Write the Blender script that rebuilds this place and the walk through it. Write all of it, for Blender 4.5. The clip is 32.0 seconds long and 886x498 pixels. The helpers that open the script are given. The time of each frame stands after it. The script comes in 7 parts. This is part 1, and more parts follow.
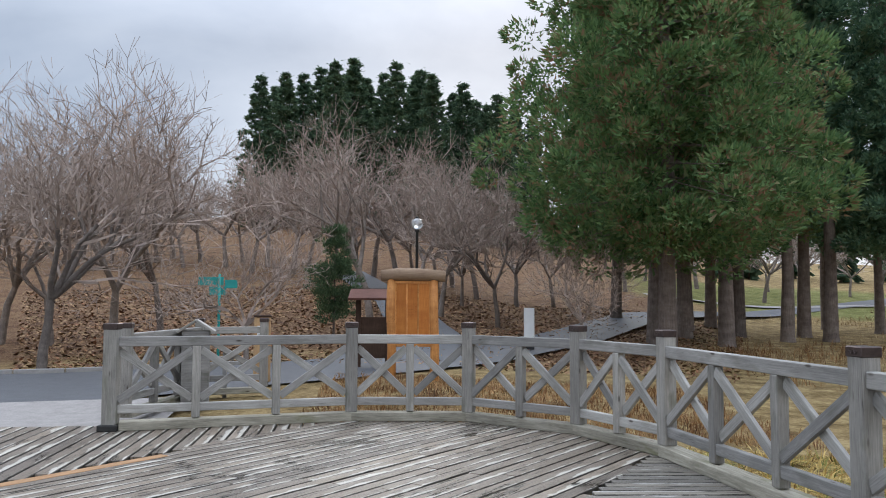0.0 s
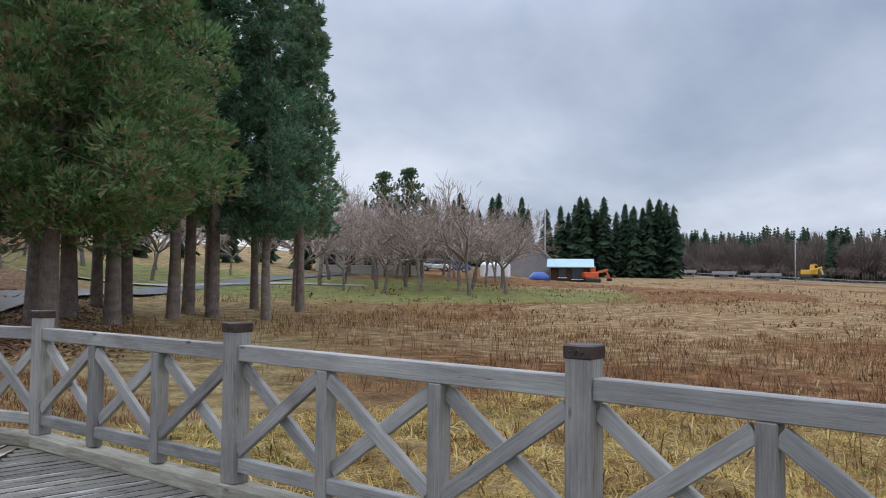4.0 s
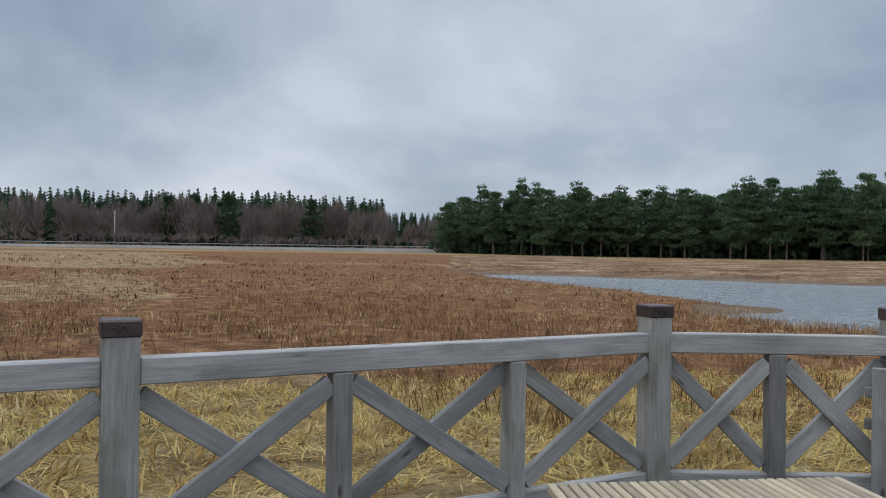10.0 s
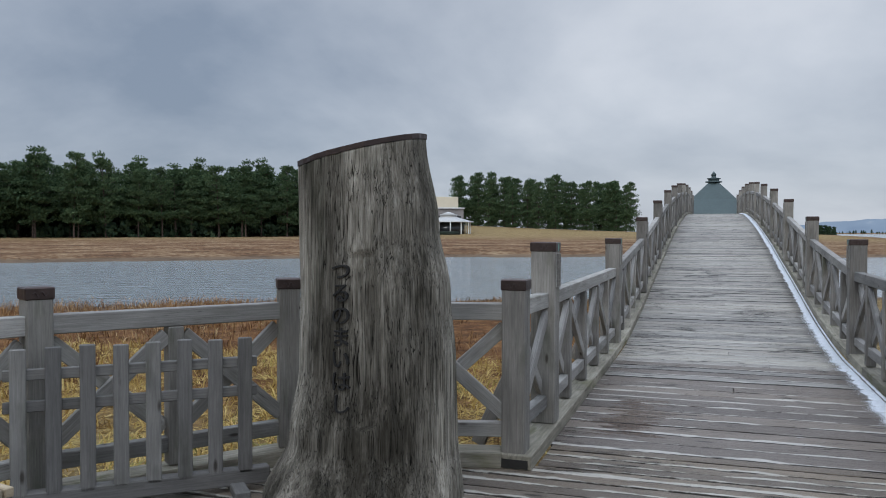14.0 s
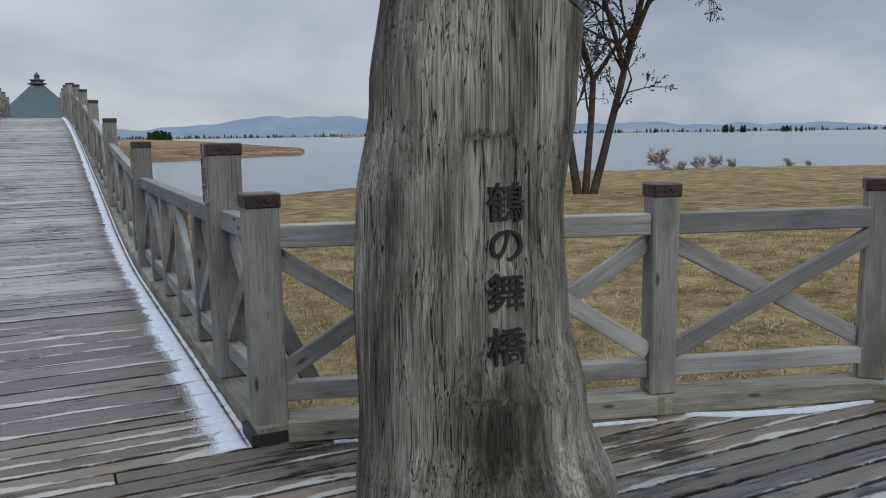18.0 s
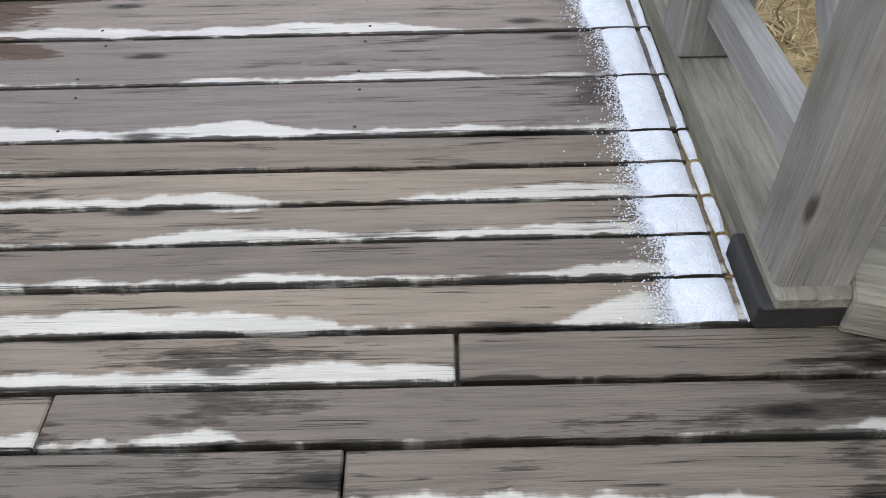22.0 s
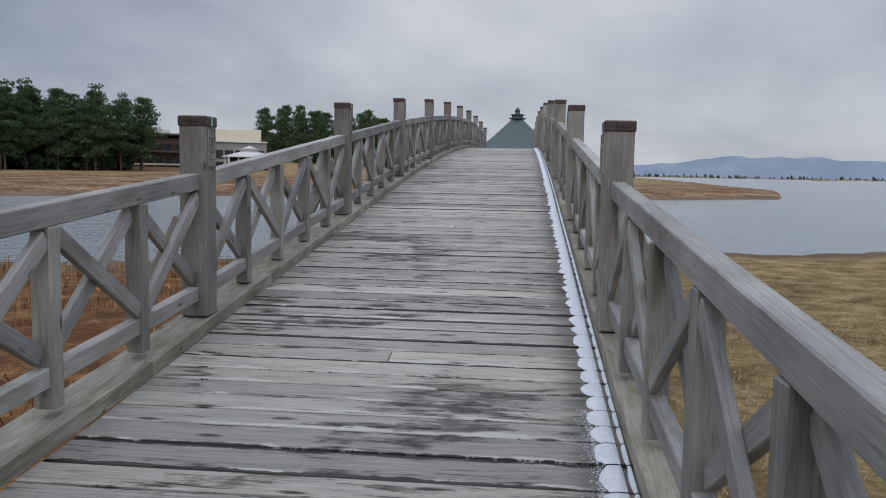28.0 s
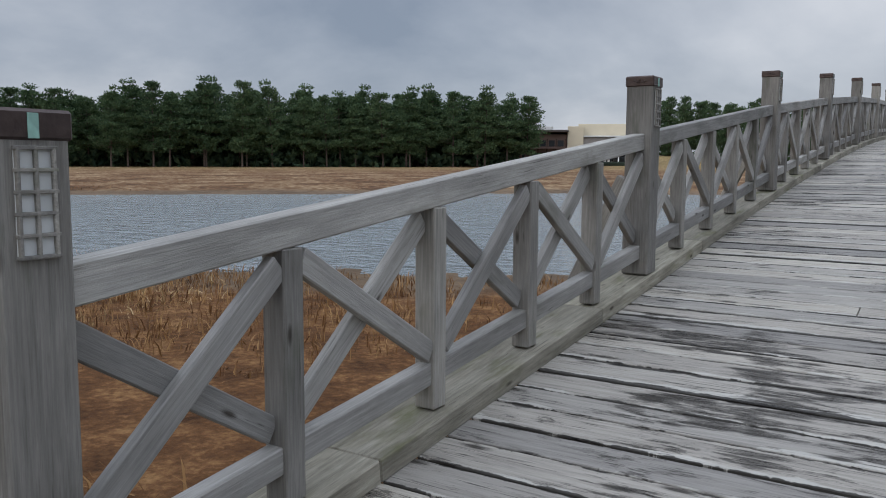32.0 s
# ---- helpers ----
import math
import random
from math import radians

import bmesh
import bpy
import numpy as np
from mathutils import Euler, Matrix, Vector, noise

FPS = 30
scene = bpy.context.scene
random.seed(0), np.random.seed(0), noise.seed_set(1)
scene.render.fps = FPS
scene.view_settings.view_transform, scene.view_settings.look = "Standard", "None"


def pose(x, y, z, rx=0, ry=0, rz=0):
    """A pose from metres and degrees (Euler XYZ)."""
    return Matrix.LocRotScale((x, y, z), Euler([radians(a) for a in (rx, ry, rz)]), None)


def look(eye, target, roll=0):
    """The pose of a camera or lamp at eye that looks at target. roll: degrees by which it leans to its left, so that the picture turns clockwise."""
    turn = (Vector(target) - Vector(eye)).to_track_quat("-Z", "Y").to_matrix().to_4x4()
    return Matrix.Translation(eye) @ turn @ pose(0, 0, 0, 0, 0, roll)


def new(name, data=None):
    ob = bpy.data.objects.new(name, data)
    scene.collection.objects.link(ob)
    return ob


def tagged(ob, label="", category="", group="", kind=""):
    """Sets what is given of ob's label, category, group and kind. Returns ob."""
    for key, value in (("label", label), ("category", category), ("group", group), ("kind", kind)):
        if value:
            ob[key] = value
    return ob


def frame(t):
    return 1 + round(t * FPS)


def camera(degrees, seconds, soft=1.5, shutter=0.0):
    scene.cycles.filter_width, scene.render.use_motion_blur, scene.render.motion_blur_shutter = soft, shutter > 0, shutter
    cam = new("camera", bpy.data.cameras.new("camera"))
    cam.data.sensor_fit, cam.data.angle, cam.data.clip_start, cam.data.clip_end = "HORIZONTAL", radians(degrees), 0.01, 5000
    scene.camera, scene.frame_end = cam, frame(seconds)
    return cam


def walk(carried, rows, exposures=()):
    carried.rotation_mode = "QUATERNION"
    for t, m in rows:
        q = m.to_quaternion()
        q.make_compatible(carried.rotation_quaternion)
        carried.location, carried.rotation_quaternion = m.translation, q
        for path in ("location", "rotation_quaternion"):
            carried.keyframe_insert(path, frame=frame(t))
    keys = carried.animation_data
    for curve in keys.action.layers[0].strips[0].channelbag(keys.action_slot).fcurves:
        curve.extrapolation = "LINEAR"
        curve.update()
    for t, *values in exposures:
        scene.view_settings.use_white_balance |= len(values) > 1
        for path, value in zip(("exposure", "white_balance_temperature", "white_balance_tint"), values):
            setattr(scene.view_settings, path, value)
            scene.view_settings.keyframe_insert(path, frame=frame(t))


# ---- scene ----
# seconds, x, y, z, pitch, roll, yaw
cam = camera(57.98, 32.0, 1.0)
EXPOSURES = [(0.0, 0.5, 6440, 10), (2.0, 0.5, 6420, 11), (4.5, 0.3, 6330, 12), (8.0, 0.1, 6330, 9), (11.0, 0.1, 6320, 9), (12.0, 0.1, 6320, 9), (13.0, -0.05, 6310, 9), (14.0, -0.1, 6330, 9), (15.0, 0.0, 6350, 9), (16.5, -0.2, 6300, 8), (19.2, -0.15, 6350, 9), (20.0, 0.35, 6400, 10), (21.5, 0.5, 6650, 11), (23.0, 0.85, 6700, 11), (24.2, 0.65, 6650, 11), (26.0, 0.25, 6600, 12), (28.0, -0.2, 6520, 11), (29.0, -0.3, 6500, 10), (30.5, -0.35, 6500, 9), (32.0, -0.1, 6500, 10)]
PATH = [
    (0, -0.312, -6.187, 1.591, 3.60, -0.23, 178.79),
    (0.5, -0.340, -6.204, 1.591, 3.46, -0.08, 174.94),
    (1, -0.374, -6.198, 1.596, 3.42, 0.37, 169.37),
    (1.5, -0.372, -6.197, 1.605, 3.05, 0.67, 163.36),
    (2, -0.372, -6.209, 1.608, 2.86, 0.70, 157.21),
    (2.5, -0.355, -6.212, 1.611, 2.77, 0.78, 152.28),
    (4.5, -0.347, -6.225, 1.601, 1.96, -0.75, 129.63),
    (5, -0.442, -6.225, 1.613, 1.37, -0.39, 121.42),
    (5.5, -0.359, -6.159, 1.610, 0.83, -0.24, 116.12),
    (6, -0.464, -6.162, 1.592, 0.81, -1.09, 111.90),
    (6.5, -0.475, -6.067, 1.617, 0.17, 0.13, 106.65),
    (7, -0.488, -6.046, 1.598, 0.54, -0.96, 102.48),
    (7.5, -0.489, -6.009, 1.593, 0.54, -1.20, 98.59),
    (8, -0.485, -5.971, 1.593, 0.46, -1.17, 95.18),
    (8.5, -0.472, -5.921, 1.596, 0.42, -0.99, 89.21),
    (9, -0.466, -5.894, 1.596, 0.37, -1.00, 84.55),
    (9.5, -0.410, -5.854, 1.595, 0.35, -0.78, 78.26),
    (10, -0.380, -5.789, 1.598, -0.00, -0.76, 70.93),
    (10.5, -0.395, -5.752, 1.594, -0.14, -0.65, 62.87),
    (11, -0.439, -5.726, 1.594, -0.31, -0.79, 56.28),
    (11.5, -0.456, -5.704, 1.604, -0.63, -0.55, 49.24),
    (12, -0.476, -5.669, 1.602, -0.83, -0.59, 42.94),
    (12.5, -0.494, -5.619, 1.596, -0.62, -0.27, 36.56),
    (13, -0.458, -5.562, 1.599, -0.52, -0.01, 27.82),
    (13.5, -0.365, -5.471, 1.606, -0.62, 0.53, 22.40),
    (14, -0.231, -5.369, 1.606, -1.20, -0.11, 18.54),
    (14.5, -0.172, -5.254, 1.594, -1.54, -0.18, 11.40),
    (15, -0.113, -5.135, 1.589, -1.79, -0.32, 2.67),
    (15.5, -0.035, -4.938, 1.589, -2.19, -0.39, -7.53),
    (17.5, 0.427, -4.212, 1.576, -7.06, 0.34, -24.56),
    (18, 0.548, -4.016, 1.561, -8.15, 0.79, -26.11),
    (18.5, 0.679, -3.833, 1.560, -9.17, 0.91, -27.00),
    (19, 0.739, -3.632, 1.547, -10.11, 0.39, -27.60),
    (19.5, 0.761, -3.297, 1.554, -11.48, 1.06, -22.83),
    (20, 0.783, -2.949, 1.540, -12.67, 1.22, -12.76),
    (20.5, 0.760, -2.546, 1.561, -20.50, 0.37, -5.09),
    (21, 0.734, -2.105, 1.467, -32.45, -0.63, -3.45),
    (21.5, 0.729, -1.684, 1.372, -42.11, 0.76, -1.54),
    (22, 0.696, -1.228, 1.373, -44.83, 0.99, -0.66),
    (22.5, 0.681, -0.745, 1.432, -40.22, 0.00, -0.54),
    (23, 0.669, -0.403, 1.462, -32.30, -1.26, 1.49),
    (23.5, 0.675, 0.102, 1.467, -30.45, -3.36, 2.24),
    (24, 0.688, 0.575, 1.506, -25.97, -2.01, 2.15),
    (24.5, 0.748, 1.098, 1.534, -23.19, -2.17, 3.50),
    (25, 0.771, 1.621, 1.568, -20.25, -1.07, 3.99),
    (25.5, 0.810, 2.137, 1.595, -17.49, -1.87, 4.70),
    (26, 0.832, 2.719, 1.593, -14.11, -1.00, 6.45),
    (26.5, 0.836, 3.255, 1.610, -12.05, -0.50, 6.40),
    (28.5, 0.855, 5.238, 1.522, -4.02, -1.20, 5.62),
    (29, 0.887, 5.801, 1.527, -3.39, -1.12, 5.96),
    (29.5, 0.854, 6.359, 1.531, -3.10, -1.08, 12.74),
    (30, 0.846, 6.874, 1.584, -4.18, -1.11, 16.64),
    (30.5, 0.790, 7.412, 1.652, -5.28, -0.53, 22.72),
    (31, 0.670, 8.033, 1.708, -6.13, -0.55, 24.82),
    (31.5, 0.565, 8.608, 1.774, -7.25, -1.10, 30.45),
    (32, 0.467, 9.196, 1.782, -6.26, -0.34, 32.61),
]
walk(cam, [(t, pose(x, y, z, 90 + p, r, w)) for t, x, y, z, p, r, w in PATH], EXPOSURES)

# ---------------------------------------------------------------- world and sun
SUN_YAW, SUN_ELEV = 173.0, 24.0      # the sun stands behind thin cloud in the south
world = bpy.data.worlds.new("world")
scene.world = world
world.use_nodes = True
wn, wl = world.node_tree.nodes, world.node_tree.links
wn.clear()


def wnode(kind, **values):
    n = wn.new(kind)
    for key, value in values.items():
        n.inputs[key].default_value = value
    return n


sky = wn.new("ShaderNodeTexSky")
sky.sky_type, sky.sun_disc = "NISHITA", False
sky.sun_elevation, sky.sun_rotation = radians(SUN_ELEV), radians(-SUN_YAW)
coord = wn.new("ShaderNodeTexCoord")
apart = wn.new("ShaderNodeSeparateXYZ")
wl.new(coord.outputs["Generated"], apart.inputs[0])
lift = wn.new("ShaderNodeMath")
lift.operation = "MAXIMUM"
lift.inputs[1].default_value = 0.0
wl.new(apart.outputs["Z"], lift.inputs[0])
raise_ = wn.new("ShaderNodeMath")
raise_.operation = "ADD"
raise_.inputs[1].default_value = 0.42
wl.new(lift.outputs[0], raise_.inputs[0])
flat = wn.new("ShaderNodeCombineXYZ")
for axis in ("X", "Y"):
    div = wn.new("ShaderNodeMath")
    div.operation = "DIVIDE"
    wl.new(apart.outputs[axis], div.inputs[0])
    wl.new(raise_.outputs[0], div.inputs[1])
    wl.new(div.outputs[0], flat.inputs[axis])
big = wnode("ShaderNodeTexNoise", Scale=1.15, Detail=8.0, Roughness=0.53, Distortion=0.22)
wl.new(flat.outputs[0], big.inputs["Vector"])
ramp = wn.new("ShaderNodeValToRGB")
els = ramp.color_ramp.elements
els[0].position, els[0].color = 0.36, (0.27, 0.325, 0.42, 1)
els[1].position, els[1].color = 0.68, (0.66, 0.695, 0.765, 1)
mid = els.new(0.50)
mid.color = (0.41, 0.462, 0.552, 1)
wl.new(big.outputs["Fac"], ramp.inputs[0])
# the bright veil round the hidden sun
sunward = wn.new("ShaderNodeVectorMath")
sunward.operation = "DOT_PRODUCT"
sv = Vector((-math.sin(radians(SUN_YAW)) * math.cos(radians(SUN_ELEV)), math.cos(radians(SUN_YAW)) * math.cos(radians(SUN_ELEV)), math.sin(radians(SUN_ELEV))))
sunward.inputs[1].default_value = sv
wl.new(coord.outputs["Generated"], sunward.inputs[0])
halo = wn.new("ShaderNodeMapRange")
halo.inputs["From Min"].default_value, halo.inputs["From Max"].default_value = 0.86, 1.0
halo.inputs["To Max"].default_value = 0.14
wl.new(sunward.outputs["Value"], halo.inputs["Value"])
veil = wn.new("ShaderNodeMix")
veil.data_type = "RGBA"
veil.inputs[7].default_value = (0.86, 0.88, 0.95, 1)
wl.new(halo.outputs[0], veil.inputs[0])
wl.new(ramp.outputs[0], veil.inputs[6])
clear_sky = wn.new("ShaderNodeBackground")
clear_sky.inputs["Strength"].default_value = 0.08
wl.new(sky.outputs[0], clear_sky.inputs["Color"])
cloud = wn.new("ShaderNodeBackground")
# an overcast sky is about three times as bright overhead as at the horizon
zen = wn.new("ShaderNodeMapRange")
zen.inputs["From Min"].default_value, zen.inputs["From Max"].default_value = 0.30, 1.0
zen.inputs["To Min"].default_value, zen.inputs["To Max"].default_value = 1.0, 4.2
wl.new(apart.outputs["Z"], zen.inputs["Value"])
wl.new(zen.outputs[0], cloud.inputs["Strength"])
# thin bright cloud over the lake in the north
northward = wn.new("ShaderNodeVectorMath")
northward.operation = "DOT_PRODUCT"
northward.inputs[1].default_value = (math.sin(radians(8)) * math.cos(radians(22)), math.cos(radians(8)) * math.cos(radians(22)), math.sin(radians(22)))
wl.new(coord.outputs["Generated"], northward.inputs[0])
thin = wn.new("ShaderNodeMapRange")
thin.inputs["From Min"].default_value, thin.inputs["From Max"].default_value = 0.78, 1.0
thin.inputs["To Max"].default_value = 0.85
wl.new(northward.outputs["Value"], thin.inputs["Value"])
thin_part = wn.new("ShaderNodeMath")
thin_part.operation = "MULTIPLY"
wl.new(thin.outputs[0], thin_part.inputs[0])
wl.new(big.outputs["Fac"], thin_part.inputs[1])
north_veil = wn.new("ShaderNodeMix")
north_veil.data_type = "RGBA"
north_veil.inputs[7].default_value = (0.98, 0.985, 1.02, 1)
wl.new(thin_part.outputs[0], north_veil.inputs[0])
wl.new(veil.outputs[2], north_veil.inputs[6])
wl.new(north_veil.outputs[2], cloud.inputs["Color"])
both = wn.new("ShaderNodeMixShader")
both.inputs[0].default_value = 0.9
wl.new(clear_sky.outputs[0], both.inputs[1])
wl.new(cloud.outputs[0], both.inputs[2])
sky_out = wn.new("ShaderNodeOutputWorld")
wl.new(both.outputs[0], sky_out.inputs["Surface"])

sun_lamp = bpy.data.lights.new("sun", "SUN")
sun_lamp.energy, sun_lamp.angle, sun_lamp.color = 0.8, radians(25), (1.0, 0.98, 0.95)
sun = new("sun", sun_lamp)
sun.matrix_world = look(sv * 50, (0, 0, 0))


# ---------------------------------------------------------------- materials
def material(name):
    m = bpy.data.materials.new(name)
    m.use_nodes = True
    return m, m.node_tree.nodes, m.node_tree.links, m.node_tree.nodes["Principled BSDF"]


def math_node(nodes, links, op, a, b=None):
    n = nodes.new("ShaderNodeMath")
    n.operation = op
    for k, v in enumerate((a, b)):
        if v is None:
            continue
        if isinstance(v, (int, float)):
            n.inputs[k].default_value = v
        else:
            links.new(v, n.inputs[k])
    return n.outputs[0]


def ramp_node(nodes, links, fac, stops):
    n = nodes.new("ShaderNodeValToRGB")
    e = n.color_ramp.elements
    e[0].position, e[0].color = stops[0][0], (*stops[0][1], 1)
    e[1].position, e[1].color = stops[-1][0], (*stops[-1][1], 1)
    for p, c in stops[1:-1]:
        x = e.new(p)
        x.color = (*c, 1)
    links.new(fac, n.inputs[0])
    return n.outputs[0]


def mix_node(nodes, links, fac, a, b, mode="MIX"):
    n = nodes.new("ShaderNodeMix")
    n.data_type, n.blend_type = "RGBA", mode
    for k, v in ((0, fac), (6, a), (7, b)):
        if isinstance(v, (int, float)):
            n.inputs[k].default_value = v
        elif isinstance(v, tuple):
            n.inputs[k].default_value = (*v, 1)
        else:
            links.new(v, n.inputs[k])
    return n.outputs[2]


def noise_node(nodes, links, vec, scale, detail=3.0, rough=0.55, distort=0.0):
    n = nodes.new("ShaderNodeTexNoise")
    n.inputs["Scale"].default_value, n.inputs["Detail"].default_value = scale, detail
    n.inputs["Roughness"].default_value, n.inputs["Distortion"].default_value = rough, distort
    if vec is not None:
        links.new(vec, n.inputs["Vector"])
    return n.outputs["Fac"]


def grain_coords(nodes, links, stretch, jitter=True, source="Object"):
    """Object coordinates, stretched along the grain (local x), shifted for each piece."""
    tc = nodes.new("ShaderNodeTexCoord")
    mp = nodes.new("ShaderNodeVectorMath")
    mp.operation = "MULTIPLY"
    mp.inputs[1].default_value = stretch
    if jitter:
        info = nodes.new("ShaderNodeObjectInfo")
        sc = math_node(nodes, links, "MULTIPLY", info.outputs["Random"], 37.0)
        add = nodes.new("ShaderNodeVectorMath")
        add.operation = "ADD"
        links.new(tc.outputs[source], add.inputs[0])
        links.new(sc, add.inputs[1])
        links.new(add.outputs[0], mp.inputs[0])
    else:
        links.new(tc.outputs[source], mp.inputs[0])
    return mp.outputs[0], tc.outputs[source]


def bump_on(nodes, links, bsdf, height, strength=0.3, distance=0.01):
    b = nodes.new("ShaderNodeBump")
    b.inputs["Strength"].default_value, b.inputs["Distance"].default_value = strength, distance
    links.new(height, b.inputs["Height"])
    links.new(b.outputs[0], bsdf.inputs["Normal"])


def crack_node(nodes, links, vec, scale, width, depth, mask_vec, cover=0.5):
    """Long thin splits along the grain: the level lines of a stretched noise, here and there."""
    f = noise_node(nodes, links, vec, scale, 2.0, 0.5, 0.15)
    gap = math_node(nodes, links, "ABSOLUTE", math_node(nodes, links, "SUBTRACT", f, 0.5))
    line = ramp_node(nodes, links, gap, [(width * 0.25, (1, 1, 1)), (width, (0, 0, 0))])
    where = ramp_node(nodes, links, noise_node(nodes, links, mask_vec, 1.7, 3.0), [(cover, (0, 0, 0)), (cover + 0.06, (1, 1, 1))])
    both_ = math_node(nodes, links, "MULTIPLY", line, where)
    return ramp_node(nodes, links, both_, [(0.0, (1, 1, 1)), (1.0, (depth, depth * 0.97, depth * 0.94))]), both_


def wood(name, dark, pale, rough=0.75, streak=(0.9, 26.0, 26.0), knots=True, tint=None, strength=0.25):
    m, n, l, bsdf = material(name)
    vec, raw = grain_coords(n, l, streak)
    grain = noise_node(n, l, vec, 4.0, 6.0, 0.65, 0.4)
    fine = noise_node(n, l, vec, 17.0, 4.0, 0.6)
    soft, _ = grain_coords(n, l, (0.8, 2.5, 2.5))
    blot = noise_node(n, l, soft, 1.6, 6.0, 0.62)
    both_ = math_node(n, l, "ADD", math_node(n, l, "MULTIPLY", grain, 0.45), math_node(n, l, "MULTIPLY", blot, 0.55))
    col = ramp_node(n, l, both_, [(0.34, dark), (0.52, tuple((a + b) / 2 for a, b in zip(dark, pale))), (0.66, pale)])
    lines = ramp_node(n, l, fine, [(0.30, (0.5, 0.48, 0.46)), (0.44, (1, 1, 1))])
    col = mix_node(n, l, 0.34, col, lines, "MULTIPLY")
    cv, _ = grain_coords(n, l, (0.45, 26.0, 26.0))
    split, _ = crack_node(n, l, cv, 1.6, 0.010, 0.42, soft, 0.56)
    col = mix_node(n, l, 0.85, col, split, "MULTIPLY")
    if tint:
        stain = noise_node(n, l, soft, 2.4, 4.0)
        col = mix_node(n, l, ramp_node(n, l, stain, [(0.56, (0, 0, 0)), (0.72, (0.75, 0.75, 0.75))]), col, tint)
    if knots:
        kv, _ = grain_coords(n, l, (2.2, 7.0, 7.0))
        vo = n.new("ShaderNodeTexVoronoi")
        vo.inputs["Scale"].default_value = 1.1
        l.new(kv, vo.inputs["Vector"])
        spot = ramp_node(n, l, vo.outputs["Distance"], [(0.05, (0.25, 0.22, 0.2)), (0.12, (1, 1, 1))])
        col = mix_node(n, l, 0.9, col, spot, "MULTIPLY")
    own = n.new("ShaderNodeObjectInfo")
    each = ramp_node(n, l, own.outputs["Random"], [(0.0, (0.74, 0.74, 0.74)), (0.35, (0.92, 0.91, 0.90)), (0.7, (1.06, 1.05, 1.03)), (1.0, (1.24, 1.23, 1.20))])
    col = mix_node(n, l, 1.0, col, each, "MULTIPLY")
    l.new(col, bsdf.inputs["Base Color"])
    bsdf.inputs["Roughness"].default_value = rough
    bsdf.inputs["Specular IOR Level"].default_value = 0.15
    bump_on(n, l, bsdf, math_node(n, l, "ADD", grain, fine), strength, 0.006)
    return m


def plank_material(name, body_col, pale, dark, pale_wide, dark_at, rough, half_wide=0.088, rot_deep=0.07, damp=False):
    """Weathered deck board: its own grey-brown, bleached strips along its edges, damp stains, knots and drying cracks."""
    m, n, l, bsdf = material(name)
    vec, raw = grain_coords(n, l, (0.9, 16.0, 16.0))
    grain = noise_node(n, l, vec, 3.0, 7.0, 0.65, 0.6)
    fine = noise_node(n, l, vec, 13.0, 4.0, 0.6, 0.3)
    info = n.new("ShaderNodeObjectInfo")
    # how far the bleached strip reaches in from the edge, along the board
    run_v, _ = grain_coords(n, l, (1.0, 0.25, 0.0))
    run = noise_node(n, l, run_v, 1.5, 6.0, 0.58)
    run_b = noise_node(n, l, run_v, 2.3, 5.0, 0.6)
    sep = n.new("ShaderNodeSeparateXYZ")
    l.new(raw, sep.inputs[0])
    near = math_node(n, l, "ADD", sep.outputs["Y"], half_wide + 0.005)
    far = math_node(n, l, "SUBTRACT", half_wide + 0.005, sep.outputs["Y"])
    rag = math_node(n, l, "MULTIPLY", math_node(n, l, "SUBTRACT", fine, 0.5), 0.030)
    reach = math_node(n, l, "ADD", math_node(n, l, "MULTIPLY", math_node(n, l, "SUBTRACT", run, 0.44), 0.30), math_node(n, l, "MULTIPLY", math_node(n, l, "SUBTRACT", info.outputs["Random"], 0.5), 0.03))
    reach = math_node(n, l, "ADD", math_node(n, l, "ADD", reach, pale_wide), rag)
    reach_b = math_node(n, l, "ADD", math_node(n, l, "ADD", math_node(n, l, "MULTIPLY", math_node(n, l, "SUBTRACT", run_b, 0.56), 0.24), pale_wide - 0.012), rag)
    one = ramp_node(n, l, math_node(n, l, "SUBTRACT", reach, near), [(0.0, (0, 0, 0)), (0.012, (0.9, 0.9, 0.9))])
    two = ramp_node(n, l, math_node(n, l, "SUBTRACT", reach_b, far), [(0.0, (0, 0, 0)), (0.014, (0.8, 0.8, 0.8))])
    fac = math_node(n, l, "MAXIMUM", one, two)
    base = ramp_node(n, l, grain, [(0.3, tuple(v * 0.68 for v in body_col)), (0.5, body_col), (0.7, tuple(min(1, v * 1.22) for v in body_col))])
    each = ramp_node(n, l, info.outputs["Random"], [(0.0, (0.66, 0.66, 0.68)), (0.3, (1.0, 0.97, 0.94)), (0.55, (0.84, 0.84, 0.85)), (0.8, (1.12, 1.09, 1.05)), (1.0, (1.22, 1.19, 1.13))])
    base = mix_node(n, l, 1.0, base, each, "MULTIPLY")
    light_ = ramp_node(n, l, grain, [(0.3, tuple(v * 0.80 for v in pale)), (0.6, pale)])
    col = mix_node(n, l, fac, base, light_)
    stain_v, _ = grain_coords(n, l, (1.5, 10.0, 1.0))
    own = noise_node(n, l, stain_v, 1.1, 7.0, 0.68, 0.5)
    geo = n.new("ShaderNodeNewGeometry")
    shared = noise_node(n, l, geo.outputs["Position"], 0.9, 4.0, 0.6, 0.4)
    wet = math_node(n, l, "ADD", math_node(n, l, "ADD", math_node(n, l, "MULTIPLY", own, 0.52), math_node(n, l, "MULTIPLY", shared, 0.48)), math_node(n, l, "MULTIPLY", math_node(n, l, "SUBTRACT", fine, 0.5), 0.20))
    wet = math_node(n, l, "SUBTRACT", wet, math_node(n, l, "MULTIPLY", fac, 0.05))
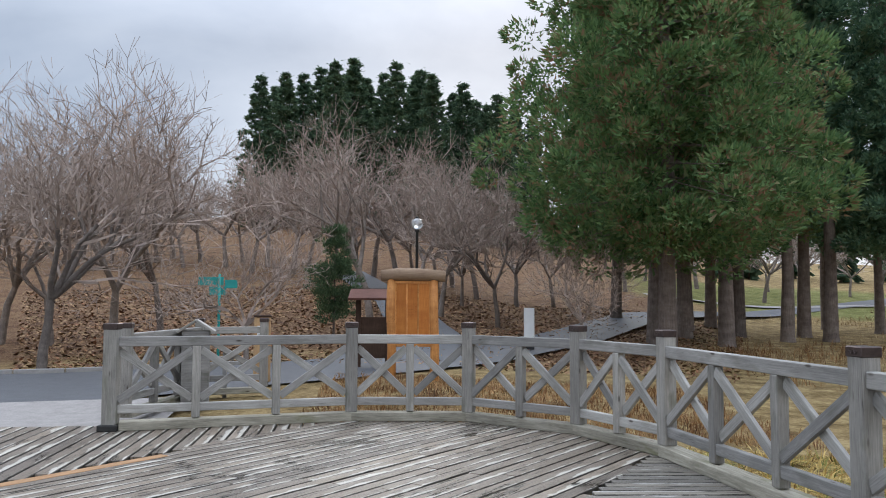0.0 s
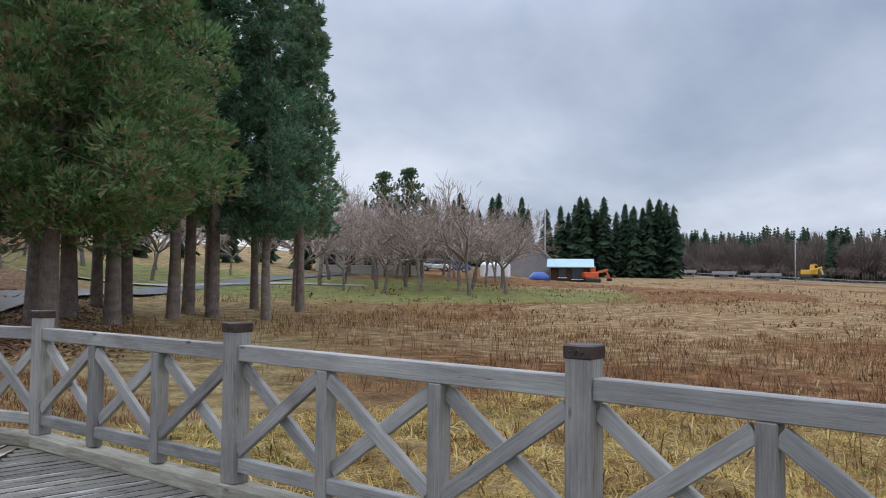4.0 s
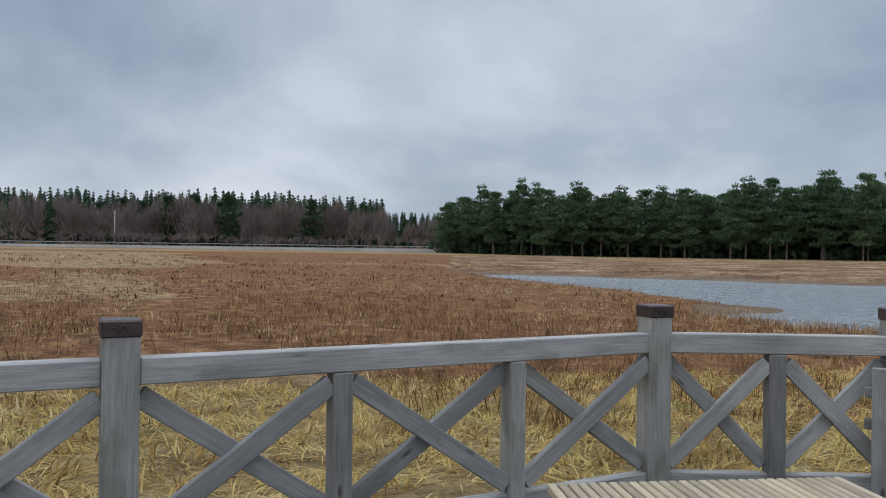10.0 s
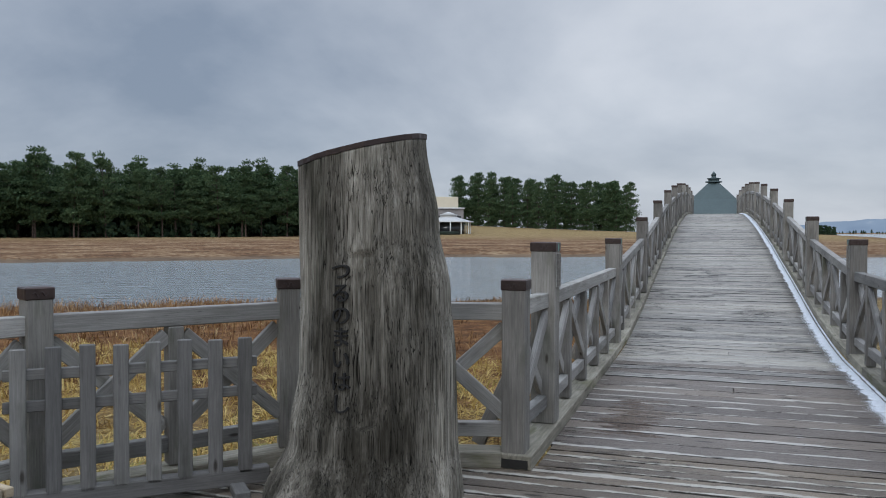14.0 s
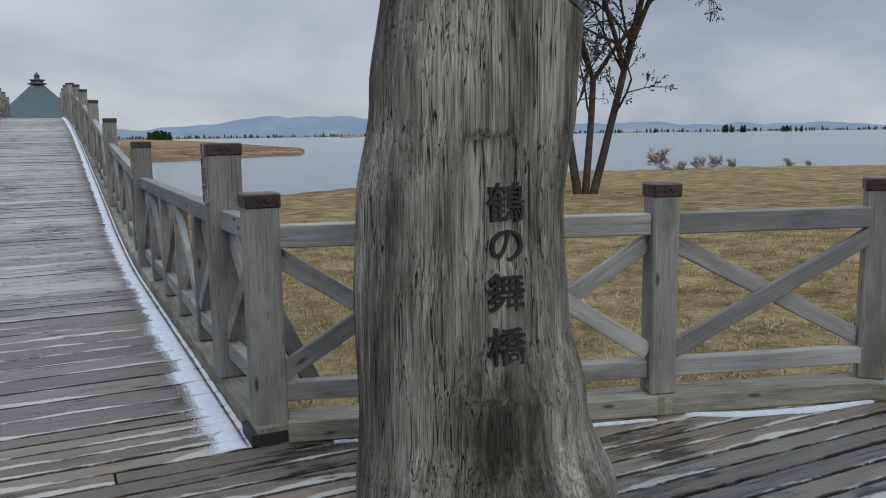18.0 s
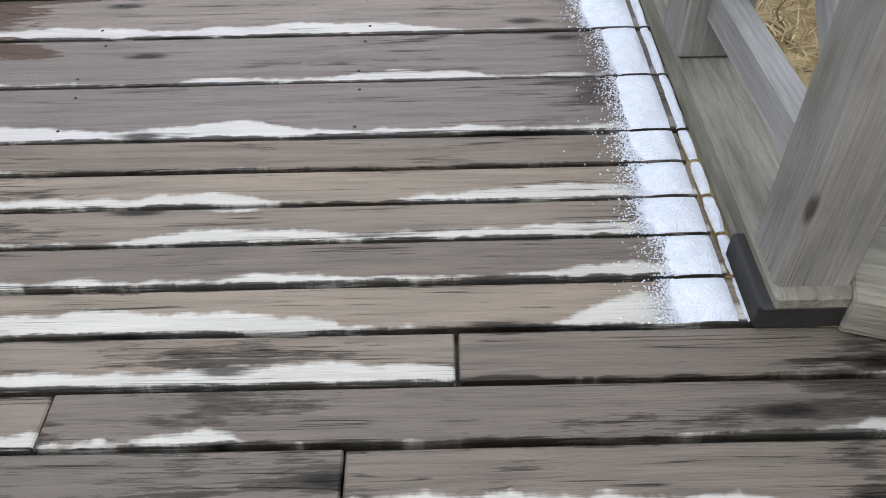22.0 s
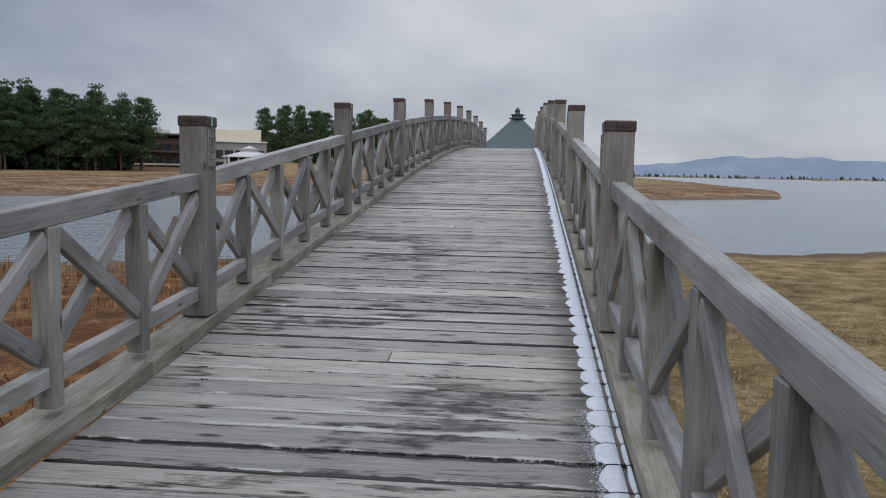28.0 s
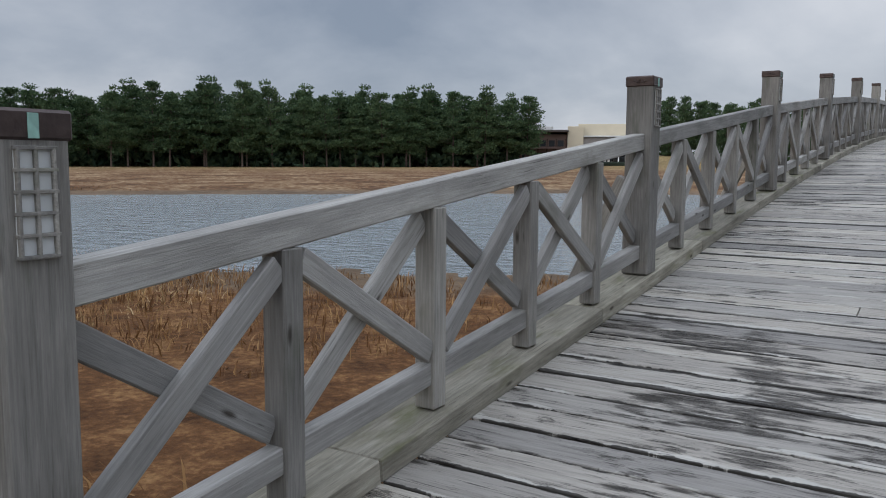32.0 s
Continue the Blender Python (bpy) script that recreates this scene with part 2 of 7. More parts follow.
    wetf = ramp_node(n, l, wet, [(dark_at, (0, 0, 0)), (dark_at + 0.014, (0.7, 0.7, 0.7)), (dark_at + 0.06, (0.95, 0.95, 0.95))])
    if damp:
        # melt water darkens the boards beside the snow, and stands in shallow films on the west side of the first boards
        place = n.new("ShaderNodeSeparateXYZ")
        l.new(geo.outputs["Position"], place.inputs[0])
        fringe = math_node(n, l, "ADD", place.outputs["X"], math_node(n, l, "MULTIPLY", math_node(n, l, "SUBTRACT", own, 0.5), 0.5))
        soak = ramp_node(n, l, math_node(n, l, "MULTIPLY", fringe, 0.5), [(0.535, (0, 0, 0)), (0.60, (0.62, 0.62, 0.62))])
        col = mix_node(n, l, soak, col, tuple(v * 1.7 for v in dark))
        film_x = math_node(n, l, "SUBTRACT", 0.36, math_node(n, l, "ABSOLUTE", math_node(n, l, "ADD", place.outputs["X"], 0.86)))
        film_y = math_node(n, l, "SUBTRACT", 0.85, math_node(n, l, "ABSOLUTE", math_node(n, l, "SUBTRACT", place.outputs["Y"], 1.75)))
        inside = math_node(n, l, "MINIMUM", film_x, film_y)
        inside = math_node(n, l, "ADD", inside, math_node(n, l, "MULTIPLY", math_node(n, l, "SUBTRACT", own, 0.56), 1.6))
        pool = ramp_node(n, l, inside, [(0.10, (0, 0, 0)), (0.14, (0.9, 0.9, 0.9))])
        col = mix_node(n, l, pool, col, (0.085, 0.052, 0.034))
    col = mix_node(n, l, wetf, col, dark)
    # rot eats into both edges
    rot_v, _ = grain_coords(n, l, (2.2, 1.0, 0.0))
    rot = noise_node(n, l, rot_v, 2.0, 7.0, 0.7)
    to_edge = math_node(n, l, "SUBTRACT", half_wide, math_node(n, l, "ABSOLUTE", sep.outputs["Y"]))
    bite = math_node(n, l, "ADD", math_node(n, l, "ADD", math_node(n, l, "MULTIPLY", math_node(n, l, "SUBTRACT", rot, 0.47), rot_deep), 0.004), math_node(n, l, "MULTIPLY", rag, 0.6))
    rotf = ramp_node(n, l, math_node(n, l, "SUBTRACT", bite, to_edge), [(0.0, (0, 0, 0)), (0.004, (0.9, 0.9, 0.9))])
    col = mix_node(n, l, rotf, col, tuple(v * 0.45 for v in dark))
    kv, _ = grain_coords(n, l, (1.3, 5.0, 5.0))
    vo = n.new("ShaderNodeTexVoronoi")
    vo.voronoi_dimensions = "2D"
    vo.inputs["Scale"].default_value = 1.05
    l.new(kv, vo.inputs["Vector"])
    ragged = math_node(n, l, "ADD", vo.outputs["Distance"], math_node(n, l, "MULTIPLY", math_node(n, l, "SUBTRACT", fine, 0.5), 0.16))
    spot = ramp_node(n, l, ragged, [(0.05, (0.07, 0.062, 0.055)), (0.12, (1, 1, 1))])
    some = n.new("ShaderNodeSeparateColor")
    l.new(vo.outputs["Color"], some.inputs[0])
    col = mix_node(n, l, ramp_node(n, l, some.outputs[0], [(0.62, (0, 0, 0)), (0.64, (0.9, 0.9, 0.9))]), col, spot, "MULTIPLY")
    crack = ramp_node(n, l, fine, [(0.24, (0.2, 0.19, 0.18)), (0.32, (1, 1, 1))])
    col = mix_node(n, l, 0.85, col, crack, "MULTIPLY")
    cv, _ = grain_coords(n, l, (0.4, 30.0, 1.0))
    split, depth_ = crack_node(n, l, cv, 1.5, 0.016, 0.12, stain_v, 0.50)
    col = mix_node(n, l, 0.95, col, split, "MULTIPLY")
    l.new(col, bsdf.inputs["Base Color"])
    rgh = ramp_node(n, l, wetf, [(0.0, (rough, rough, rough)), (1.0, (0.25, 0.25, 0.25))])
    if damp:
        rgh = mix_node(n, l, soak, rgh, (0.3, 0.3, 0.3))
        rgh = mix_node(n, l, pool, rgh, (0.04, 0.04, 0.04))
    l.new(rgh, bsdf.inputs["Roughness"])
    bsdf.inputs["Specular IOR Level"].default_value = 0.2
    bump_on(n, l, bsdf, math_node(n, l, "SUBTRACT", math_node(n, l, "ADD", grain, math_node(n, l, "MULTIPLY", fine, 1.6)), math_node(n, l, "MULTIPLY", depth_, 1.5)), 0.5, 0.006)
    return m


def plain(name, col, rough=0.6, metal=0.0, spread=0.25, scale=8.0, bump=0.15, source="Object"):
    m, n, l, bsdf = material(name)
    tc = n.new("ShaderNodeTexCoord")
    a = noise_node(n, l, tc.outputs[source], scale, 5.0)
    b = noise_node(n, l, tc.outputs[source], scale * 0.17, 3.0)
    f = math_node(n, l, "ADD", math_node(n, l, "MULTIPLY", a, 0.5), math_node(n, l, "MULTIPLY", b, 0.5))
    lo, hi = tuple(v * (1 - spread) for v in col), tuple(min(1, v * (1 + spread)) for v in col)
    l.new(ramp_node(n, l, f, [(0.3, lo), (0.7, hi)]), bsdf.inputs["Base Color"])
    bsdf.inputs["Roughness"].default_value, bsdf.inputs["Metallic"].default_value = rough, metal
    bump_on(n, l, bsdf, a, bump, 0.01)
    return m


def islands(name, stops, rough=0.8, through_light=0.0):
    """Foliage and grass: each blade or clump takes its own colour."""
    m, n, l, bsdf = material(name)
    g = n.new("ShaderNodeNewGeometry")
    info = n.new("ShaderNodeObjectInfo")
    f = math_node(n, l, "ADD", math_node(n, l, "MULTIPLY", g.outputs["Random Per Island"], 0.75), math_node(n, l, "MULTIPLY", info.outputs["Random"], 0.25))
    tc = n.new("ShaderNodeTexCoord")
    blot = math_node(n, l, "ADD", math_node(n, l, "MULTIPLY", math_node(n, l, "SUBTRACT", noise_node(n, l, tc.outputs["Object"], 1.1, 3.0), 0.5), 2.0), 0.5)
    f = math_node(n, l, "ADD", math_node(n, l, "MULTIPLY", f, 0.5), math_node(n, l, "MULTIPLY", blot, 0.5))
    l.new(ramp_node(n, l, f, stops), bsdf.inputs["Base Color"])
    bsdf.inputs["Roughness"].default_value = rough
    bsdf.inputs["Specular IOR Level"].default_value = 0.2
    if through_light:
        tr = n.new("ShaderNodeBsdfTranslucent")
        l.new(bsdf.inputs["Base Color"].links[0].from_socket, tr.inputs["Color"])
        mx = n.new("ShaderNodeMixShader")
        mx.inputs[0].default_value = through_light
        l.new(bsdf.outputs[0], mx.inputs[1])
        l.new(tr.outputs[0], mx.inputs[2])
        l.new(mx.outputs[0], n["Material Output"].inputs["Surface"])
    return m


M_RAIL = wood("weathered_grey_cedar", (0.185, 0.178, 0.168), (0.43, 0.415, 0.39), tint=(0.15, 0.145, 0.12), strength=0.4)
M_POST = wood("weathered_post", (0.145, 0.138, 0.126), (0.38, 0.36, 0.33), tint=(0.12, 0.125, 0.09), strength=0.4)
M_KERB = wood("weathered_kerb", (0.13, 0.120, 0.092), (0.44, 0.41, 0.34), streak=(0.9, 12.0, 12.0), tint=(0.12, 0.125, 0.05), strength=0.8)
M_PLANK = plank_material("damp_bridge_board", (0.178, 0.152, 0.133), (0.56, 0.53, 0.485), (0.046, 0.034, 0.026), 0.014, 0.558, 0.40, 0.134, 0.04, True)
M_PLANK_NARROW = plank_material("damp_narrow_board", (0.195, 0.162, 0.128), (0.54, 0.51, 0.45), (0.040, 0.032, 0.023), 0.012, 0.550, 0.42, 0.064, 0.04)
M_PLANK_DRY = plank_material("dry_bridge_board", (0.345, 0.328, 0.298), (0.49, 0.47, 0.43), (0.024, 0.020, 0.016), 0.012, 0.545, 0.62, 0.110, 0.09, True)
M_PLAZA = plank_material("plaza_board", (0.180, 0.166, 0.142), (0.42, 0.41, 0.38), (0.036, 0.032, 0.025), 0.0, 0.550, 0.55, 0.064, 0.08)
M_FRESH = wood("newer_board", (0.22, 0.12, 0.06), (0.40, 0.25, 0.14))
M_LOG = wood("log_pillar", (0.115, 0.112, 0.100), (0.37, 0.35, 0.31), rough=0.8, streak=(0.8, 9.0, 9.0), knots=False, tint=(0.055, 0.06, 0.05), strength=0.6)
M_LOGCUT = wood("log_cut_face", (0.22, 0.20, 0.17), (0.40, 0.37, 0.32), streak=(0.8, 9.0, 9.0), knots=False)
M_BRONZE = plain("dark_bronze", (0.075, 0.055, 0.050), 0.45, 0.7, 0.35, 30, 0.3)
M_VERDI = plain("verdigris", (0.25, 0.42, 0.36), 0.8, 0.0, 0.3, 40)
M_SHOE = plain("black_shoe", (0.025, 0.024, 0.022), 0.6, 0.2, 0.3, 20)
M_GLASS = plain("frosted_pane", (0.55, 0.56, 0.55), 0.35, 0.0, 0.12, 12)
M_LETTER = plain("black_letters", (0.028, 0.027, 0.026), 0.55, 0.3, 0.4, 30, 0.4)
M_SNOW = plain("old_snow", (0.76, 0.79, 0.84), 0.7, 0.0, 0.14, 170, 1.0)
M_BENCH = wood("bench_slat", (0.30, 0.24, 0.16), (0.52, 0.43, 0.31))
M_GATE = wood("gate_slat", (0.13, 0.125, 0.12), (0.30, 0.29, 0.275), tint=(0.10, 0.10, 0.085))
M_NAIL = plain("nail_head", (0.03, 0.028, 0.026), 0.6, 0.5)
M_ASPHALT = plain("asphalt", (0.075, 0.078, 0.085), 0.75, 0.0, 0.2, 25, 0.4)
M_GRAVEL = plain("pale_gravel", (0.27, 0.25, 0.235), 0.9, 0.0, 0.25, 30, 0.6)
M_ROOF_GREEN = plain("pavilion_roof", (0.055, 0.080, 0.080), 0.55, 0.1, 0.15, 3)


# ---------------------------------------------------------------- building helpers
def mesh_of(bm, name="mesh"):
    me = bpy.data.meshes.new(name)
    bm.to_mesh(me)
    bm.free()
    return me


def raw_mesh(name, verts, faces, mat=None, smooth=False):
    """A mesh from numpy arrays: verts (n,3), faces (m,3) or (m,4)."""
    verts, faces = np.asarray(verts, np.float32), np.asarray(faces, np.int32)
    me = bpy.data.meshes.new(name)
    k = faces.shape[1]
    me.vertices.add(len(verts))
    me.vertices.foreach_set("co", verts.ravel())
    me.loops.add(faces.size)
    me.loops.foreach_set("vertex_index", faces.ravel())
    me.polygons.add(len(faces))
    me.polygons.foreach_set("loop_start", np.arange(0, faces.size, k, dtype=np.int32))
    if smooth:
        me.polygons.foreach_set("use_smooth", np.ones(len(faces), bool))
    me.update(calc_edges=True)
    if mat:
        me.materials.append(mat)
    return me


def child(name, me, parent, m=Matrix(), label=""):
    ob = new(name, me)
    ob.parent = parent
    ob.matrix_basis = m
    return tagged(ob, label) if label else ob


def thing(name, m=Matrix(), label="", category="", group="", kind=""):
    ob = new(name)
    ob.empty_display_size = 0.1
    ob.matrix_basis = m
    return tagged(ob, label, category, group, kind)


BEAMS = {}


def beam_mesh(length, wide, high, mat, soft=0.006):
    """A timber along local x, centred, with eased edges; kept for reuse."""
    key = (round(length, 3), round(wide, 3), round(high, 3), mat.name, soft)
    if key not in BEAMS:
        bm = bmesh.new()
        bmesh.ops.create_cube(bm, size=1.0)
        bmesh.ops.scale(bm, vec=(length, wide, high), verts=bm.verts)
        bmesh.ops.bevel(bm, geom=list(bm.edges), offset=soft, segments=1, affect="EDGES")
        me = mesh_of(bm, "timber")
        me.materials.append(mat)
        BEAMS[key] = me
    return BEAMS[key]


def along(a, b, up=(0, 0, 1)):
    """The pose of a timber that runs from a to b, its local z as near to up as it goes."""
    a, b = Vector(a), Vector(b)
    x = (b - a).normalized()
    y = Vector(up).cross(x).normalized()
    z = x.cross(y)
    m = Matrix((x, y, z)).transposed().to_4x4()
    m.translation = (a + b) / 2
    return m


def timber(name, a, b, wide, high, mat, parent=None, up=(0, 0, 1), label="", soft=0.006):
    length = (Vector(b) - Vector(a)).length
    return child(name, beam_mesh(length, wide, high, mat, soft), parent, along(a, b, up), label)


def lathe(profile, sides=16):
    """Rings of (radius, z) turned round z, closed at both ends."""
    vs, fs = [], []
    for r, z in profile:
        vs += [(r * math.cos(2 * math.pi * k / sides), r * math.sin(2 * math.pi * k / sides), z) for k in range(sides)]
    bm = bmesh.new()
    bv = [bm.verts.new(v) for v in vs]
    for i in range(len(profile) - 1):
        for k in range(sides):
            a, b = i * sides + k, i * sides + (k + 1) % sides
            bm.faces.new((bv[a], bv[b], bv[b + sides], bv[a + sides])).smooth = True
    bm.faces.new(bv[:sides][::-1])
    bm.faces.new(bv[-sides:])
    return bm


def lathe_mesh(profile, mat, sides=16, name="turned"):
    me = mesh_of(lathe(profile, sides), name)
    me.materials.append(mat)
    return me


def tube_mesh(points, radii, mat, sides=7, name="tube"):
    """A bent round bar through the points."""
    vs, fs = [], []
    pts = [Vector(p) for p in points]
    for i, p in enumerate(pts):
        t = (pts[min(i + 1, len(pts) - 1)] - pts[max(i - 1, 0)]).normalized()
        u = t.orthogonal().normalized() if abs(t.z) > 0.9 else t.cross(Vector((0, 0, 1))).normalized()
        v = t.cross(u)
        for k in range(sides):
            a = 2 * math.pi * k / sides
            vs.append(p + radii[i] * (math.cos(a) * u + math.sin(a) * v))
    for i in range(len(pts) - 1):
        for k in range(sides):
            a, b = i * sides + k, i * sides + (k + 1) % sides
            fs.append((a, b, b + sides, a + sides))
    me = bpy.data.meshes.new(name)
    me.from_pydata(vs, [], fs + [tuple(range(sides))[::-1], tuple(range(len(vs) - sides, len(vs)))])
    for p in me.polygons:
        p.use_smooth = True
    me.materials.append(mat)
    return me


def box_part(name, size, at, mat, parent, turn=0.0, soft=0.006, label=""):
    return child(name, beam_mesh(size[0], size[1], size[2], mat, soft), parent, pose(*at, 0, 0, turn), label)


rng = np.random.default_rng(7)


def wave(x, seed=0.0):
    return 0.5 * np.sin(x * 1.0 + seed) + 0.3 * np.sin(x * 2.3 + 1.7 * seed + 1) + 0.2 * np.sin(x * 5.1 + 2.3 * seed + 2)


# ---------------------------------------------------------------- the plan
# the south end of the plaza and what lies beyond it was set out on its own axes, turned about one railing post
SOUTH_TURN, SOUTH_PIVOT = 5.28, (-3.29, -11.6)
SOUTH = Matrix.Translation((*SOUTH_PIVOT, 0)) @ Matrix.Rotation(radians(SOUTH_TURN), 4, "Z") @ Matrix.Translation((-SOUTH_PIVOT[0], -SOUTH_PIVOT[1], 0))


def south(x, y):
    v = SOUTH @ Vector((x, y, 0))
    return v.x, v.y


DECK_Y = [0.0, 5.58, 8.28, 10.28, 12.58, 14.98, 19.68, 24.28, 28.88, 33.48, 38.08, 42.68, 47.28, 51.88, 60.28, 72.28, 84.28, 90.28]
DECK_Z = [0.0, 0.0, 0.16, 0.37, 0.62, 0.87, 1.36, 1.76, 2.10, 2.37, 2.57, 2.68, 2.72, 2.66, 2.40, 1.70, 0.75, 0.5]


def deck_z(y):
    """The height of the bridge's boards over its length."""
    y = min(max(y, 0.0), 90.28)
    k = max(i for i in range(len(DECK_Y) - 1) if DECK_Y[i] <= y)
    y0, y1, z0, z1 = DECK_Y[k], DECK_Y[k + 1], DECK_Z[k], DECK_Z[k + 1]

    def slope(i):
        if i <= 0 or i >= len(DECK_Y) - 1:
            return 0.0 if i <= 0 else (DECK_Z[-1] - DECK_Z[-2]) / (DECK_Y[-1] - DECK_Y[-2])
        return (DECK_Z[i + 1] - DECK_Z[i - 1]) / (DECK_Y[i + 1] - DECK_Y[i - 1])
    h, s = y1 - y0, (y - y0) / (y1 - y0)
    a, b = slope(k) * h, slope(k + 1) * h
    if k == 0:
        a = b = 0.0
    return (2 * s**3 - 3 * s**2 + 1) * z0 + (s**3 - 2 * s**2 + s) * a + (-2 * s**3 + 3 * s**2) * z1 + (s**3 - s**2) * b


BRIDGE_POSTS = [0.92, 5.60] + [10.28 + 4.66 * k for k in range(10)]       # where the tall posts stand, along y
WEST = [(3.48, -16.0), (0.67, -16.86), (-0.88, -16.83), (-2.14, -15.81), (-2.79, -14.44), (-3.29, -11.6), (-3.72, -8.76), (-4.03, -5.97), (-4.46, -3.04), (-3.96, -1.71), (-3.03, -0.42), (-1.5, 0.0)]
WEST_BAYS = [3, 2, 2, 2, 3, 3, 3, 3, 2, 2, 2]
EAST = [(1.48, 0.0), (3.54, -0.62), (4.81, -1.0), (6.0, -3.2)]
EAST_BAYS = [2, 1, 2]
WATER_Z = -1.5


# ---------------------------------------------------------------- ground
def table(phi, xs, ys):
    return np.interp(phi, xs, ys)


GROUND_R = np.array([0.0, 6, 15, 24, 34, 50, 70, 100, 140, 210, 300, 600, 1500, 5000])
GROUND_PHI = np.array([-180, -150, -100, -60, -20, 0, 30, 60, 80, 100, 125, 150, 165, 180], float)
GROUND_H = np.array([
    [-0.5, -0.5, -0.10, -0.10, 0.7, 2.8, 5.6, 10, 16, 22, 26, 30, 30, 30],
    [-0.5, -0.5, -0.20, -0.1, 0.5, 2.0, 4.2, 8, 13, 17, 20, 24, 24, 24],
    [-0.5, -0.5, -0.6, -0.7, -0.8, -0.9, -0.9, -0.8, -0.5, 0, 0, 0, 0, 0],
    [-0.5, -0.5, -0.55, -0.65, -0.8, -1.0, -1.2, -1.2, -1.0, -0.8, 0, 0, 0, 0],
    [-0.5, -0.55, -0.75, -0.9, -1.1, -1.2, -1.2, -1.2, -1.0, -1.0, -0.9, -0.9, 0, 0],
    [-0.5, -0.6, -0.8, -1.0, -1.2, -1.2, -1.2, -1.0, -0.4, 0.5, 1.6, 1.8, 2, 2],
    # from here two rows rise at 300 m, added to hide sky behind the wood
    [-0.5, -0.6, -0.8, -1.0, -1.2, -1.2, -1.2, -1.0, -0.3, 0.5, 6.0, 9, 9, 9],
    [-0.5, -0.6, -0.8, -0.95, -1.05, -1.15, -1.2, -1.1, -0.5, 0.5, 6.0, 9, 9, 9],
    [-0.5, -0.6, -0.75, -0.85, -0.9, -0.9, -0.7, -0.4, 0.2, 0.7, 2.0, 8, 10, 10],
    [-0.5, -0.6, -0.7, -0.75, -0.75, -0.6, -0.4, -0.1, 0.4, 0.9, 3.0, 12, 14, 14],
    [-0.5, -0.55, -0.65, -0.65, -0.6, -0.1, 0.6, 1.5, 2.6, 3.6, 5, 14, 16, 16],
    [-0.5, -0.5, -0.5, -0.45, -0.4, 0.2, 1.6, 4.0, 7.5, 10, 13, 18, 20, 20],
    [-0.5, -0.5, -0.3, -0.3, -0.1, 1.6, 3.8, 7, 12, 16, 20, 24, 24, 24],
    [-0.5, -0.5, -0.10, -0.10, 0.7, 2.8, 5.6, 10, 16, 22, 26, 30, 30, 30],
])
SHORE_PHI = np.array([-100, -95, -75, -53, -37, -23, -16, -8, 0, 10, 25, 40, 47.4, 47.9, 49, 54, 60, 66, 70, 71], float)
SHORE_NEAR = np.array([900, 200, 95, 76, 67, 51, 46, 43, 40, 38, 36, 36, 37, 47, 49, 56, 66, 82, 99.5, 101], float)
SHORE_FAR = np.array([901, 2500, 2500, 2500, 2500, 2500, 135, 113, 108, 103, 97, 90, 91, 91, 92, 94, 97, 99, 100.5, 100.6], float)


def water_depth(phi, r):
    """Metres out from the shore, on the water side; negative on land. All radial."""
    wob = 1.2 * wave(phi * 0.55, 1.0) * np.clip(r / 60, 0.3, 1.5)
    near, far = table(phi, SHORE_PHI, SHORE_NEAR) + wob, table(phi, SHORE_PHI, SHORE_FAR) - wob
    d = np.minimum(r - near, far - r)
    d = np.where((phi < -99) | (phi > 70.5), -5000.0, d)
    i0 = table(phi, [47.0, 50, 53.5, 54], [37, 39.6, 41.6, 42])
    i1 = table(phi, [47.0, 50, 53.5, 54], [46.5, 44.2, 41.8, 41.5])
    d = np.where((phi > 47) & (phi < 54), np.maximum(d, np.minimum(r - i0, i1 - r)), d)
    s0 = table(phi, [-19, -18, -14, -8, -4, 2, 3], [160, 175, 230, 366, 500, 700, 1400])
    d = np.where((phi > -19) & (phi < 3), np.maximum(d, np.minimum(r - s0, 2400 - r)), d)
    return d


def ground_height(x, y):
    x, y = np.asarray(x, float), np.asarray(y, float)
    phi = np.degrees(np.arctan2(-x, y + 6))
    w = np.where(phi > 0, np.clip((phi - 137) / 7, 0, 1), np.clip((-phi - 105) / 25, 0, 1))
    a = -radians(SOUTH_TURN)
    dx, dy = x - SOUTH_PIVOT[0], y - SOUTH_PIVOT[1]
    px, py = SOUTH_PIVOT[0] + math.cos(a) * dx - math.sin(a) * dy, SOUTH_PIVOT[1] + math.sin(a) * dx + math.cos(a) * dy
    return plan_height(x, y) * (1 - w) + plan_height(px, py) * w


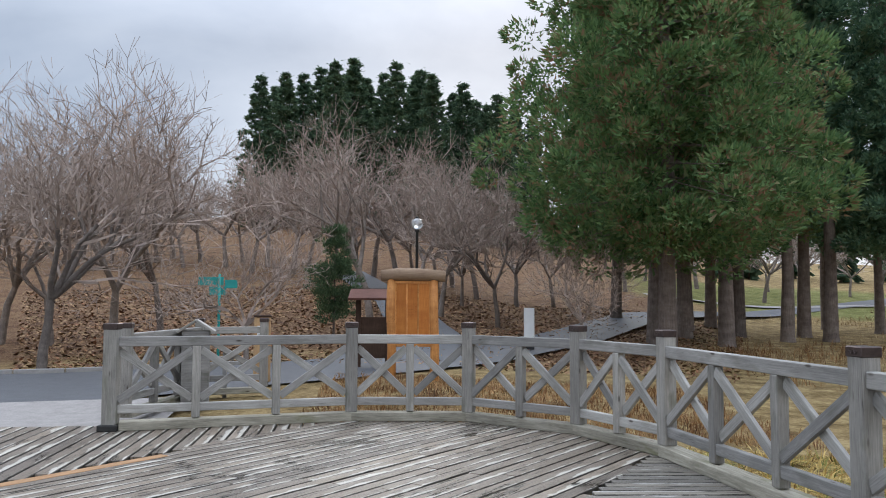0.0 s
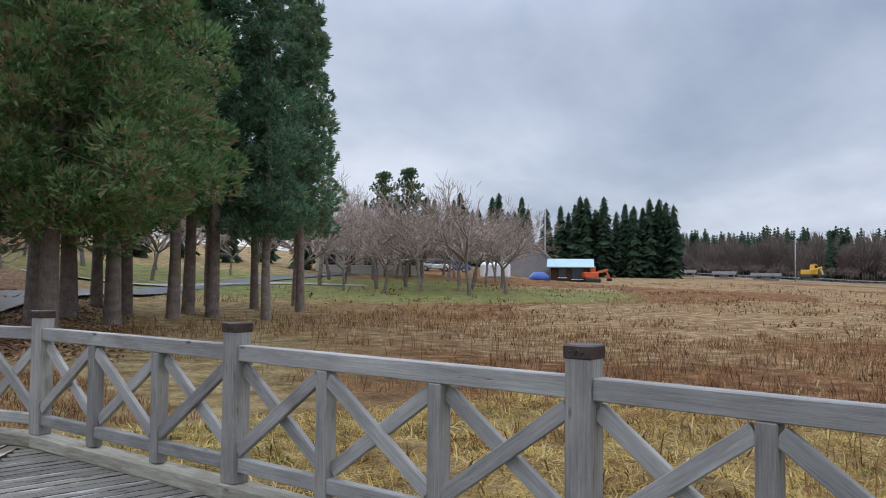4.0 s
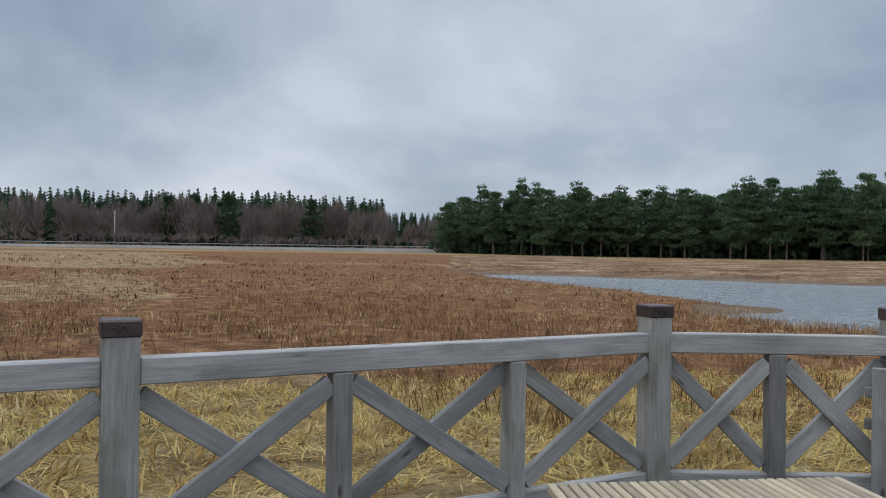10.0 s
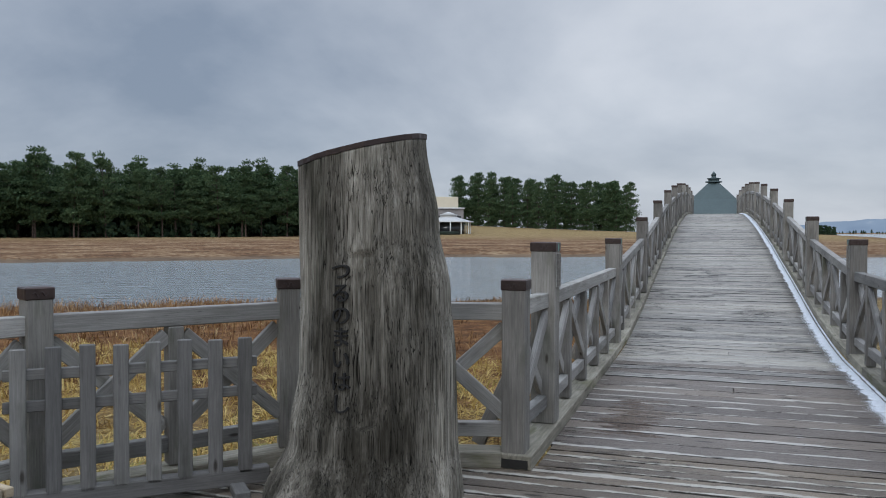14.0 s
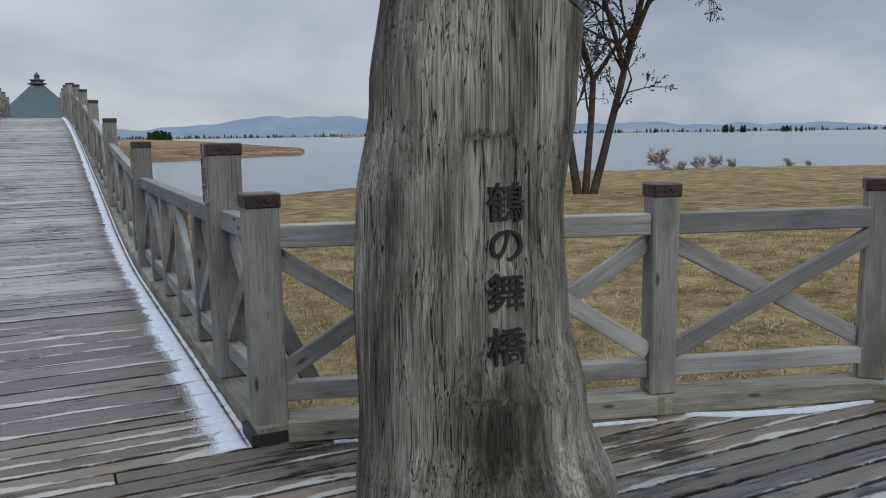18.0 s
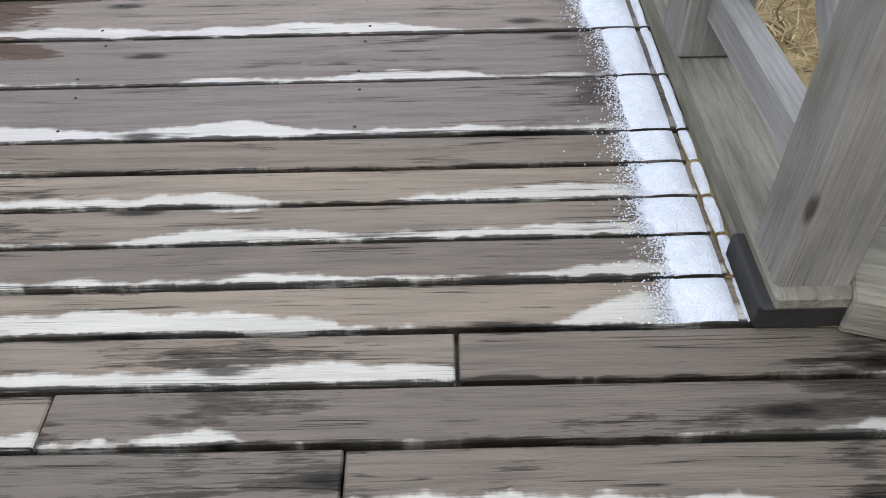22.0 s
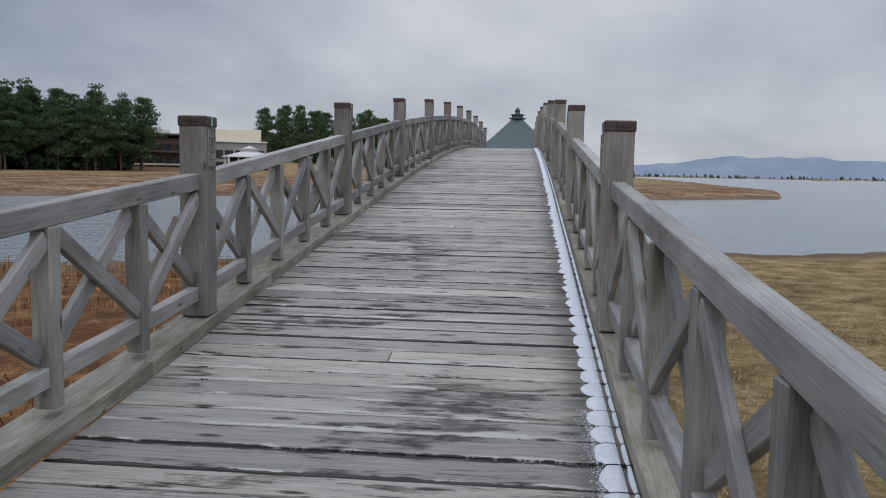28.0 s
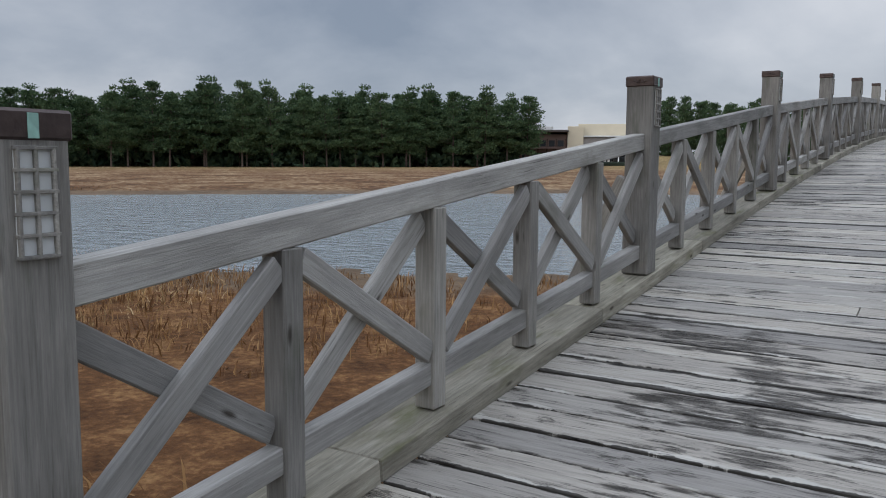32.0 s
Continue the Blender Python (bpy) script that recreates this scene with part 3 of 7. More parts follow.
def plan_height(x, y):
    x, y = np.asarray(x, float), np.asarray(y, float)
    r = np.hypot(x, y + 6)
    phi = np.degrees(np.arctan2(-x, y + 6))
    i = np.clip(np.searchsorted(GROUND_PHI, phi, side="right") - 1, 0, len(GROUND_PHI) - 2)
    f = (phi - GROUND_PHI[i]) / (GROUND_PHI[i + 1] - GROUND_PHI[i])
    f = f * f * (3 - 2 * f)
    j = np.clip(np.searchsorted(GROUND_R, r, side="right") - 1, 0, len(GROUND_R) - 2)
    g = (r - GROUND_R[j]) / (GROUND_R[j + 1] - GROUND_R[j])
    h = (GROUND_H[i, j] * (1 - f) * (1 - g) + GROUND_H[i + 1, j] * f * (1 - g) + GROUND_H[i, j + 1] * (1 - f) * g + GROUND_H[i + 1, j + 1] * f * g)
    d = water_depth(phi, r)
    h = np.minimum(h, WATER_Z + 0.04 + 0.05 * np.maximum(-d, 0))
    h = np.where(d > 0, WATER_Z - 0.03 - np.minimum(0.04 * d, 0.6), h)
    lumps = 0.05 * wave(x * 0.9 + 0.4 * y, 2) * wave(y * 0.8 - 0.3 * x, 4) + 0.12 * wave(x * 0.17, 5) * wave(y * 0.15, 3)
    return h + lumps * np.clip((r - 3) / 15, 0, 1) * np.where(d > 0, 0, 1) * np.where((np.abs(phi) > 155) & (r < 28), 0.15, 1)


def build_ground():
    nr, na = 200, 540
    radii = np.concatenate([[0.05], np.geomspace(0.8, 4800, nr - 1)])
    ang = np.radians(np.arange(na) * 360.0 / na - 180)
    rr, aa = np.meshgrid(radii, ang, indexing="ij")
    x, y = -np.sin(aa) * rr, np.cos(aa) * rr - 6
    z = ground_height(x, y)
    # a shallow bay is dug out for the lake beyond the grid's own drop
    v = np.stack([x, y, z], -1).reshape(-1, 3)
    i, j = np.meshgrid(np.arange(nr - 1), np.arange(na), indexing="ij")
    a, b = i * na + j, i * na + (j + 1) % na
    f = np.stack([a, b, b + na, a + na], -1).reshape(-1, 4)
    me = raw_mesh("ground", v, f[:, ::-1], None, True)
    # what grows where, as soft masks
    phi, r = np.degrees(aa), rr
    phi = np.where(phi > 120, phi - SOUTH_TURN * np.clip((phi - 137) / 7, 0, 1), np.where(phi < -105, phi - SOUTH_TURN, phi))
    phi = np.where(phi < -180, phi + 360, phi)
    n1 = wave(x * 0.21 + 0.1 * y, 1) + wave(y * 0.27 - 0.07 * x, 6)
    n2 = wave(x * 0.06, 8) + wave(y * 0.055, 9)
    sm = lambda e0, e1, t: np.clip((t - e0) / (e1 - e0), 0, 1)
    west = sm(3, 13, phi) * (1 - sm(130, 148, phi))
    reed = west * sm(10, 17, r + 2.5 * n1) * (1 - sm(150, 190, r + 10 * n2))
    tan = west * sm(0.25, 0.8, n2 + 0.25 * n1 + 0.9 * sm(95, 120, phi) * sm(22, 40, r)) * sm(20, 30, r)
    south = np.maximum(sm(152, 160, phi), 1 - sm(-158, -150, phi))
    # second part gives the far wood floor this dark tone for shade between trunks
    litter = np.maximum(south * sm(20, 26, r + 1.5 * n1), sm(16, 24, phi) * (1 - sm(132, 136, phi)) * sm(198, 204, r))
    lawn = np.maximum(sm(120, 128, phi) * (1 - sm(155, 165, phi)) * sm(52, 58, r + 2 * n1) * (1 - sm(75, 85, r + 3 * n1)), 0)
    east = 1 - sm(-4, 6, phi)
    east = np.where(phi < -120, 0, east)
    lawn = np.maximum(lawn, east * 0.16 * sm(0.0, 0.9, n2 + 0.5 * n1 + 0.3))
    d = water_depth(phi, r)
    mud = sm(-7, -1, d + 1.0 * n1) * (r < 600)
    bank = np.where((r > 90) & (phi > -20) & (phi < 72), 1.0, 0.0) * sm(-170, -8, d)
    for name, mask in (("reed", reed), ("tan", tan), ("litter", litter), ("lawn", lawn), ("mud", mud), ("bank", bank)):
        at = me.attributes.new(name, "FLOAT", "POINT")
        at.data.foreach_set("value", np.ascontiguousarray(mask, np.float32).ravel())
    m, n, l, bsdf = material("ground_cover")
    tc = n.new("ShaderNodeTexCoord")
    geo = n.new("ShaderNodeNewGeometry")
    pos = geo.outputs["Position"]
    flat_ = n.new("ShaderNodeVectorMath")
    flat_.operation = "MULTIPLY"
    flat_.inputs[1].default_value = (1.0, 1.0, 0.2)
    l.new(pos, flat_.inputs[0])
    pos = flat_.outputs[0]
    fine, mid_, wide_ = noise_node(n, l, pos, 9.0, 6.0, 0.7), noise_node(n, l, pos, 1.3, 5.0, 0.6), noise_node(n, l, pos, 0.14, 4.0, 0.6)
    f1 = math_node(n, l, "ADD", math_node(n, l, "MULTIPLY", fine, 0.45), math_node(n, l, "MULTIPLY", mid_, 0.55))
    f2 = math_node(n, l, "ADD", math_node(n, l, "MULTIPLY", mid_, 0.5), math_node(n, l, "MULTIPLY", wide_, 0.5))

    def attr(name):
        q = n.new("ShaderNodeAttribute")
        q.attribute_name = name
        return q.outputs["Fac"]

    def soft(name):
        s = math_node(n, l, "ADD", attr(name), math_node(n, l, "MULTIPLY", math_node(n, l, "SUBTRACT", f2, 0.5), 1.2))
        return math_node(n, l, "MULTIPLY", ramp_node(n, l, s, [(0.3, (0, 0, 0)), (0.7, (1, 1, 1))]), ramp_node(n, l, attr(name), [(0.0, (0, 0, 0)), (0.08, (1, 1, 1))]))
    straw = ramp_node(n, l, f1, [(0.38, (0.105, 0.070, 0.030)), (0.5, (0.25, 0.175, 0.080)), (0.62, (0.42, 0.32, 0.16))])
    reed_c = ramp_node(n, l, f1, [(0.36, (0.060, 0.030, 0.015)), (0.5, (0.158, 0.075, 0.032)), (0.64, (0.36, 0.20, 0.088))])
    tan_c = ramp_node(n, l, f1, [(0.36, (0.11, 0.062, 0.030)), (0.5, (0.230, 0.144, 0.070)), (0.62, (0.46, 0.34, 0.19))])
    leafy = math_node(n, l, "ADD", math_node(n, l, "MULTIPLY", noise_node(n, l, pos, 16.0, 3.0, 0.6), 0.65), math_node(n, l, "MULTIPLY", mid_, 0.35))
    litter_c = ramp_node(n, l, leafy, [(0.36, (0.050, 0.028, 0.018)), (0.47, (0.125, 0.066, 0.038)), (0.56, (0.26, 0.16, 0.090)), (0.66, (0.15, 0.13, 0.055))])
    lawn_c = ramp_node(n, l, f1, [(0.36, (0.085, 0.090, 0.028)), (0.5, (0.165, 0.170, 0.055)), (0.64, (0.29, 0.26, 0.11))])
    mud_c = ramp_node(n, l, f2, [(0.35, (0.10, 0.070, 0.048)), (0.65, (0.22, 0.155, 0.10))])
    bank_c = ramp_node(n, l, f2, [(0.40, (0.085, 0.046, 0.026)), (0.5, (0.18, 0.100, 0.052)), (0.62, (0.38, 0.28, 0.17))])
    col = straw
    for name, c in (("reed", reed_c), ("tan", tan_c), ("litter", litter_c), ("lawn", lawn_c), ("bank", bank_c), ("mud", mud_c)):
        col = mix_node(n, l, soft(name), col, c)
    l.new(col, bsdf.inputs["Base Color"])
    bsdf.inputs["Roughness"].default_value = 0.95
    bsdf.inputs["Specular IOR Level"].default_value = 0.1
    bump_on(n, l, bsdf, math_node(n, l, "ADD", fine, mid_), 0.9, 0.12)
    me.materials.append(m)
    tagged(new("ground", me), "dry straw and rust-brown marsh grass with leaf litter and patches of lawn", "ground", kind="structure")


build_ground()


def build_water():
    m, n, l, bsdf = material("lake_water")
    bsdf.inputs["Base Color"].default_value = (0.23, 0.26, 0.27, 1)
    bsdf.inputs["Roughness"].default_value = 0.12
    bsdf.inputs["IOR"].default_value = 1.33
    geo = n.new("ShaderNodeNewGeometry")
    st = n.new("ShaderNodeVectorMath")
    st.operation = "MULTIPLY"
    st.inputs[1].default_value = (1.0, 2.2, 1.0)
    l.new(geo.outputs["Position"], st.inputs[0])
    w1, w2 = noise_node(n, l, st.outputs[0], 2.2, 4.0, 0.6, 0.4), noise_node(n, l, st.outputs[0], 0.55, 4.0, 0.6, 0.5)
    bump_on(n, l, bsdf, math_node(n, l, "ADD", math_node(n, l, "MULTIPLY", w1, 0.6), math_node(n, l, "MULTIPLY", w2, 2.6)), 1.0, 0.22)
    na = 180
    radii = np.geomspace(20, 4800, 40)
    ang = np.radians(np.linspace(-105, 75, na))
    rr, aa = np.meshgrid(radii, ang, indexing="ij")
    v = np.stack([-np.sin(aa) * rr, np.cos(aa) * rr - 6, np.full_like(rr, WATER_Z)], -1).reshape(-1, 3)
    i, j = np.meshgrid(np.arange(len(radii) - 1), np.arange(na - 1), indexing="ij")
    a = i * na + j
    f = np.stack([a, a + na, a + na + 1, a + 1], -1).reshape(-1, 4)
    tagged(new("water", raw_mesh("water", v, f, m, True)), "grey rippled lake water reflecting the clouds", "lake", kind="structure")


build_water()


# ---------------------------------------------------------------- bridge and plaza timber
def cap_meshes(size, high):
    return beam_mesh(size, size, high, M_BRONZE, 0.008)


def railing_post(base, height, size, turn, label, lattice=0, shoe=False, group="railing posts"):
    """A square post with a bronze cap; lattice: the side (+1 or -1 along x) that carries the lamp grille."""
    p = thing("railing_post", pose(*base, 0, 0, turn), label, "post", group)
    child("shaft", beam_mesh(height - 0.05, size, size, M_POST, 0.010), p, pose(0, 0, (height - 0.05) / 2, 0, -90, 0))
    child("cap", cap_meshes(size + 0.014, 0.075), p, pose(0, 0, height - 0.0375, 0, 0, 0), "dark bronze cap")
    child("cap_scroll", CAP_SCROLL, p, pose(0, -size / 2 - 0.010, height - 0.04))
    if shoe:
        child("shoe", beam_mesh(size + 0.07, size + 0.07, 0.075, M_SHOE, 0.008), p, pose(0, 0, 0.0375 - base[2]), "black base shoe")
    if lattice:
        g = child("lamp_grille", GRILLE_PANE, p, pose(lattice * (size / 2 + 0.003), 0, height - 0.222, 0, 0, 0 if lattice > 0 else 180), "pale lamp pane behind a metal grille")
        for ob_mesh, spots in ((GRILLE_V, (-0.045, 0.0, 0.045)), (GRILLE_H, (-0.13, -0.078, -0.026, 0.026, 0.078, 0.13))):
            for s in spots:
                child("grille_bar", ob_mesh, g, pose(0.008, s, 0) if ob_mesh is GRILLE_V else pose(0.008, 0, s))
        child("cap_stain", VERDI_PLATE, p, pose(lattice * (size / 2 + 0.0085), 0.0, height - 0.04), "green corroded streak on the cap")
    return p


def scroll_mesh():
    """Raised wave ornament of the bronze caps."""
    pts = []
    for k in range(26):
        a = k / 25 * 4.2 * math.pi
        pts.append(((k / 25 - 0.5) * 0.085, 0.0, 0.016 * math.sin(a) * (1 - abs(k / 25 - 0.5))))
    return tube_mesh(pts, [0.0035] * len(pts), M_BRONZE, 4, "cap_scroll")


CAP_SCROLL = scroll_mesh()
GRILLE_PANE = beam_mesh(0.006, 0.10, 0.265, M_GLASS, 0.002)
GRILLE_V = beam_mesh(0.012, 0.010, 0.265, M_POST, 0.002)
GRILLE_H = beam_mesh(0.012, 0.11, 0.010, M_POST, 0.002)
VERDI_PLATE = beam_mesh(0.003, 0.028, 0.06, M_VERDI, 0.001)


def railing_section(a, b, bays, top, low, post, label, group):
    """Rails, middle posts and crossed braces between two posts. a, b: the posts' feet; top, low: the rails' upper sides over the feet."""
    a, b = Vector(a), Vector(b)
    span = b - a
    level = Vector((span.x, span.y, 0)).normalized()
    side = Vector((-level.y, level.x, 0))
    mid = (a + b) / 2
    s = thing("railing_section", Matrix.Translation(mid), label, "railing", group)
    a, b = a - mid, b - mid
    a2, b2 = a + level * post / 2, b - level * post / 2
    a2.z, b2.z = a.z + (b.z - a.z) * (post / 2 / span.length), b.z - (b.z - a.z) * (post / 2 / span.length)
    up = Vector((0, 0, 1))
    timber("top_rail", a2 + up * (top - 0.058), b2 + up * (top - 0.058), 0.095, 0.116, M_RAIL, s)
    timber("lower_rail", a2 + up * (low - 0.05), b2 + up * (low - 0.05), 0.075, 0.10, M_RAIL, s)
    hi, lo = top - 0.118, low + 0.002
    mids = [a + (b - a) * k / bays for k in range(bays + 1)]
    for k in range(1, bays):
        timber("middle_post", mids[k] + up * 0.01, mids[k] + up * hi, 0.105, 0.10, M_POST, s, up=level)
    for k in range(bays):
        p, q = mids[k], mids[k + 1]
        gp = (post / 2 if k == 0 else 0.052)
        gq = (post / 2 if k == bays - 1 else 0.052)
        d = (q - p)
        u = d.normalized()
        p2, q2 = p + u * gp, q - u * gq
        w = 0.05
        sgn = 1 if k % 2 else -1
        timber("brace", p2 + up * (lo + w) + side * 0.022 * sgn, q2 + up * (hi - w) + side * 0.022 * sgn, 0.044, 0.095, M_RAIL, s, soft=0.005)
        timber("brace", p2 + up * (hi - w) - side * 0.022 * sgn, q2 + up * (lo + w) - side * 0.022 * sgn, 0.044, 0.095, M_RAIL, s, soft=0.005)
    return s


def heading(a, b):
    return math.degrees(math.atan2(b[1] - a[1], b[0] - a[0]))


SILL = 0.11
WLAB = "weathered grey timber post with a bronze cap on the plaza sill"
for side_name, line, bays in (("west", WEST, WEST_BAYS), ("east", EAST, EAST_BAYS)):
    for k, (px, py) in enumerate(line):
        prev, nxt = line[max(k - 1, 0)], line[min(k + 1, len(line) - 1)]
        newel = (px, py) in (WEST[0], WEST[-1], EAST[0])
        turn = 0.0 if newel else heading(prev, nxt)
        railing_post((px, py, 0.07 if newel else SILL), 1.285 - (0.07 if newel else SILL), 0.165 if newel else 0.15, turn,
                     "grey newel post with a bronze cap and black base shoe" if newel else WLAB, 0, newel)
    for k in range(len(line) - 1):
        a, b = (*line[k], SILL), (*line[k + 1], SILL)
        railing_section(a, b, bays[k], 1.12 - SILL, 0.30 - SILL, 0.15, "weathered grey timber railing with crossed braces along the plaza deck", "plaza railings")
        u = (Vector(b) - Vector(a)).normalized()
        e0 = 0.10 if line[k] in (WEST[0], EAST[0]) else -0.05
        e1 = 0.10 if line[k + 1] == WEST[-1] else -0.05
        sl = timber("sill_beam", Vector(a) + u * e0 - Vector((0, 0, SILL / 2 - 0.001 * (k % 2))), Vector(b) - u * e1 - Vector((0, 0, SILL / 2 - 0.001 * (k % 2))), 0.21, SILL, M_KERB)
        tagged(sl, "weathered timber sill beam under the plaza railing", "sill", "plaza sills")

for sx in (-1, 1):
    x = sx * 1.48
    ys = BRIDGE_POSTS
    for k, y in enumerate(ys):
        railing_post((x, y, deck_z(y) + 0.10), 1.43, 0.195, 0.0, "tall weathered grey bridge post with a bronze cap and lamp grille", -sx, False, "bridge posts")
        # raking strut outside the post
        st = timber("raking_strut", (x + sx * 0.12, y, deck_z(y) + 0.80), (x + sx * 0.55, y, deck_z(y) - 0.12), 0.09, 0.11, M_POST)
        tagged(st, "weathered timber strut propping the bridge post from outside", "strut", "bridge struts")
    stops = [(0.0, SILL)] + [(y, deck_z(y) + 0.10) for y in ys]
    for k in range(len(stops) - 1):
        (y0, z0), (y1, z1) = stops[k], stops[k + 1]
        x0 = sx * 1.5 if k == 0 else x
        railing_section((x0, y0, z0), (x, y1, z1), 1 if k == 0 else 5, 1.032, 0.225, 0.18, "weathered grey timber bridge railing with crossed braces", "bridge railings")
    kerb_y = [-0.12] + [y for y in np.arange(2.3, 61, 2.33)]
    for k in range(len(kerb_y) - 1):
        y0, y1 = kerb_y[k], kerb_y[k + 1]
        kb = timber("kerb_beam", (sx * 1.50, y0 + 0.004, deck_z(y0) + 0.05), (sx * 1.50, y1, deck_z(y1) + 0.05), 0.22 if sx > 0 else 0.27, 0.10, M_KERB)
        tagged(kb, "weathered timber kerb beam along the edge of the bridge deck", "kerb", "bridge kerbs")
        st = timber("stringer", (sx * 1.15, y0, deck_z(y0) - 0.22), (sx * 1.15, y1, deck_z(y1) - 0.22), 0.24, 0.30, M_POST)
        tagged(st, "weathered timber beam carrying the bridge boards", "beam", "bridge stringers")
    for k, y in enumerate(ys[1:], 1):
        gz = min(float(ground_height(sx * 1.6, y)), WATER_Z) - 0.3 if y > 36 else float(ground_height(sx * 1.6, y)) - 0.2
        pl = new("bridge_pile", tube_mesh([(sx * 1.72, y, gz), (sx * 1.45, y, deck_z(y) - 0.37)], [0.17, 0.15], M_LOG, 12, "pile"))
        tagged(pl, "round log pile under the timber bridge", "pile", "bridge piles")

for k, y in enumerate(BRIDGE_POSTS[1:], 1):
    cb = timber("cross_beam", (-1.75, y, deck_z(y) - 0.50), (1.75, y, deck_z(y) - 0.50), 0.25, 0.26, M_POST)
    tagged(cb, "weathered timber cross beam over the bridge piles", "beam", "bridge cross beams")


# pavilion at the far foot of the arch
pav = thing("pavilion", pose(0, 96, 0), "resting pavilion on the bridge with a dark green pyramid roof", "pavilion")
roof = lathe([(7.2, 3.2), (7.2, 3.36), (3.6, 5.55), (0.62, 7.75), (0.45, 7.8)], 4)
roof_me = mesh_of(roof, "roof")
roof_me.materials.append(M_ROOF_GREEN)
for p in roof_me.polygons:
    p.use_smooth = False
child("roof", roof_me, pav, pose(0, 0, 0, 0, 0, 45))
child("finial", lathe_mesh([(0.95, 7.62), (0.95, 7.76), (0.62, 7.82), (0.62, 8.0), (0.8, 8.04), (0.8, 8.14), (0.3, 8.2), (0.24, 8.45), (0.34, 8.5), (0.05, 8.95)], M_ROOF_GREEN, 8), pav)
for cx in (-3.6, 3.6):
    for cy in (-3.6, 3.6):
        child("column", lathe_mesh([(0.17, -0.3), (0.16, 3.4)], M_POST, 12), pav, pose(cx, cy, 0.5))
child("floor_deck", beam_mesh(11, 11, 0.3, M_PLANK_DRY, 0.02), pav, pose(0, 0, 0.35))


# ---------------------------------------------------------------- log pillars
def log_pillar(base, widths, bows, deep, height, turn, cut, name_label, chars, char_y, panel):
    """A bowed log on end with a splayed foot, a sloping cut top and a sunk panel with raised letters on local -y."""
    n, rings = 110, 84
    vs = []

    def shape(u):
        k = min(int(u * 5), 4)
        f = u * 5 - k
        f = f * f * (3 - 2 * f)
        return widths[k] * (1 - f) + widths[k + 1] * f, bows[k] * (1 - f) + bows[k + 1] * f
    for i in range(rings + 1):
        u = i / rings
        rx, bow = shape(u)
        ry = rx * deep
        for k in range(n):
            a = 2 * math.pi * k / n
            rough_ = 1 + 0.010 * math.sin(9 * a + 2 * u) + 0.008 * math.sin(23 * a + 5 * u) + 0.006 * math.sin(41 * a) + 0.022 * math.sin(5 * a + 1) * max(0, 1 - u * 2.2)
            x, y = rx * rough_ * math.cos(a), ry * rough_ * math.sin(a)
            z = u * (height + cut * math.cos(a) * u ** 6)
            if panel and math.sin(a) < 0 and panel[0] < x < panel[1] and panel[2] < z < panel[3]:
                y = max(y, -ry * 0.93)
            vs.append((x + bow, y, z))
    fs = []
    for i in range(rings):
        for k in range(n):
            p, q = i * n + k, i * n + (k + 1) % n
            fs.append((p, q, q + n, p + n))
    me = bpy.data.meshes.new("log")
    me.from_pydata(vs, [], fs + [tuple(range(rings * n, (rings + 1) * n))])
    for p in me.polygons:
        p.use_smooth = len(p.vertices) == 4
    # grain runs up the log: a copy of the coordinates with z along x
    me.materials.append(M_LOGV)
    t = thing("log_pillar", pose(*base, 0, 0, turn), name_label, "pillar")
    child("log", me, t)
    top_ring = [Vector(vs[rings * n + k]) for k in range(0, n, 2)]
    c = sum(top_ring, Vector()) / len(top_ring)
    lid_v = [c + (v - c) * 1.012 + Vector((0, 0, 0.002)) for v in top_ring] + [c + (v - c) * 1.012 + Vector((0, 0, 0.032)) for v in top_ring]
    h = len(top_ring)
    lid = bpy.data.meshes.new("lid")
    lid.from_pydata(lid_v, [], [(k, (k + 1) % h, (k + 1) % h + h, k + h) for k in range(h)] + [tuple(range(h))[::-1], tuple(range(h, 2 * h))])
    lid.materials.append(M_BRONZE)
    child("top_plate", lid, t, Matrix(), "dark metal plate on the cut top")
    for ch, cx, cz, sz in chars:
        cu = bpy.data.curves.new("letter", "FONT")
        cu.resolution_u = 3
        cu.offset = 0.0006
        cu.body, cu.size, cu.extrude, cu.bevel_depth, cu.align_x, cu.align_y = ch, sz, 0.014, 0.0, "CENTER", "CENTER"
        tmp = new("letter_curve", cu)
        bpy.context.view_layer.update()
        lm = bpy.data.meshes.new_from_object(tmp.evaluated_get(bpy.context.evaluated_depsgraph_get()))
        bpy.data.objects.remove(tmp)
        lm.materials.clear()
        lm.materials.append(M_LETTER)
        rx, bow = shape(cz / height)
        child("letter", lm, t, pose(cx, -math.sqrt(max(0.01, 1 - ((cx - bow) / rx) ** 2)) * rx * deep + char_y, cz, 90, 0, math.degrees(math.asin(max(-0.9, min(0.9, (cx - bow) / rx)))) * 0.8), "black carved letter")
    return t


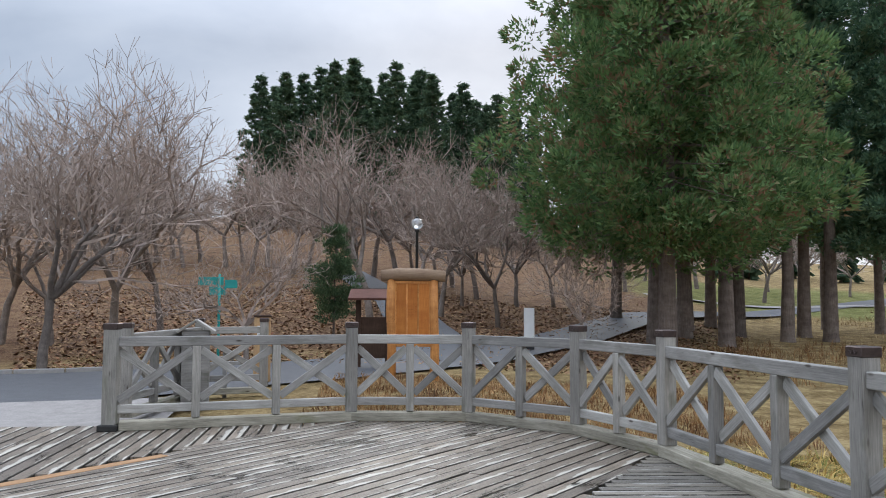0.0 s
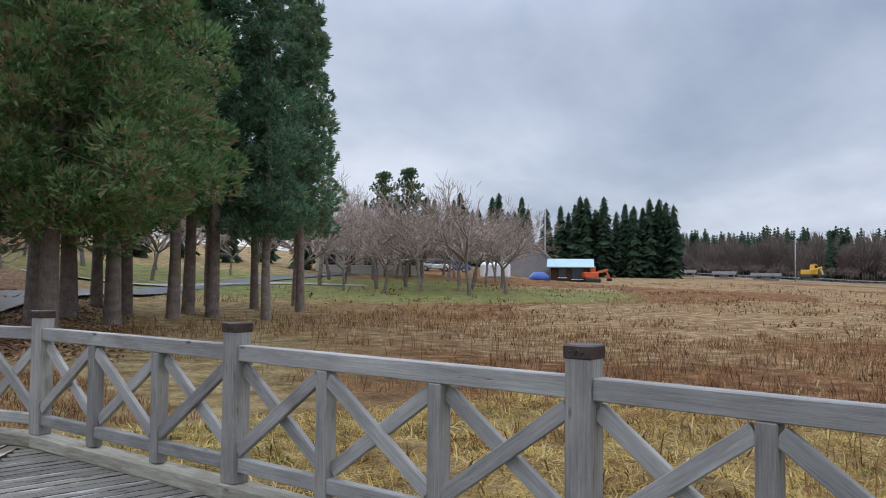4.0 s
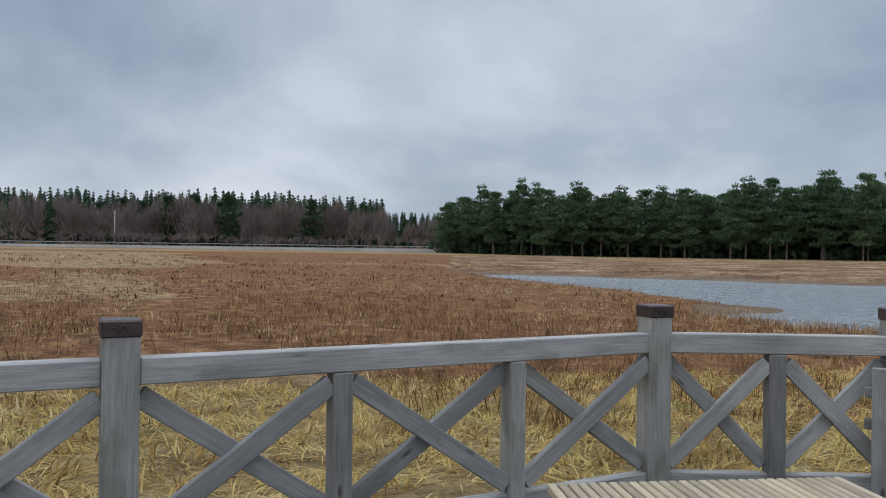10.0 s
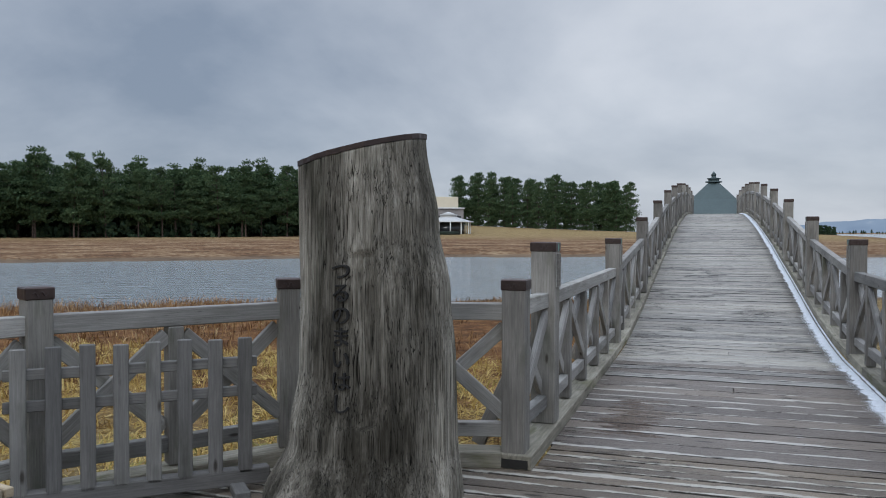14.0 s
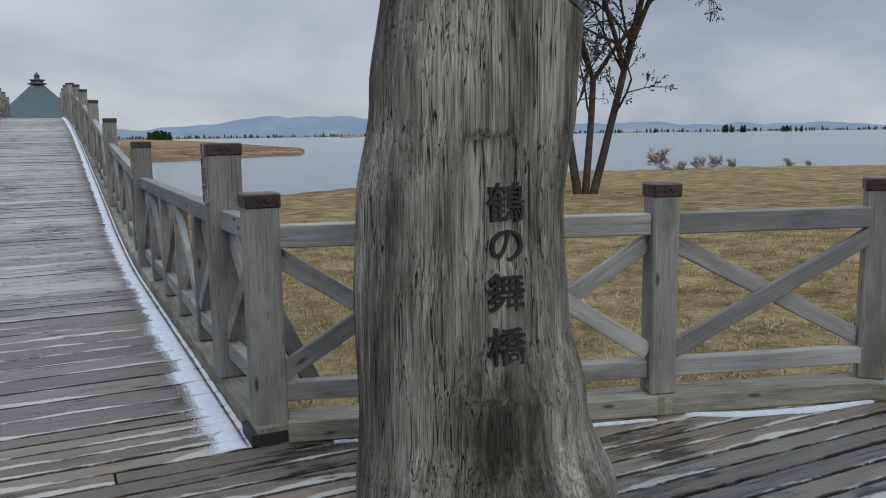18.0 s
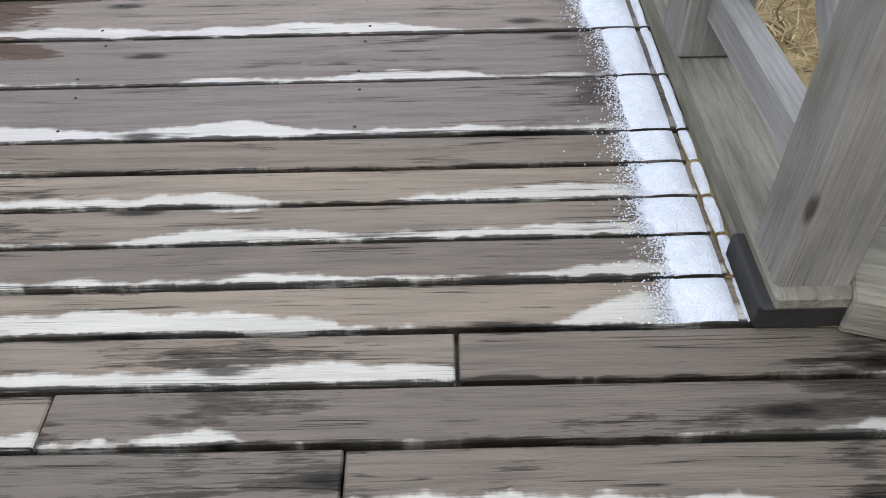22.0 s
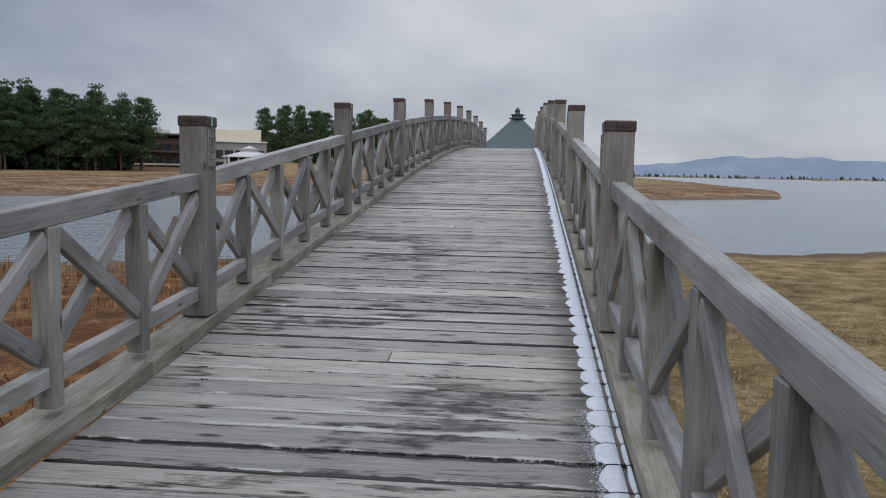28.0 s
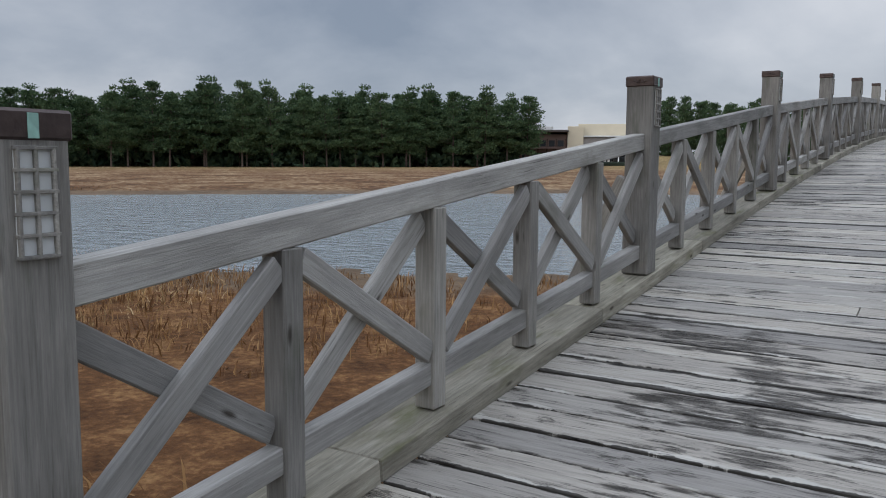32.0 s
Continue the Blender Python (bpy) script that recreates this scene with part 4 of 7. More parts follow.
def log_material():
    """Old barkless log: silver grey with long fine drying cracks, black weather streaks and algae."""
    m, n, l, bsdf = material("log_pillar_upright")
    vec, raw = grain_coords(n, l, (14.0, 14.0, 0.5))
    grain = noise_node(n, l, vec, 4.0, 7.0, 0.72, 0.2)
    fine_v, _ = grain_coords(n, l, (60.0, 60.0, 0.9))
    fine = noise_node(n, l, fine_v, 2.2, 4.0, 0.7)
    streak_v, _ = grain_coords(n, l, (7.0, 7.0, 0.35))
    streak = noise_node(n, l, streak_v, 1.7, 9.0, 0.78)
    blot_v, _ = grain_coords(n, l, (1.0, 1.0, 0.6))
    blot = noise_node(n, l, blot_v, 2.0, 5.0)
    broad_v, _ = grain_coords(n, l, (2.2, 2.2, 0.45))
    broad = noise_node(n, l, broad_v, 1.3, 6.0, 0.66)
    tone = math_node(n, l, "ADD", math_node(n, l, "MULTIPLY", grain, 0.55), math_node(n, l, "MULTIPLY", fine, 0.45))
    col = ramp_node(n, l, tone, [(0.34, (0.080, 0.070, 0.055)), (0.50, (0.235, 0.212, 0.172)), (0.66, (0.42, 0.388, 0.33))])
    col = mix_node(n, l, 1.0, col, ramp_node(n, l, broad, [(0.38, (0.24, 0.235, 0.22)), (0.5, (0.86, 0.86, 0.86)), (0.62, (1.75, 1.77, 1.80))]), "MULTIPLY")
    col = mix_node(n, l, ramp_node(n, l, streak, [(0.53, (0, 0, 0)), (0.70, (0.72, 0.72, 0.72))]), col, (0.036, 0.036, 0.031))
    col = mix_node(n, l, ramp_node(n, l, blot, [(0.55, (0, 0, 0)), (0.75, (0.4, 0.4, 0.4))]), col, (0.12, 0.13, 0.085))
    crack_v, _ = grain_coords(n, l, (17.0, 17.0, 0.16))
    split, deep_ = crack_node(n, l, crack_v, 2.0, 0.010, 0.07, blot_v, 0.40)
    col = mix_node(n, l, 1.0, col, split, "MULTIPLY")
    hair_v, _ = grain_coords(n, l, (38.0, 38.0, 0.3))
    hair, _ = crack_node(n, l, hair_v, 2.0, 0.028, 0.30, streak_v, 0.43)
    col = mix_node(n, l, 0.9, col, hair, "MULTIPLY")
    l.new(col, bsdf.inputs["Base Color"])
    bsdf.inputs["Roughness"].default_value = 0.85
    bsdf.inputs["Specular IOR Level"].default_value = 0.15
    bump_on(n, l, bsdf, math_node(n, l, "SUBTRACT", math_node(n, l, "ADD", math_node(n, l, "MULTIPLY", grain, 0.6), fine), math_node(n, l, "MULTIPLY", deep_, 2.0)), 0.8, 0.010)
    return m


M_LOGV = log_material()
PL = log_pillar((-2.20, -0.98, 0.0), (0.60, 0.50, 0.465, 0.445, 0.41, 0.375), (-0.02, 0.05, 0.08, 0.07, 0.03, -0.01), 0.92, 2.07, 20.0, 0.085,
                "weathered grey bowed log pillar with raised black kana letters", [(c, -0.10, 1.385 - 0.122 * i, 0.118) for i, c in enumerate("つるのまいはし")], 0.002, (-0.20, 0.02, 0.52, 1.50))
PR = log_pillar((2.125, -1.12, 0.0), (0.565, 0.485, 0.447, 0.424, 0.415, 0.395), (0.02, -0.035, -0.078, -0.080, -0.024, 0.02), 0.92, 2.12, -26.0, -0.095,
                "weathered grey bowed log pillar with raised black kanji letters", [(c, 0.085, (1.30, 1.145, 0.965, 0.76)[i], 0.155) for i, c in enumerate("鶴の舞橋")], 0.008, (-0.03, 0.22, 0.56, 1.56))


# ---------------------------------------------------------------- loose picket panel and bench
def picket_panel():
    a, b = Vector((-3.90, -1.90, 0)), Vector((-2.98, -1.06, 0))
    u = (b - a).normalized()
    ang = heading(a, b)
    length = (b - a).length
    g = thing("picket_panel", pose((a.x + b.x) / 2, (a.y + b.y) / 2, 0, 0, 0, ang), "freestanding weathered grey picket barrier on a base beam", "barrier")
    for k in range(8):
        x = -length / 2 + length * k / 7
        child("picket", beam_mesh(0.83 + 0.01 * (k % 3), 0.030, 0.085, M_GATE, 0.006), g, pose(x, -0.03, 0.535, 0, -90, 0))
    for z in (0.80, 0.62):
        child("crossbar", beam_mesh(length + 0.16, 0.03, 0.065, M_GATE), g, pose(0, 0.004, z))
    child("base_beam", beam_mesh(length + 0.30, 0.09, 0.10, M_GATE), g, pose(0.0, 0.0, 0.09))
    for x in (-length / 2 + 0.05, length / 2 - 0.05):
        child("foot", beam_mesh(0.5, 0.09, 0.06, M_GATE), g, pose(x, 0, 0.03, 0, 0, 90))
    return g


picket_panel()


def bench():
    # far end by the picket panel, near end towards the middle of the west railing
    far, near = Vector((-3.41, -2.52, 0)), Vector((-3.74, -4.05, 0))
    ang = heading(near, far)
    length = (far - near).length
    c = (far + near) / 2
    t = thing("bench", pose(c.x, c.y, 0, 0, 0, ang), "slatted light brown wooden bench on the plaza deck", "bench")
    step = 0.052
    count = int(length / step)
    for k in range(count):
        child("slat", beam_mesh(0.40, 0.042, 0.045, M_BENCH, 0.005), t, pose(-length / 2 + step * (k + 0.5), 0, 0.4275, 0, 0, 90))
    for y in (-0.14, 0.14):
        child("long_rail", beam_mesh(length - 0.1, 0.05, 0.085, M_GATE), t, pose(0, y, 0.36))
    for x in (-length / 2 + 0.12, length / 2 - 0.12):
        for y in (-0.14, 0.14):
            child("leg", beam_mesh(0.318, 0.08, 0.08, M_GATE), t, pose(x, y, 0.159, 0, -90, 0))
    return t


bench()


# ---------------------------------------------------------------- snow along the kerb and the sill
def snow_ridge(name, pts, wide, high, label, lump=0.21, seed=1):
    """A bank of old snow along a line: lumpy outer edge, thin at the ends."""
    verts, faces = [], []
    p = [Vector(q) for q in pts]
    seg = [(p[i + 1] - p[i]).length for i in range(len(p) - 1)]
    total = sum(seg)
    n = max(8, int(total / 0.025))
    m = 9
    for i in range(n + 1):
        s = total * i / n
        k, acc = 0, 0.0
        while k < len(seg) - 1 and acc + seg[k] < s:
            acc += seg[k]
            k += 1
        base = p[k].lerp(p[k + 1], (s - acc) / seg[k])
        t = (p[k + 1] - p[k]).normalized()
        side = Vector((-t.y, t.x, 0)).normalized()
        ph = (s / lump + 0.35 * noise.noise((s * 0.9, seed, 7))) % 1.0
        bulge = abs(math.sin(math.pi * ph)) ** 0.35 * (0.75 + 0.5 * noise.noise((math.floor(s / lump) * 1.7, seed, 9)))
        w = wide(s / total) * (0.6 + 0.32 * bulge + 0.30 * noise.noise((s * 3.1, seed, 0)) + 0.10 * noise.noise((s * 37, seed, 3)))
        h = high(s / total) * (0.35 + 0.65 * bulge)
        for j in range(m):
            v = j / (m - 1)
            prof = (math.sin(math.pi * min(1, v * 0.62 + 0.0)) if v < 0.9 else math.sin(math.pi * 0.56) * (1 - v) / 0.1)
            dz = h * max(0.0, prof) * (1 + 0.12 * noise.noise((s * 20, v * 6, seed)))
            q = base + side * (w * v) + Vector((0, 0, dz - (0.002 if 0 < v < 1 else 0.004)))
            verts.append(q)
    for i in range(n):
        for j in range(m - 1):
            a = i * m + j
            faces.append((a, a + 1, a + m + 1, a + m))
    me = raw_mesh(name, [tuple(v) for v in verts], faces, M_SNOW, True)
    return tagged(new(name, me), label, "snow", kind="stuff")


snow_ridge("sill_snow", [(3.42, -0.76, 0.004), (1.75, -0.24, 0.004)], lambda u: 0.05 * math.sin(math.pi * min(1, u * 1.05)) + 0.005, lambda u: 0.02, "thin strip of melting snow at the foot of the plaza sill", 0.5, 4)
snow_ridge("sill_snow", [(4.70, -1.12, 0.004), (3.60, -0.78, 0.004)], lambda u: 0.10 * math.sin(math.pi * min(1, u)) + 0.01, lambda u: 0.03, "thin strip of melting snow at the foot of the plaza sill", 0.6, 6)


# ---------------------------------------------------------------- vegetation
M_BARK_CEDAR = wood("cedar_bark", (0.12, 0.092, 0.078), (0.33, 0.275, 0.24), rough=0.9, streak=(7.0, 7.0, 0.6), knots=False, strength=0.8)
M_BARK_PINE = wood("pine_bark", (0.050, 0.040, 0.035), (0.15, 0.115, 0.095), rough=0.9, streak=(5.0, 5.0, 1.2), knots=False, strength=0.6)
M_TWIG = plain("cherry_twigs", (0.34, 0.266, 0.222), 0.85, 0.0, 0.35, 2.0)
M_TWIG_FAR = plain("bare_wood_twigs", (0.150, 0.116, 0.098), 0.9, 0.0, 0.3, 0.6)
M_CEDAR = islands("cedar_foliage", [(0.2, (0.050, 0.100, 0.044)), (0.42, (0.110, 0.200, 0.076)), (0.58, (0.185, 0.290, 0.110)), (0.68, (0.21, 0.21, 0.105)), (0.78, (0.28, 0.165, 0.10))], 0.75, 0.3)
M_CEDAR_DARK = islands("dark_conifer_foliage", [(0.2, (0.020, 0.038, 0.024)), (0.5, (0.042, 0.074, 0.042)), (0.8, (0.085, 0.125, 0.062))], 0.8, 0.35)
M_CEDAR_MID = islands("shaded_cedar_foliage", [(0.2, (0.060, 0.125, 0.085)), (0.45, (0.125, 0.225, 0.135)), (0.65, (0.190, 0.300, 0.165)), (0.85, (0.24, 0.24, 0.14))], 0.75, 0.32)
M_CEDAR_HILL = islands("hill_conifer_foliage", [(0.2, (0.042, 0.076, 0.050)), (0.5, (0.088, 0.145, 0.086)), (0.8, (0.150, 0.21, 0.11))], 0.8, 0.3)
M_PINE = islands("pine_foliage", [(0.2, (0.036, 0.066, 0.036)), (0.5, (0.076, 0.124, 0.060)), (0.8, (0.130, 0.182, 0.086))], 0.8, 0.2)
M_BARK_CHERRY = wood("cherry_bark", (0.12, 0.10, 0.086), (0.30, 0.25, 0.22), rough=0.9, streak=(6.0, 6.0, 2.0), knots=False, strength=0.6)
M_CORE = plain("inner_foliage", (0.012, 0.020, 0.011), 0.95, 0.0, 0.4, 3.0)


def prism(segs, sides):
    """Tapered bars for rows of (x0,y0,z0, x1,y1,z1, r0, r1), as verts and quads."""
    s = np.asarray(segs, float)
    p0, p1, r0, r1 = s[:, 0:3], s[:, 3:6], s[:, 6], s[:, 7]
    t = p1 - p0
    t /= np.linalg.norm(t, axis=1, keepdims=True) + 1e-9
    ref = np.where(np.abs(t[:, 2:3]) > 0.9, [[1.0, 0, 0]], [[0, 0, 1.0]])
    u = np.cross(t, ref)
    u /= np.linalg.norm(u, axis=1, keepdims=True) + 1e-9
    v = np.cross(t, u)
    a = np.arange(sides) * 2 * np.pi / sides
    ring = np.cos(a)[None, :, None] * u[:, None] + np.sin(a)[None, :, None] * v[:, None]
    lo, hi = p0[:, None] + ring * r0[:, None, None], p1[:, None] + ring * r1[:, None, None]
    verts = np.concatenate([lo, hi], 1).reshape(-1, 3)
    k = np.arange(sides)
    q = np.stack([k, (k + 1) % sides, (k + 1) % sides + sides, k + sides], -1)
    faces = (np.arange(len(s))[:, None, None] * 2 * sides + q[None]).reshape(-1, 4)
    return verts, faces


def ribbons(segs, g):
    """Thin flat strips for the finest twigs, turned at random."""
    s = np.asarray(segs, float)
    p0, p1, r0, r1 = s[:, 0:3], s[:, 3:6], s[:, 6:7], s[:, 7:8]
    t = p1 - p0
    u = np.cross(t, g.normal(0, 1, t.shape))
    u /= np.linalg.norm(u, axis=1, keepdims=True) + 1e-9
    v = np.stack([p0 - u * r0, p0 + u * r0, p1 + u * r1, p1 - u * r1], 1).reshape(-1, 3)
    return v, np.arange(len(v)).reshape(-1, 4)


def joined(parts):
    vs, fs, o = [], [], 0
    for v, f in parts:
        vs.append(v)
        fs.append(f + o)
        o += len(v)
    return np.concatenate(vs), np.concatenate(fs)


def bare_tree_meshes(seed, height, spread, fine=0.92, mat=None, twig=0.0042, levels=6):
    """A leafless tree: short trunk, spreading limbs, twigs forked four or five times."""
    g = np.random.default_rng(seed)
    thick, thin = [], []

    def grow(p, d, length, r, level):
        n = 3 if level < 2 else 2
        for k in range(n):
            d2 = d + g.normal(0, 0.10, 3) + np.array([0, 0, 0.07 if level > 1 else 0.0])
            d2 /= np.linalg.norm(d2)
            q = p + d2 * length / n
            ra, rb = r * (1 - 0.35 * k / n), r * (1 - 0.35 * (k + 1) / n)
            (thick if ra > 0.03 or level == 0 else thin).append((*p, *q, max(ra, twig * 0.7), max(rb, twig * 0.6)))
            if level >= 1 and level < levels and g.random() < (0.8 if level < 4 else 0.5) * fine:
                side = np.cross(d2, g.normal(0, 1, 3))
                side /= np.linalg.norm(side) + 1e-9
                d3 = 0.6 * d2 + 0.75 * side + np.array([0, 0, 0.12])
                grow(q, d3 / np.linalg.norm(d3), length * g.uniform(0.45, 0.7), r * 0.5, level + 1)
            p, d = q, d2
        if level < levels:
            for k in range(int((3 if level == levels - 1 else 2) if level else g.integers(4, 6))):
                side = np.cross(d, g.normal(0, 1, 3))
                side /= np.linalg.norm(side) + 1e-9
                open_ = spread if level == 0 else 0.62
                d3 = d * (1 - 0.3 * open_) + side * open_ + np.array([0, 0, 0.10 if level else 0.25])
                grow(p, d3 / np.linalg.norm(d3), length * g.uniform(0.62, 0.9) * (1.25 if level == 0 else 1), r * (0.62 if level else 0.6), level + 1)

    grow(np.zeros(3), np.array([0, 0, 1.0]), height * 0.15, height * 0.0112, 0)
    allz = max(s[5] for s in thin)
    k = height / allz
    va, fa = prism(np.array(thick) * [k] * 1, 6)
    vb, fb = ribbons(np.array(thin) * [k] * 1, g)
    a = raw_mesh("trunk", va, fa, mat or M_BARK_CHERRY, True)
    b = raw_mesh("twigs", vb, fb, mat or M_TWIG, True)
    return a, b


def plumes(points, outs, g, blades, length, width, droop):
    """Foliage clumps: at each point a burst of narrow leaf blades round its outward direction."""
    n = len(points)
    p = np.repeat(points, blades, 0)
    o = np.repeat(outs, blades, 0)
    d = o + g.normal(0, 0.62, (n * blades, 3)) + np.array([0, 0, droop])
    d /= np.linalg.norm(d, axis=1, keepdims=True) + 1e-9
    ln = length * g.uniform(0.6, 1.3, (n * blades, 1))
    side = np.cross(d, g.normal(0, 1, (n * blades, 3)))
    side /= np.linalg.norm(side, axis=1, keepdims=True) + 1e-9
    w = width * g.uniform(0.7, 1.4, (n * blades, 1))
    start = p + g.normal(0, 1, (n * blades, 3)) * length * 0.22
    v = np.stack([start, start + d * ln + side * w, start + d * ln * 0.9 - side * w], 1).reshape(-1, 3)
    f = np.arange(n * blades * 3).reshape(-1, 3)
    return v, f


def tiered_meshes(seed, height, radius, tiers, boughs, mat):
    """A pointed conifer far off: tiers of drooping boughs, each a broad ragged spray, closing up to a thin tip."""
    g = np.random.default_rng(seed)
    n = tiers * boughs
    u = np.repeat(np.linspace(0.0, 1.0, tiers), boughs) ** 0.9
    ang = np.tile(np.arange(boughs) * 2 * math.pi / boughs, tiers) + np.repeat(np.arange(tiers) * 2.4, boughs) + g.normal(0, 0.15, n)
    z = height * (0.05 + 0.90 * u) + g.normal(0, 0.018 * height, n) * (1.1 - u)
    side_swell = 0.86 + 0.14 * np.sin(ang * 2 + seed) + 0.10 * np.sin(u * 31 + ang)
    r = radius * (1.0 - 0.94 * u) ** 0.52 * side_swell * g.uniform(0.62, 1.15, n)
    half = 1.25 * math.pi / boughs * g.uniform(0.8, 1.3, n)
    sink = 0.30 * r + 0.01 * height
    rise = height * (0.028 + 0.05 * (1 - u))
    top = np.stack([0.04 * r * np.cos(ang), 0.04 * r * np.sin(ang), z + rise], -1)
    one = np.stack([r * np.cos(ang - half), r * np.sin(ang - half), z - sink * g.uniform(0.4, 1.2, n)], -1)
    two = np.stack([r * np.cos(ang + half), r * np.sin(ang + half), z - sink * g.uniform(0.4, 1.2, n)], -1)
    v = np.stack([top, one, two], 1).reshape(-1, 3)
    crown = raw_mesh("crown", v, np.arange(len(v)).reshape(-1, 3), mat)
    stem = [(0, 0, -0.4, 0, 0, height * 0.55, height * 0.013, height * 0.007), (0, 0, height * 0.55, 0, 0, height, height * 0.007, 0.02)]
    return raw_mesh("trunk", *prism(stem, 6), M_BARK_CEDAR, True), crown


def cedar_meshes(seed, height, clear, radius, clumps, fingers, mat, length=0.17, width=0.028, lump=1.0, taper=0.55):
    """A Japanese cedar seen near: straight trunk, bare below, and rounded clumps of upward fingers on drooping limbs."""
    g = np.random.default_rng(seed)
    pts_ = [(0, 0, -0.4), (0.02, 0, 0.3)] + [(0.05 * math.sin(k + seed), 0.05 * math.cos(k * 1.3 + seed), height * k / 8) for k in range(1, 9)]
    r0 = height * 0.0125
    radii = [r0 * 1.45, r0 * 1.1] + [r0 * (1 - 0.93 * k / 8) for k in range(1, 9)]
    stem = [(*pts_[k], *pts_[k + 1], radii[k], radii[k + 1]) for k in range(len(radii) - 1)]
    u = np.sort(g.uniform(0, 1, clumps) ** 1.25)
    ang = np.arange(clumps) * 2.399 + g.normal(0, 0.35, clumps)
    z = clear + u * (height - clear)
    prof = radius * np.clip(1.03 - u, 0.03, 1) ** taper * np.clip(u * 6 + 0.5, 0, 1)
    rr = prof * (0.84 + 0.16 * np.sin(ang * 3 + seed) + 0.14 * np.sin(z * 1.9 + ang)) * np.where(g.random(clumps) < 0.3, g.uniform(0.15, 0.6, clumps), g.uniform(0.3, 1.0, clumps) ** 0.35)
    c = np.stack([rr * np.cos(ang), rr * np.sin(ang), z - rr * 0.16 + g.normal(0, 0.3, clumps)], -1)
    size = lump * (0.46 + 0.052 * radius) * g.uniform(0.6, 1.35, clumps) * np.clip(1.35 - u, 0.5, 1)
    n = clumps * fingers
    cc, ss = np.repeat(c, fingers, 0), np.repeat(size, fingers)[:, None]
    out = np.repeat(np.stack([np.cos(ang), np.sin(ang), np.full(clumps, 0.25)], -1), fingers, 0)
    d = g.normal(0, 1, (n, 3)) + out * 0.55
    d /= np.linalg.norm(d, axis=1, keepdims=True)
    p = cc + d * ss * g.uniform(0.72, 1.0, (n, 1)) * [1, 1, 0.75]
    tip = d * 0.8 + out * 0.35 + [0, 0, 0.3] + g.normal(0, 0.22, (n, 3))
    tip /= np.linalg.norm(tip, axis=1, keepdims=True)
    side = np.cross(tip, g.normal(0, 1, (n, 3)))
    side /= np.linalg.norm(side, axis=1, keepdims=True) + 1e-9
    w = width * g.uniform(0.7, 1.4, (n, 1))
    ln = length * g.uniform(0.6, 1.4, (n, 1))
    v = np.stack([p - side * w, p + side * w, p + tip * ln], 1).reshape(-1, 3)
    # sparse shaded sprays near the stem
    m = clumps * (9 if lump > 0.7 else 2)
    kk = g.integers(0, clumps, m)
    q = c[kk] * np.stack([g.uniform(0.05, 0.75, m)] * 2 + [np.ones(m)], -1) + g.normal(0, 0.3, (m, 3))
    v2, _ = plumes(q, np.stack([np.cos(ang[kk]), np.sin(ang[kk]), np.zeros(m)], -1), g, 1, 0.55, 0.06, -0.1)
    v = np.concatenate([v, v2])
    crown = raw_mesh("crown", v, np.arange(len(v)).reshape(-1, 3), mat)
    segs = [(0, 0, z[k] + 0.15, *(c[k] * [0.95, 0.95, 1]), 0.030, 0.010) for k in range(0, clumps, 3)]
    return raw_mesh("trunk", *joined([prism(stem, 10), prism(segs, 4)]), M_BARK_CEDAR, True), crown


